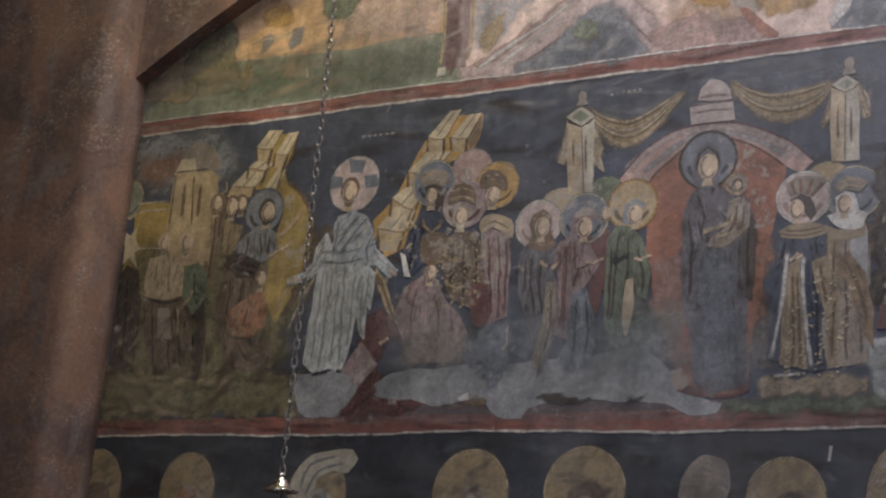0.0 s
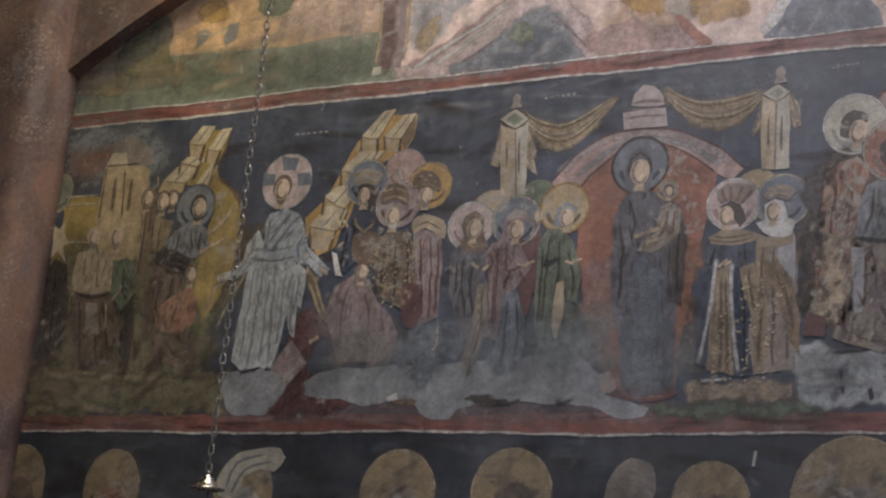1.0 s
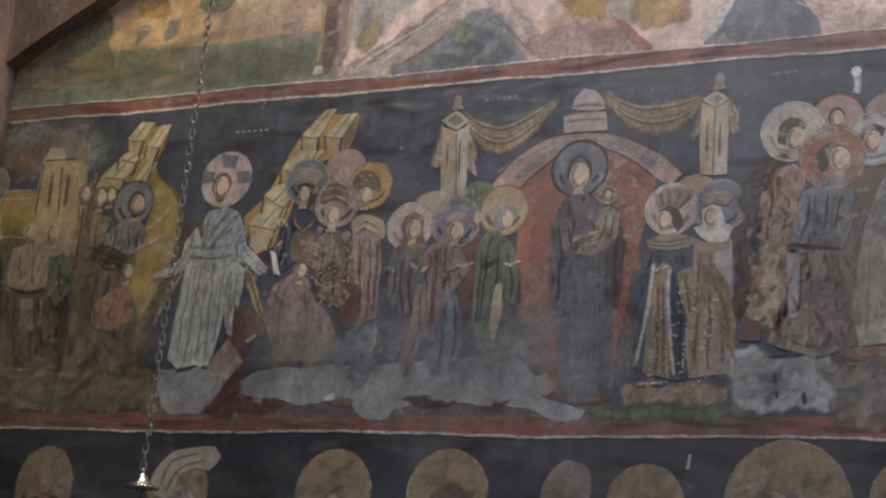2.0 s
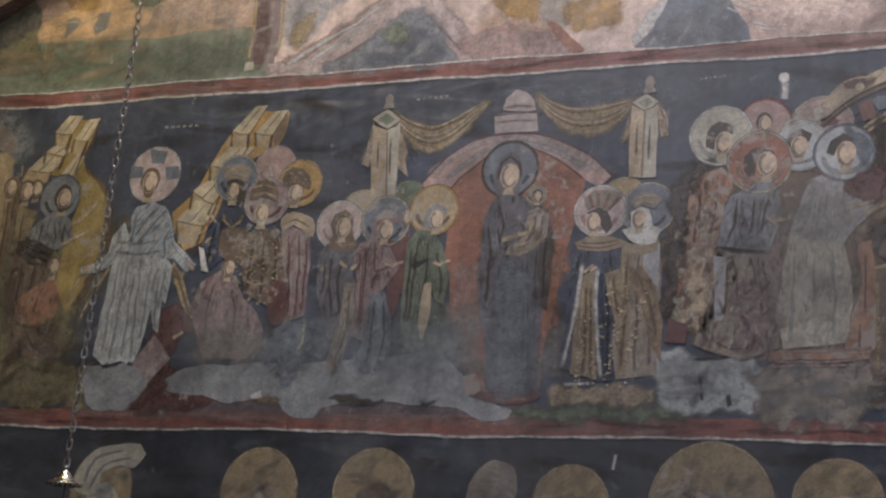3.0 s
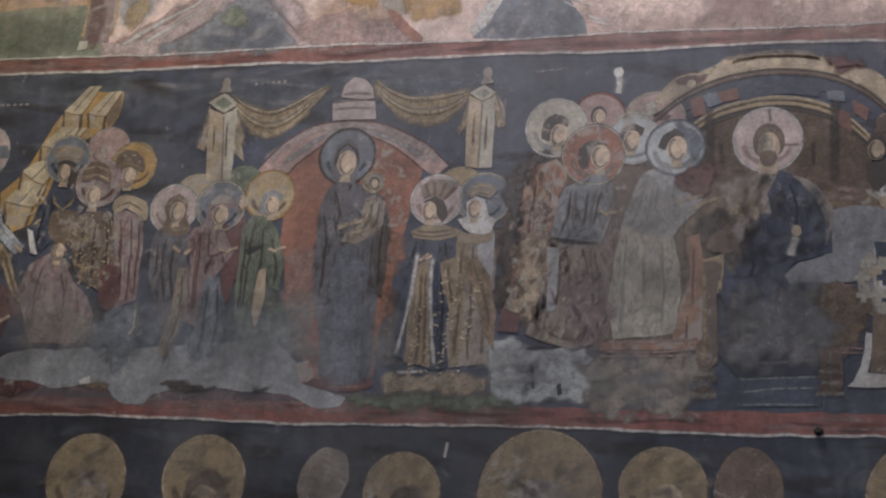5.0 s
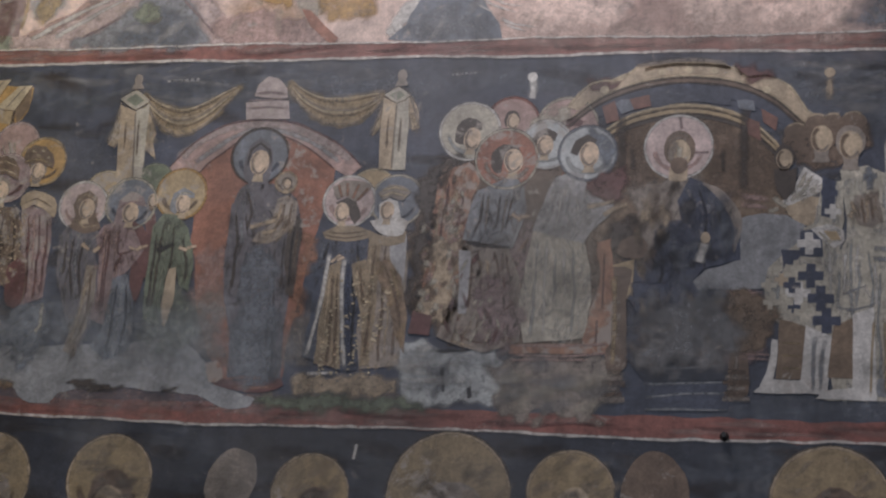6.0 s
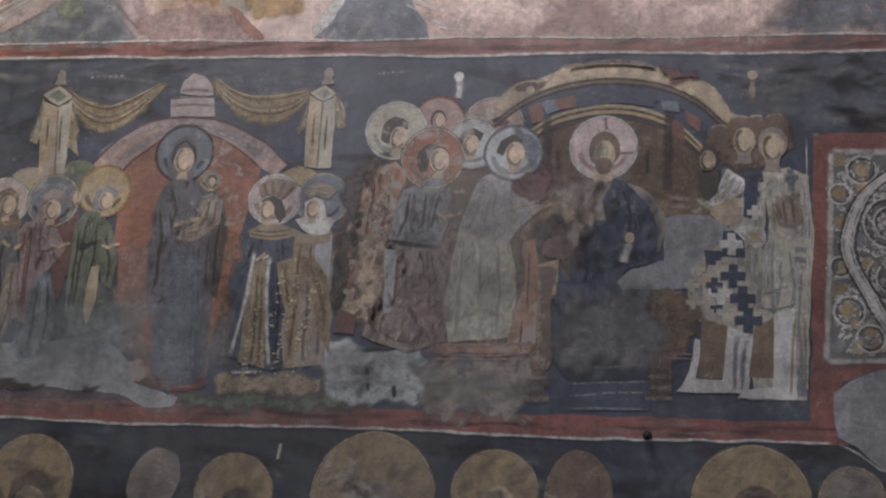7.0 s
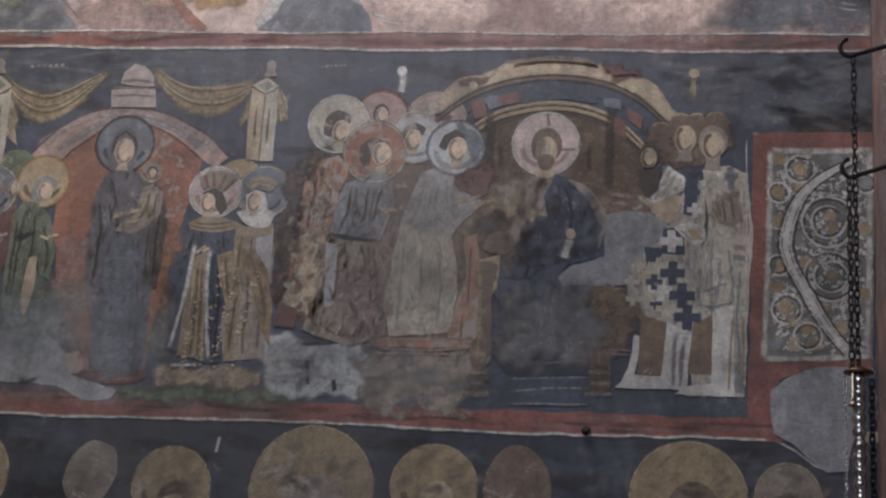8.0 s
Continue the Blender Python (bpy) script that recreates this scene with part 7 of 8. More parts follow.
for q in ((-0.905, 4.646, 0.021), (-0.137, 4.636, 0.018), (-0.630, 4.738, 0.018), (-0.507, 4.745, 0.018), (-0.384, 4.740, 0.018)):
    disc(throne, "boss", *q, "straw", 4.8)
strokes(throne, "rail", [[(-0.25, 4.10), (-0.12, 4.09)], [(-0.25, 4.06), (-0.12, 4.05)]], "rose", 4.6, 0.03, 0.03)
patch(throne, "seat_block", [(-0.84, 3.76), (-0.73, 3.79), (-0.73, 3.70), (-0.73, 3.60), (-0.81, 3.61)], "gold", 5.2, False)
wash(throne, "seat_shade", [(-0.85, 3.93), (-0.73, 3.98), (-0.71, 3.82), (-0.84, 3.80)], "umber", 5.0, 0.05, 1.0, 0.02)
patch(throne, "throne_leg", [(-0.86, 3.73), (-0.74, 3.74), (-0.76, 3.60), (-0.75, 3.28), (-0.84, 3.27), (-0.84, 3.54)], "brown", 5.3, True, 0.006)
strokes(throne, "leg_light", [[(-0.82, 3.71), (-0.81, 3.49), (-0.81, 3.29)]], "gold", 5.5, 0.03, 0.02)
patch(throne, "throne_leg", [(-0.30, 3.63), (-0.20, 3.63), (-0.21, 3.40), (-0.20, 3.17), (-0.30, 3.16), (-0.28, 3.40)], "brown", 5.0, True, 0.006)
strokes(throne, "leg_light", [[(-0.25, 3.60), (-0.25, 3.40), (-0.26, 3.19)]], "taupe", 5.3, 0.03, 0.02)
for k in range(6):
    x, z = -0.804, 3.249
    strokes(throne, "turned_ring", [[(x - 0.03 - 0.012 * (k % 3), z - 0.025 * k), (x + 0.03 + 0.012 * (k % 3), z - 0.025 * k)]], "taupe" if k % 2 else "brown", 5.8, 0.03, 0.03)
    x, z = -0.253, 3.268
    strokes(throne, "turned_ring", [[(x - 0.04 - 0.01 * (k % 3), z - 0.025 * k), (x + 0.04 + 0.01 * (k % 3), z - 0.025 * k)]], "taupe" if k % 2 else "brown", 5.8, 0.025, 0.025)
wash(throne, "bench_red", [(-0.32, 3.65), (-0.15, 3.66), (-0.13, 3.35), (-0.29, 3.33)], "mauve", 4.4, 0.05, 1.0, 0.02)
strokes(throne, "bench_line", [[(-0.30, 3.63), (-0.14, 3.64)], [(-0.26, 3.33), (-0.10, 3.33)], [(-0.26, 3.35), (-0.10, 3.35)]], "rose", 5.4, 0.014, 0.012)
steps = thing("painted_footstool", "blue-grey fresco footstool drawn as two steps", "fresco")
patch(steps, "stool_top", [(-0.75, 3.32), (-0.65, 3.28), (-0.29, 3.30), (-0.29, 3.23), (-0.66, 3.21)], "blue_low", 5.2, False)
patch(steps, "stool_front", [(-0.67, 3.21), (-0.29, 3.22), (-0.29, 3.09), (-0.65, 3.08)], "blue", 5.1, False)
strokes(steps, "stool_edge", [[(-0.67, 3.28), (-0.48, 3.28), (-0.29, 3.30)], [(-0.67, 3.20), (-0.48, 3.21), (-0.29, 3.22)], [(-0.66, 3.14), (-0.48, 3.16), (-0.29, 3.17)], [(-0.66, 3.08), (-0.48, 3.09), (-0.29, 3.09)], [(-0.75, 3.33), (-0.66, 3.28)]], "smoke", 5.6, 0.014, 0.012)

f = figure("seated fresco figure in dark blue mantle, pale rose halo")
h = halo(f, -0.541, 4.349, 0.159, "pink", 5.0, "white")
strokes(h, "halo_bar", [[(-0.48, 4.32), (-0.40, 4.32)], [(-0.54, 4.50), (-0.53, 4.44)]], "mauve", 5.5, 0.014, 0.014)
wash(f, "tunic", [(-0.76, 4.10), (-0.63, 4.19), (-0.44, 4.19), (-0.41, 4.05), (-0.54, 3.88), (-0.61, 3.66), (-0.68, 3.66), (-0.71, 3.88)], "taupe", 5.3, 0.05, 1.0, 0.02)
garment(f, [(-0.484, 4.198), (-0.416, 4.171), (-0.323, 4.097), (-0.273, 4.013), (-0.249, 3.939), (-0.245, 3.793), (-0.291, 3.786), (-0.413, 3.747), (-0.463, 3.691), (-0.421, 3.632), (-0.304, 3.635), (-0.288, 3.547), (-0.299, 3.399), (-0.332, 3.319), (-0.576, 3.305), (-0.689, 3.333), (-0.715, 3.494), (-0.720, 3.739), (-0.627, 3.824), (-0.640, 3.936), (-0.594, 3.979), (-0.520, 3.983), (-0.540, 4.078)], "navy", 5.8, [[(-0.442, 4.137), (-0.408, 3.969), (-0.429, 3.829)], [(-0.359, 4.054), (-0.326, 3.887)], [(-0.566, 3.937), (-0.585, 3.770), (-0.676, 3.495)], [(-0.419, 3.583), (-0.438, 3.395)], [(-0.603, 3.605), (-0.593, 3.390)]], [[(-0.400, 4.095), (-0.367, 3.914)], [(-0.539, 3.938), (-0.558, 3.771)]], "mantle")
scumble(f, [(-0.71, 3.66), (-0.32, 3.63), (-0.31, 3.32), (-0.71, 3.31)], ("navy", "smoke", "taupe", "black"), 16, 6.5, 0.08, 0.04, 60, 21)
scumble(f, [(-0.62, 3.96), (-0.28, 4.11), (-0.27, 3.83), (-0.61, 3.71)], ("navy", "slate", "black"), 12, 6.5, 0.09, 0.04, 70, 22)
scumble(f, [(-0.76, 4.13), (-0.55, 4.16), (-0.57, 3.94), (-0.71, 3.71)], ("brown", "sand", "umber"), 12, 6.4, 0.07, 0.03, 80, 23)
wash(f, "mantle_dark", [(-0.52, 4.09), (-0.47, 4.10), (-0.47, 4.02), (-0.52, 4.00)], "black", 6.2, 0.03, 1.0, 0.01)
wash(f, "mantle_dark", [(-0.62, 3.94), (-0.54, 3.95), (-0.49, 3.83), (-0.53, 3.73), (-0.62, 3.74)], "navy", 6.2, 0.03, 1.0, 0.02)
wash(f, "mantle_dark", [(-0.72, 3.66), (-0.58, 3.69), (-0.55, 3.55), (-0.68, 3.49)], "navy", 6.2, 0.03, 1.0, 0.025)
wash(f, "mantle_worn", [(-0.57, 3.55), (-0.34, 3.59), (-0.31, 3.35), (-0.59, 3.31)], "smoke", 6.1, 0.05, 1.0, 0.03)
patch(f, "throne_edge", [(-0.43, 4.17), (-0.32, 4.12), (-0.24, 3.99), (-0.27, 3.83), (-0.28, 3.83), (-0.28, 3.97), (-0.35, 4.09)], "taupe", 6.0, True)
wash(f, "smoky_wear", [(-0.708, 3.505), (-0.522, 3.553), (-0.300, 3.587), (-0.291, 3.320), (-0.666, 3.302)], "taupe", 7.03, 0.07, 0.5, 0.03)
scumble(f, [(-0.711, 3.657), (-0.306, 3.614), (-0.306, 3.325), (-0.667, 3.313)], ("brown", "smoke", "sand"), 12, 7.2, 0.05, 0.02, 40, 81, 0.5, 40)
wash(f, "worn_bench", [(-0.291, 3.636), (-0.121, 3.630), (-0.109, 3.405), (-0.278, 3.389)], "wood", 6.07, 0.04, 0.85, 0.02)
strokes(f, "scroll", [[(-0.43, 3.78), (-0.41, 3.87)]], "white", 6.8, 0.05, 0.045)
disc(f, "hand", -0.406, 3.899, 0.028, "sand", 6.7, 0.8)
disc(f, "brown_patch", -0.734, 3.849, 0.067, "brown", 5.9, 1.0, 0.03)
head(f, -0.537, 4.320, 0.092, 5.8, "brown", 0, "sand", "brown")

# group with the checked vestments
f = figure("crowd of brown bearded fresco heads seen behind one another", "bishops")
for q in ((0.001, 4.418, 0.046), (0.093, 4.465, 0.046), (0.164, 4.472, 0.040), (0.259, 4.473, 0.046)):
    disc(f, "hair", *q, "brown", 4.87, 1.2, 0.01)
    strokes(f, "hair_light", [arc(*q, 40, 150, 1.1, 6)], "sand", 5.07, 0.016, 0.01)
wash(f, "brown_mass", [(-0.077, 4.371), (0.001, 4.441), (0.079, 4.482), (0.290, 4.485), (0.333, 4.377), (0.188, 4.261), (0.005, 4.258)], "brown", 4.73, 0.03, 0.9, 0.01)
f = figure("dark-bearded fresco figure in white with raised sleeve", "bishops")
garment(f, [(0.036, 4.247), (0.153, 4.165), (0.081, 4.107), (-0.038, 4.055), (-0.075, 4.071), (-0.009, 4.145)], "white", 4.6, [[(0.074, 4.208), (0.034, 4.129), (-0.028, 4.077)], [(0.047, 4.219), (0.012, 4.145)]], [[(0.101, 4.181), (0.034, 4.107)]], "sleeve")
patch(f, "lower_sleeve", [(-0.048, 4.043), (0.071, 4.102), (0.133, 4.092), (0.109, 3.974), (0.037, 3.962)], "sand", 4.4)
strokes(f, "cuff", [[(-0.102, 4.098), (-0.064, 4.065), (-0.043, 4.049)], [(-0.121, 4.025), (-0.080, 4.043)]], "stone", 4.8, 0.03, 0.022)
bust(f, -0.054, 4.286, 0.063, 5, "umber", 0.0, "umber", True, "sand")
patch(f, "long_beard", [(-0.095, 4.239), (-0.047, 4.218), (-0.000, 4.247), (-0.008, 4.128), (-0.054, 4.082), (-0.087, 4.127)], "umber", 6.5)
f = figure("bearded fresco figure in a long pale vestment with a dark cross", "bishops")
garment(f, [(0.199, 4.228), (0.319, 4.252), (0.407, 4.214), (0.429, 3.905), (0.417, 3.688), (0.406, 3.369), (0.398, 3.156), (0.134, 3.147), (0.168, 3.205), (0.141, 3.308), (0.173, 3.520), (0.194, 3.844), (0.229, 3.900), (0.216, 4.093)], "stone", 4.4, [[(0.250, 3.901), (0.242, 3.683), (0.254, 3.523)], [(0.322, 3.848), (0.339, 3.632), (0.325, 3.525)], [(0.392, 4.125), (0.404, 3.904)], [(0.287, 3.792), (0.269, 3.576)], [(0.369, 3.740), (0.365, 3.526), (0.378, 3.187)], [(0.195, 3.763), (0.188, 3.574)]], [[(0.276, 3.874), (0.263, 3.683)], [(0.348, 3.794), (0.355, 3.579)], [(0.220, 3.845), (0.212, 3.628)]])
patch(f, "white_panel", [(0.249, 3.544), (0.345, 3.579), (0.353, 3.155), (0.094, 3.153), (0.133, 3.193), (0.246, 3.208)], "white", 5.2, False, 0.006)
strokes(f, "panel_edge", [[(0.345, 3.525), (0.332, 3.341), (0.328, 3.172)], [(0.391, 3.527), (0.393, 3.187)]], "gold", 5.6, 0.014, 0.012)
patch(f, "ochre_panel", [(0.164, 3.488), (0.249, 3.528), (0.247, 3.249), (0.142, 3.251)], "wood", 5.3, False, 0.006)
strokes(f, "fold", [[(0.178, 3.574), (0.249, 3.563), (0.350, 3.595)], [(0.197, 3.628), (0.273, 3.662), (0.324, 3.685)]], "smoke", 5.4, 0.014, 0.01)
garment(f, [(0.263, 4.105), (0.371, 4.124), (0.380, 3.986), (0.337, 3.952), (0.275, 3.962), (0.248, 4.022)], "taupe", 5.8, [[(0.294, 4.095), (0.300, 3.973)], [(0.335, 4.101), (0.342, 3.980)]], [[(0.315, 4.095), (0.321, 3.974)]], "book")
strokes(f, "stole_cross", [[(0.324, 4.247), (0.330, 4.135)], [(0.298, 4.196), (0.361, 4.202)]], "slate", 6.0, 0.034, 0.034)
strokes(f, "stole_bar", [[(0.348, 3.854), (0.404, 3.850)], [(0.343, 3.805), (0.409, 3.801)]], "smoke", 6.0, 0.026, 0.024)
strokes(f, "book_hand", [[(0.233, 3.999), (0.259, 4.033), (0.248, 4.077)]], "sand", 6.2, 0.024, 0.02)
patch(f, "dark_hem", [(0.357, 3.253), (0.397, 3.255), (0.393, 3.172), (0.358, 3.176)], "smoke", 5.4)
bust(f, 0.244, 4.353, 0.091, 5.6, "taupe", 0.0, "taupe", True, "sand")
f = figure("bearded fresco figure in white vestments marked with dark blue crosses", "bishops")
garment(f, [(0.111, 4.170), (0.215, 4.177), (0.208, 3.955), (0.198, 3.899), (0.185, 3.735), (0.173, 3.520), (0.164, 3.435), (0.073, 3.459), (-0.030, 3.482), (-0.123, 3.533), (-0.142, 3.672), (-0.120, 3.782), (-0.038, 3.839), (0.022, 3.937), (0.089, 3.974), (0.102, 4.091)], "stone", 5.0, [[(0.179, 4.149), (0.167, 3.954)], [(-0.062, 3.756), (-0.083, 3.566)]], [[(0.148, 3.843), (0.161, 3.627)]])
patch(f, "brown_panel", [(-0.066, 3.518), (0.047, 3.485), (0.047, 3.242), (-0.080, 3.243)], "wood", 5.2, False, 0.006)
patch(f, "white_panel", [(0.047, 3.490), (0.164, 3.440), (0.143, 3.173), (0.023, 3.179), (0.035, 3.305)], "white", 5.3, False, 0.006)
strokes(f, "panel_shade", [[(0.088, 3.438), (0.081, 3.306), (0.083, 3.186)], [(0.129, 3.423), (0.116, 3.307), (0.113, 3.182)]], "smoke", 5.6, 0.022, 0.02)
patch(f, "white_hem", [(-0.125, 3.241), (0.042, 3.237), (0.043, 3.175), (-0.179, 3.177), (-0.135, 3.215)], "white", 5.25, False, 0.006)
patch(f, "side_hem", [(-0.100, 3.422), (-0.074, 3.417), (-0.085, 3.274), (-0.109, 3.195), (-0.159, 3.178), (-0.121, 3.273)], "white", 5.4)
strokes(f, "brocade", [[(-0.053, 3.407), (0.023, 3.404)], [(-0.052, 3.349), (0.024, 3.346)], [(-0.050, 3.291), (0.021, 3.288)]], "old_gold", 5.5, 0.010, 0.010)
for q in ([(0.022, 3.934), (0.115, 3.947), (0.123, 3.810), (0.014, 3.813)], [(-0.064, 3.844), (0.014, 3.840), (0.020, 3.769), (-0.052, 3.762)], [(0.116, 4.204), (0.179, 4.177), (0.171, 3.998), (0.114, 4.008)]):
    patch(f, "navy_square", q, "navy", 5.9, False, 0.005)
for x, z, r, color in ((0.059, 3.874, 0.052, "white"), (0.068, 3.721, 0.057, "navy"), (0.113, 3.615, 0.059, "navy"), (0.138, 3.514, 0.059, "navy"), (0.013, 3.639, 0.054, "white"), (-0.000, 3.758, 0.046, "stone"), (-0.014, 3.676, 0.038, "navy"), (0.040, 3.548, 0.046, "stone"), (0.165, 4.031, 0.036, "white"), (0.149, 4.120, 0.039, "navy"), (-0.117, 3.673, 0.033, "stone"), (-0.109, 3.592, 0.032, "stone"), (-0.061, 3.702, 0.030, "sand"), (-0.048, 3.594, 0.038, "stone"), (-0.088, 3.755, 0.030, "stone"), (-0.022, 3.806, 0.033, "navy"), (-0.006, 3.574, 0.030, "navy")):
    k, c = r, r * 0.36
    plus = [(-k, -c), (-c, -c), (-c, -k), (c, -k), (c, -c), (k, -c), (k, c), (c, c), (c, k), (-c, k), (-c, c), (-k, c)]
    patch(f, "painted_cross", [(x + u, z + v) for u, v in plus], color, 6.2 + 0.02 * (color == "white"), False, 0.004)
garment(f, [(0.069, 3.940), (0.146, 3.970), (0.213, 3.938), (0.219, 3.889), (0.168, 3.855), (0.126, 3.887)], "white", 6.6, [[(0.105, 3.930), (0.163, 3.882)]], [], "cuff")
patch(f, "cuff_lining", [(0.126, 3.936), (0.182, 3.932), (0.204, 3.894), (0.162, 3.893)], "gold", 7.2)
bust(f, 0.113, 4.385, 0.086, 5.8, "brown", 0.0, "taupe", True, "sand")

# ---- ornament panel ----
panel = thing("ornament_panel", "fresco panel of white vine scrolls in a red frame", "fresco")
patch(panel, "red_frame", [(0.43, 4.42), (0.98, 4.43), (0.96, 3.28), (0.70, 3.30), (0.56, 3.24), (0.51, 3.17), (0.52, 3.03), (0.41, 3.03), (0.42, 3.42)], "red", 2.6, False, 0.008)
patch(panel, "grey_ground", [(0.51, 4.33), (0.98, 4.34), (0.96, 3.36), (0.48, 3.33)], "panel", 5, False, 0.005)
strokes(panel, "white_frame", [[(0.51, 4.33), (0.75, 4.33), (0.98, 4.34)], [(0.48, 3.33), (0.72, 3.34), (0.96, 3.36)], [(0.51, 4.33), (0.50, 3.82), (0.48, 3.33)], [(0.96, 4.34), (0.95, 3.84), (0.93, 3.36)]], "line", 6, 0.03, 0.03)
STEM = [(0.890, 4.290), (0.808, 4.244), (0.731, 4.192), (0.649, 4.108), (0.597, 3.985), (0.577, 3.865), (0.612, 3.752), (0.677, 3.631), (0.755, 3.491), (0.872, 3.348)]
for dx, w in ((-0.022, 0.007), (0.0, 0.028), (0.022, 0.007)):
    strokes(panel, "vine_stem", [[(x + dx, z) for x, z in STEM]], "white", 6.8, w, w, 0.003, "", False)
strokes(panel, "stem_shadow", [[(x - 0.035, z) for x, z in STEM], [(x + 0.035, z) for x, z in STEM]], "umber", 6.75, 0.010, 0.010)


def scroll(x, z, r, start, flip, rings):
    """A ring of the vine: thin white lines with small scalloped leaves outside."""
    for k in range(rings):
        f = 1.0 - 0.36 * k
        b = bmesh.new()
        ribbon(b, arc(x, z, r * f, start, start + flip * (345 - 50 * k), 1.0, 22), 0.013 - 0.003 * k, 0.008, 6.6, 0.003, False)
        part("vine_scroll", b, PAINT["white"], panel)
        strokes(panel, "scroll_line", [arc(x, z, r * f - 0.013, start, start + flip * 330, 1.0, 20)], "umber", 6.55, 0.007, 0.007, 0.003)
    b = bmesh.new()
    n = max(5, int(r * 130))
    for i in range(n):
        a = radians(start) + flip * math.tau * i / n
        px, pz = x + r * 1.08 * math.cos(a), z + r * 1.08 * math.sin(a)
        ribbon(b, [(px, pz), (px + 0.014 * math.cos(a + 0.5), pz + 0.014 * math.sin(a + 0.5)), (px + 0.02 * math.cos(a + 1.4 * flip), pz + 0.02 * math.sin(a + 1.4 * flip))], 0.013, 0.006, 6.5, 0.003, False)
    part("vine_leaf", b, PAINT["stone"], panel)["kind"] = "stuff"


for k, q in enumerate(((0.770, 3.984, 0.121), (0.777, 3.724, 0.118), (0.584, 3.564, 0.069), (0.644, 4.241, 0.067), (0.675, 3.441, 0.063), (0.546, 4.122, 0.050), (0.939, 4.177, 0.050), (0.546, 3.772, 0.049))):
    scroll(*q, (k * 137) % 360, 1 if k % 2 else -1, 2 if k < 2 else 1)
for k, q in enumerate(((0.647, 4.241, 0.031), (0.552, 4.287, 0.031), (0.809, 4.286, 0.028), (0.649, 4.157, 0.031), (0.539, 4.128, 0.033), (0.780, 4.008, 0.025), (0.787, 3.954, 0.025), (0.640, 3.904, 0.033), (0.672, 3.789, 0.030), (0.551, 3.990, 0.030), (0.564, 3.772, 0.030), (0.777, 3.730, 0.024), (0.631, 3.600, 0.024), (0.576, 3.572, 0.032), (0.676, 3.483, 0.034), (0.824, 3.487, 0.029), (0.705, 3.400, 0.029), (0.526, 3.399, 0.029), (0.614, 3.507, 0.024), (0.539, 3.664, 0.029), (0.626, 3.397, 0.029), (0.751, 3.577, 0.024), (0.944, 4.177, 0.030), (0.931, 3.957, 0.030), (0.926, 3.648, 0.027))):
    disc(panel, "bud", *q, ("gold", "old_gold", "smoke")[k % 5 % 3], 6.3, 1.0, 0.008)
    strokes(panel, "bud_rim", [arc(q[0], q[1], q[2] * 1.25, 20 * k, 20 * k + 250, 1.0, 10)], "stone", 6.45, 0.009, 0.006, 0.004)
rnd = random.Random(12)
b = bmesh.new()
for k in range(420):
    x, z = rnd.uniform(0.53, 0.95), rnd.uniform(3.37, 4.30)
    a = rnd.uniform(0, math.tau)
    ribbon(b, [(x, z), (x + 0.016 * math.cos(a), z + 0.016 * math.sin(a)), (x + 0.024 * math.cos(a + 1.0), z + 0.024 * math.sin(a + 1.0))], 0.019, 0.007, 5.9, 0.003, False)
part("vine_leaf", b, PAINT["white"], panel)["kind"] = "stuff"
wash(panel, "dark_smear", [(0.61, 4.49), (0.76, 4.51), (0.98, 4.51), (0.98, 4.44), (0.62, 4.43)], "umber", 1.6, 0.05, 1.0, 0.02)
strokes(panel, "corner_line", [[(0.40, 4.38), (0.40, 3.82), (0.40, 3.19)]], "line", 6.6, 0.008, 0.008)

# ---- rods and inscriptions ----
marks = thing("painted_inscription", "faint rubbed white bars of an illegible inscription", "inscription")
for q, n in (([(-1.67, 4.74), (-1.51, 4.75)], 7), ([(-3.17, 4.73), (-2.98, 4.74)], 6), ([(-4.69, 4.66), (-4.46, 4.66)], 6)):
    (xa, za), (xb, zb) = q
    strokes(marks, "bar", [[(xa + (xb - xa) * (i + 0.1) / n, za + (zb - za) * i / n), (xa + (xb - xa) * (i + 0.7) / n, za + (zb - za) * (i + 0.6) / n)] for i in range(n)], "grey", 2, 0.02, 0.016)
for lab, q in (("short white painted rod with a round knob", [(-1.26, 4.61), (-1.25, 4.65), (-1.26, 4.72)]), ("short faded painted rod beside the throne arch", [(0.15, 4.58), (0.15, 4.63), (0.15, 4.72)])):
    rod = thing("painted_rod", lab, "fresco", group="painted rods")
    strokes(rod, "shaft", [q], "white" if "white" in lab else "sand", 3, 0.034, 0.034)
    disc(rod, "knob", q[2][0], q[2][1], 0.025, "white" if "white" in lab else "sand", 3.4)
tick = thing("painted_tick", "small white scratch in the dark lower field", "scratch")
strokes(tick, "scratch", [[(-1.99, 2.81), (-1.98, 2.88)]], "white", 3, 0.016, 0.02)

# ---- saints of the lower register: only their haloes and head tops show ----
SAINT = "row of saints"


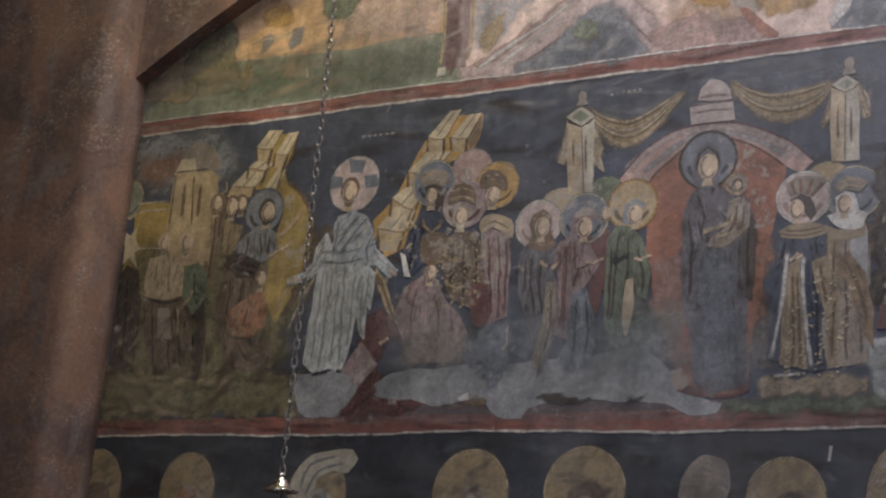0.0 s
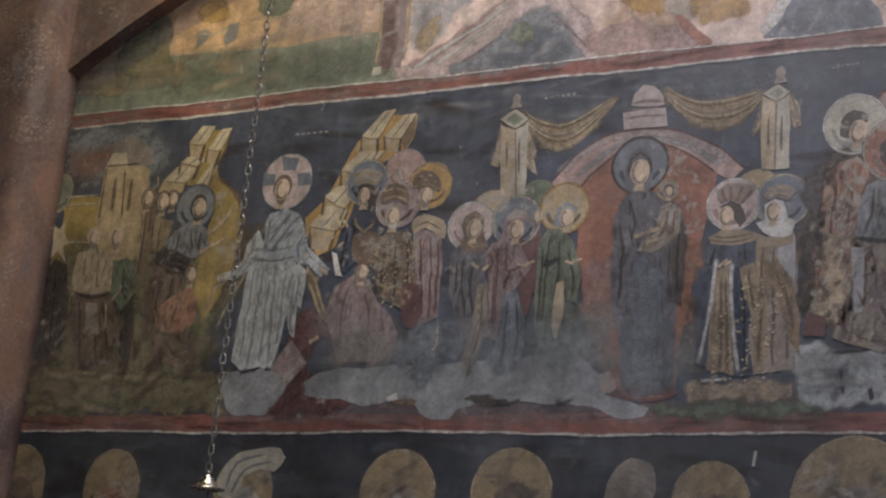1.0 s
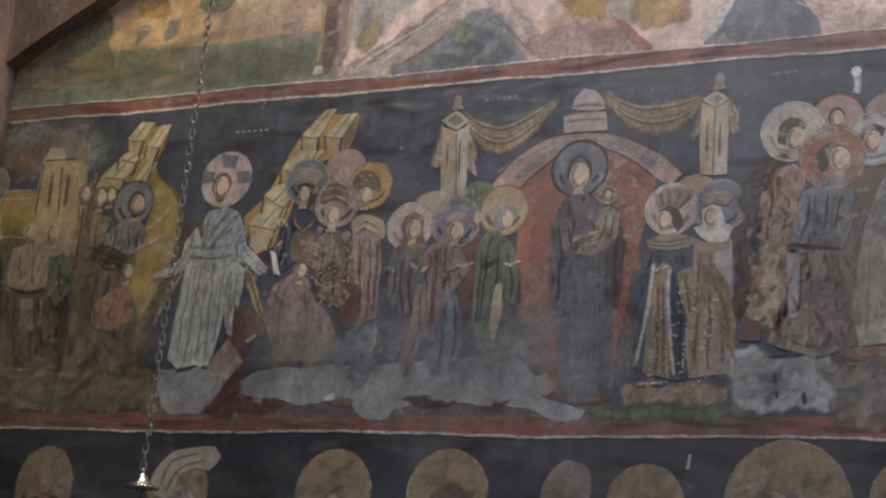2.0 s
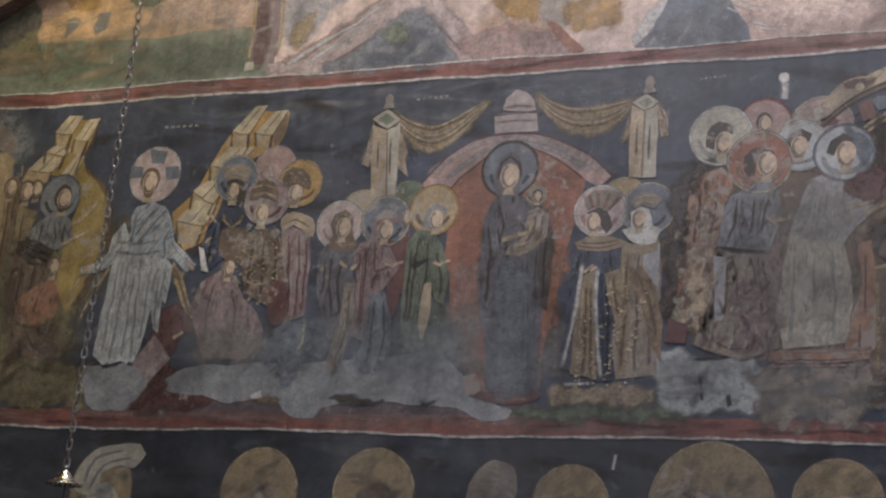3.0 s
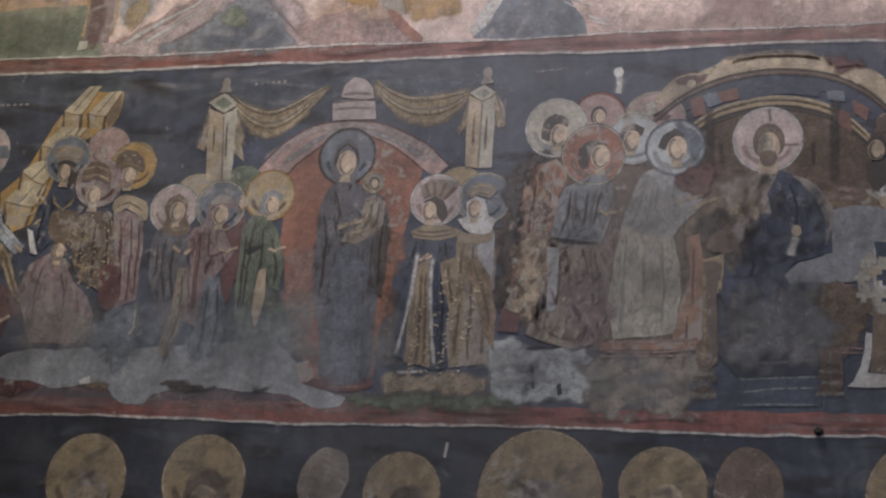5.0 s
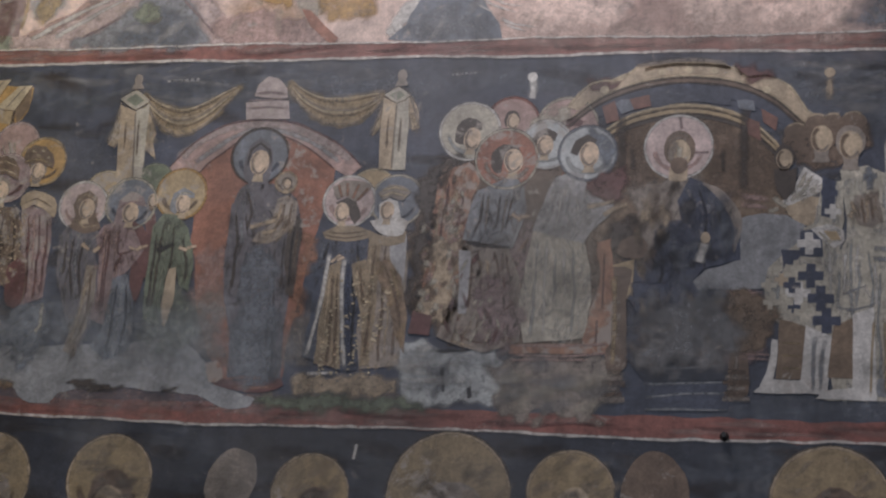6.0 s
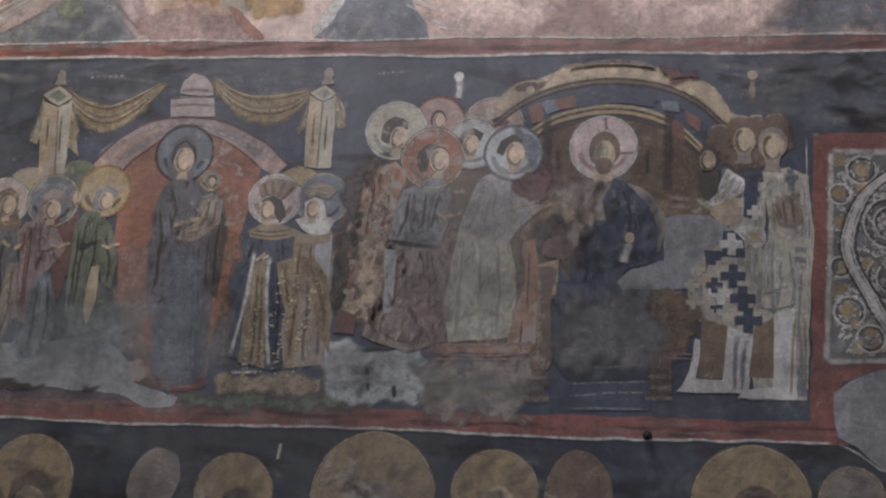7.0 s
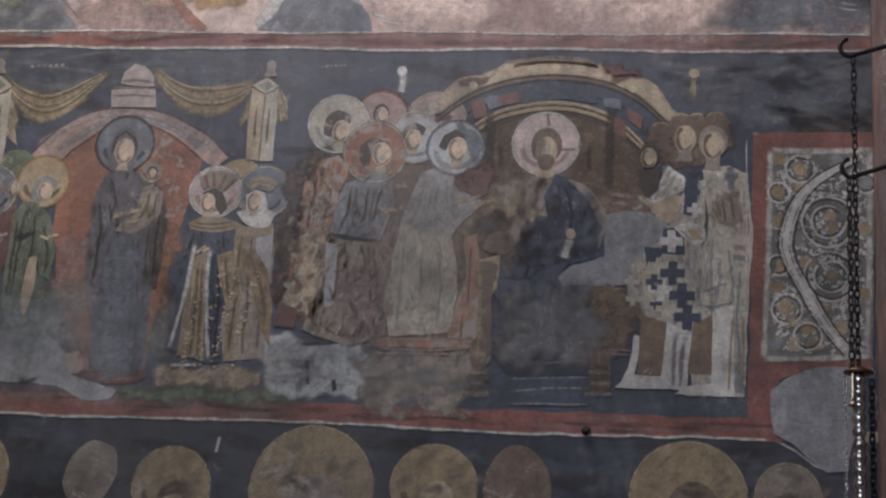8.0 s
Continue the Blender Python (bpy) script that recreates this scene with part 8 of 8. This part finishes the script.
def saint(label, x, z, r, color, inner, top, squash=0.92, tilt=0.0, inner_r=0.55):
    s = thing("painted_saint", label, "fresco figure", SAINT)
    h = halo(s, x, z, r, color, 3, "sand", squash)
    disc(s, "head_shape", x + 0.02, z - r * 0.35, r * inner_r, inner, 4.2, 0.85, 0.015, turn=tilt)
    area = [(x + 0.02 + r * inner_r * 0.8 * math.cos(a), z - r * 0.35 + r * inner_r * math.sin(a)) for a in (0, 0.8, 1.6, 2.4, 3.2, 4.0, 4.8, 5.6)]
    scumble(s, area, (SHADE.get(inner, "umber"), TINT.get(inner, "sand")), 12, 5.4, 0.08, 0.03, 10, int(abs(x) * 100), 0.4)
    rim_area = [(x + r * 0.9 * squash * math.cos(a), z + r * 0.9 * math.sin(a)) for a in (0, 0.8, 1.6, 2.4, 3.2)]
    scumble(s, rim_area, ("sand", "taupe"), 8, 3.6, 0.10, 0.03, 30, int(abs(x) * 90), 0.35)
    if top:
        disc(s, "forehead", x + 0.015, z - r * 0.5, r * inner_r * 0.66, top, 5, 0.9, 0.01)
    robe(s, [(x, z - r * 0.9, r * 0.45), (x, z - r * 1.3, r * 0.95), (x, z - r * 3, r * 1.0), (x, 1.0, r * 0.9)], "taupe", 2.6, "umber", "sand", 5)
    return s


saint("saint's ochre halo partly behind the pilaster edge, fresco", -6.286, 2.645, 0.236, "old_gold", "brown", None, 0.8)
saint("saint's ochre halo around a worn red-brown head, fresco", -5.615, 2.637, 0.221, "old_gold", "rust", None, 0.85)
s = saint("saint with a swirling pale grey hood, fresco", -4.740, 2.621, 0.216, "old_gold", "stone", None, 0.85)
patch(s, "hood", [(-4.90, 2.62), (-4.90, 2.73), (-4.82, 2.83), (-4.66, 2.87), (-4.54, 2.87), (-4.50, 2.82), (-4.56, 2.75), (-4.65, 2.76), (-4.75, 2.71), (-4.76, 2.61)], "stone", 5, True)
strokes(s, "hood_fold", [[(-4.85, 2.65), (-4.80, 2.79), (-4.62, 2.84)], [(-4.81, 2.63), (-4.74, 2.76), (-4.58, 2.80)]], "smoke", 5.6, 0.02, 0.014)
saint("saint's ochre halo around a dark rubbed head, fresco", -3.813, 2.645, 0.224, "old_gold", "taupe", "sand", 0.95)
saint("saint's ochre halo with a flaking dark crown, fresco", -3.186, 2.661, 0.219, "old_gold", "brown", "sand", 0.97, 0, 0.6)
s = thing("painted_saint", "small tilted mottled grey-brown fresco shape between haloes", "fresco figure", SAINT)
disc(s, "tilted_shape", -2.572, 2.687, 0.160, "taupe", 3, 0.75, 0.015, "", -0.35)
saint("saint's ochre halo with a grey-haired head, fresco", -2.185, 2.642, 0.183, "old_gold", "brown", "flesh", 1.0, 0, 0.5)
saint("large ochre fresco halo with a broad brown hat shape", -1.530, 2.646, 0.301, "old_gold", "taupe", "sand", 0.95, 0, 0.62)
saint("saint's ochre halo with a balding head, fresco", -0.972, 2.692, 0.190, "old_gold", "sand", "flesh", 1.03, 0, 0.5)
s = thing("painted_saint", "red-brown fresco hood without a halo", "fresco figure", SAINT)
disc(s, "brown_hood", -0.597, 2.688, 0.206, "brown", 3, 0.72, 0.012)
saint("large ochre fresco halo around curly brown hair", 0.156, 2.697, 0.243, "old_gold", "brown", "flesh", 1.05, 0, 0.6)
saint("dim brown fresco halo near the lost plaster", 0.587, 2.691, 0.172, "taupe", "brown", None, 0.85)
nail = thing("wall_nail", "dark iron nail driven into the red border", "nail")
bm = bmesh.new()
x, z = -0.301, 2.973
bmesh.ops.create_cone(bm, cap_ends=True, segments=10, radius1=0.022, radius2=0.012, depth=0.06, matrix=pose(x, WALL_Y - 0.03, z, 90))
part("nail_head", bm, IRON, nail)

# ---- hanging chains and lamps ----
def tube(bm, points, r, sides=8, closed=False):
    """A round bar bent along points."""
    p = [Vector(q) for q in points]
    rings = []
    n = len(p)
    for i, q in enumerate(p):
        d = (p[(i + 1) % n] - p[i - 1]) if closed else (p[min(i + 1, n - 1)] - p[max(i - 1, 0)])
        d.normalize()
        u = d.cross(Vector((0.3, 1, 0.2))).normalized()
        w = d.cross(u)
        rings.append([bm.verts.new(q + (u * math.cos(math.tau * k / sides) + w * math.sin(math.tau * k / sides)) * r) for k in range(sides)])
    for i in range(n if closed else n - 1):
        a, b = rings[i], rings[(i + 1) % n]
        for k in range(sides):
            bm.faces.new((a[k], a[(k + 1) % sides], b[(k + 1) % sides], b[k]))
    if not closed:
        bm.faces.new(rings[0][::-1])
        bm.faces.new(rings[-1])


def link_mesh(long, wide, r):
    bm = bmesh.new()
    pts = []
    for k in range(12):
        a = math.tau * k / 12
        pts.append((wide / 2 * math.cos(a), 0, (long / 2 - wide / 2) * (1 if math.sin(a) > 0.01 else -1 if math.sin(a) < -0.01 else 0) + wide / 2 * math.sin(a)))
    tube(bm, pts, r, 5, True)
    me = bpy.data.meshes.new("link")
    bm.to_mesh(me)
    bm.free()
    for f in me.polygons:
        f.use_smooth = True
    return me


def chain(parent, x, y, z0, z1, long, wide, r, material):
    me = link_mesh(long, wide, r)
    me.materials.append(material)
    step = long - 2.6 * r
    for i in range(int((z1 - z0) / step)):
        ob = new("link", me)
        ob.parent = parent
        ob.matrix_basis = pose(x + 0.0015 * math.sin(i * 1.9), y, z0 + i * step, 0, 0, 90 * (i % 2) + 20 + 14 * math.sin(i * 2.3))


def turned(profile, segments=28):
    bm = bmesh.new()
    rows = []
    for r, z in profile:
        rows.append([bm.verts.new((r * math.cos(math.tau * k / segments), r * math.sin(math.tau * k / segments), z)) for k in range(segments)])
    for a, b in zip(rows, rows[1:]):
        for k in range(segments):
            bm.faces.new((a[k], a[(k + 1) % segments], b[(k + 1) % segments], b[k]))
    return bm


def moved(bm, m):
    bm.transform(m)
    return bm


HANG = thing("hanging_bell", "small silvery bell-shaped cap hanging on a long thin chain", "bell")
CX, CY, CZ = -3.983, 5.600, 2.444
chain(HANG, CX, CY, CZ + 0.085, 9.0, 0.050, 0.023, 0.0038, STEEL)
bell = part("bell", moved(turned([(0.004, 0.075), (0.008, 0.07), (0.010, 0.058), (0.014, 0.05), (0.026, 0.042), (0.034, 0.028), (0.044, 0.014), (0.066, 0.003), (0.080, -0.002), (0.078, -0.007), (0.03, 0.006), (0.01, 0.03)]), pose(CX, CY, CZ)), SILVER, HANG, "dull silvery bell with a flared lip", True)
bm = bmesh.new()
tube(bm, [(CX + 0.008, CY, CZ + 0.01), (CX + 0.009, CY, CZ - 0.05), (CX + 0.012, CY, CZ - 0.4)], 0.0025, 6)
part("cord", bm, IRON, HANG)

HX, HY = 0.689, 5.400
hookset = thing("hanging_lamp", "silver hanging oil lamp on dark iron chains and hooks", "lamp")


def hook(z_tip, rise, reach):
    """A bar from the pier that ends in an upturned hook."""
    bm = bmesh.new()
    pts = [(HX + reach, HY, z_tip + rise)]
    for k in range(1, 8):
        u = k / 8
        pts.append((HX + reach * (1 - u), HY, z_tip + rise * (1 - u) ** 1.3))
    for k in range(0, 9):
        a = radians(-50 - 26 * k)
        pts.append((HX - 0.012 + 0.035 * math.cos(a), HY, z_tip + 0.012 + 0.035 * math.sin(a)))
    tube(bm, pts, 0.0085, 8)
    return bm


part("hook_bar", hook(4.103, 0.30, 0.97), IRON, hookset, "wrought iron hook", True)
part("hook_bar", hook(3.634, 0.36, 0.97), IRON, hookset, "wrought iron hook", True)
chain(hookset, HX, HY, 2.901, 4.103 - 0.01, 0.036, 0.017, 0.0032, IRON)
chain(hookset, HX - 0.022, HY - 0.01, 2.901, 3.634 - 0.01, 0.036, 0.017, 0.0032, IRON)
LZ = 2.901
part("lamp_cap", moved(turned([(0.004, 0.03), (0.012, 0.02), (0.03, 0.008), (0.05, 0.0), (0.05, -0.006), (0.02, -0.008)]), pose(HX, HY, LZ)), COPPER, hookset, "tarnished brass cap", True)
prof = [(0.020, -0.014)]
for k in range(60):
    prof.append((0.021 + 0.004 * math.sin(k * 1.7), -0.02 - 0.012 * k))
part("lamp_stem", moved(turned(prof, 14), pose(HX, HY, LZ)), SILVER, hookset, "ribbed silver stem", True)
chain(hookset, HX + 0.044, HY, LZ - 0.75, LZ - 0.01, 0.034, 0.018, 0.004, IRON)
chain(hookset, HX - 0.045, HY, LZ - 0.75, LZ - 0.01, 0.020, 0.009, 0.002, SILVER)
part("small_bell", moved(turned([(0.003, 0.03), (0.008, 0.02), (0.010, 0.008), (0.018, 0.0), (0.008, 0.004)], 14), pose(HX - 0.026, HY - 0.05, LZ - 0.13)), BRASS, hookset, "tiny brass bell", True)
bm = bmesh.new()
tube(bm, [(HX - 0.026, HY - 0.05, LZ - 0.10), (HX - 0.026, HY - 0.05, LZ - 0.02), (HX - 0.02, HY - 0.02, LZ - 0.008)], 0.003, 6)
part("bell_wire", bm, BRASS, hookset)

bm = bmesh.new()
box(bm, HX + 0.95, HX + 1.8, HY - 0.4, HY + 0.4, 0.0, 9.0)
tagged(part("pier", bm, PIER), "brown-red plastered pier that carries the lamp hooks", "pier", kind="structure")
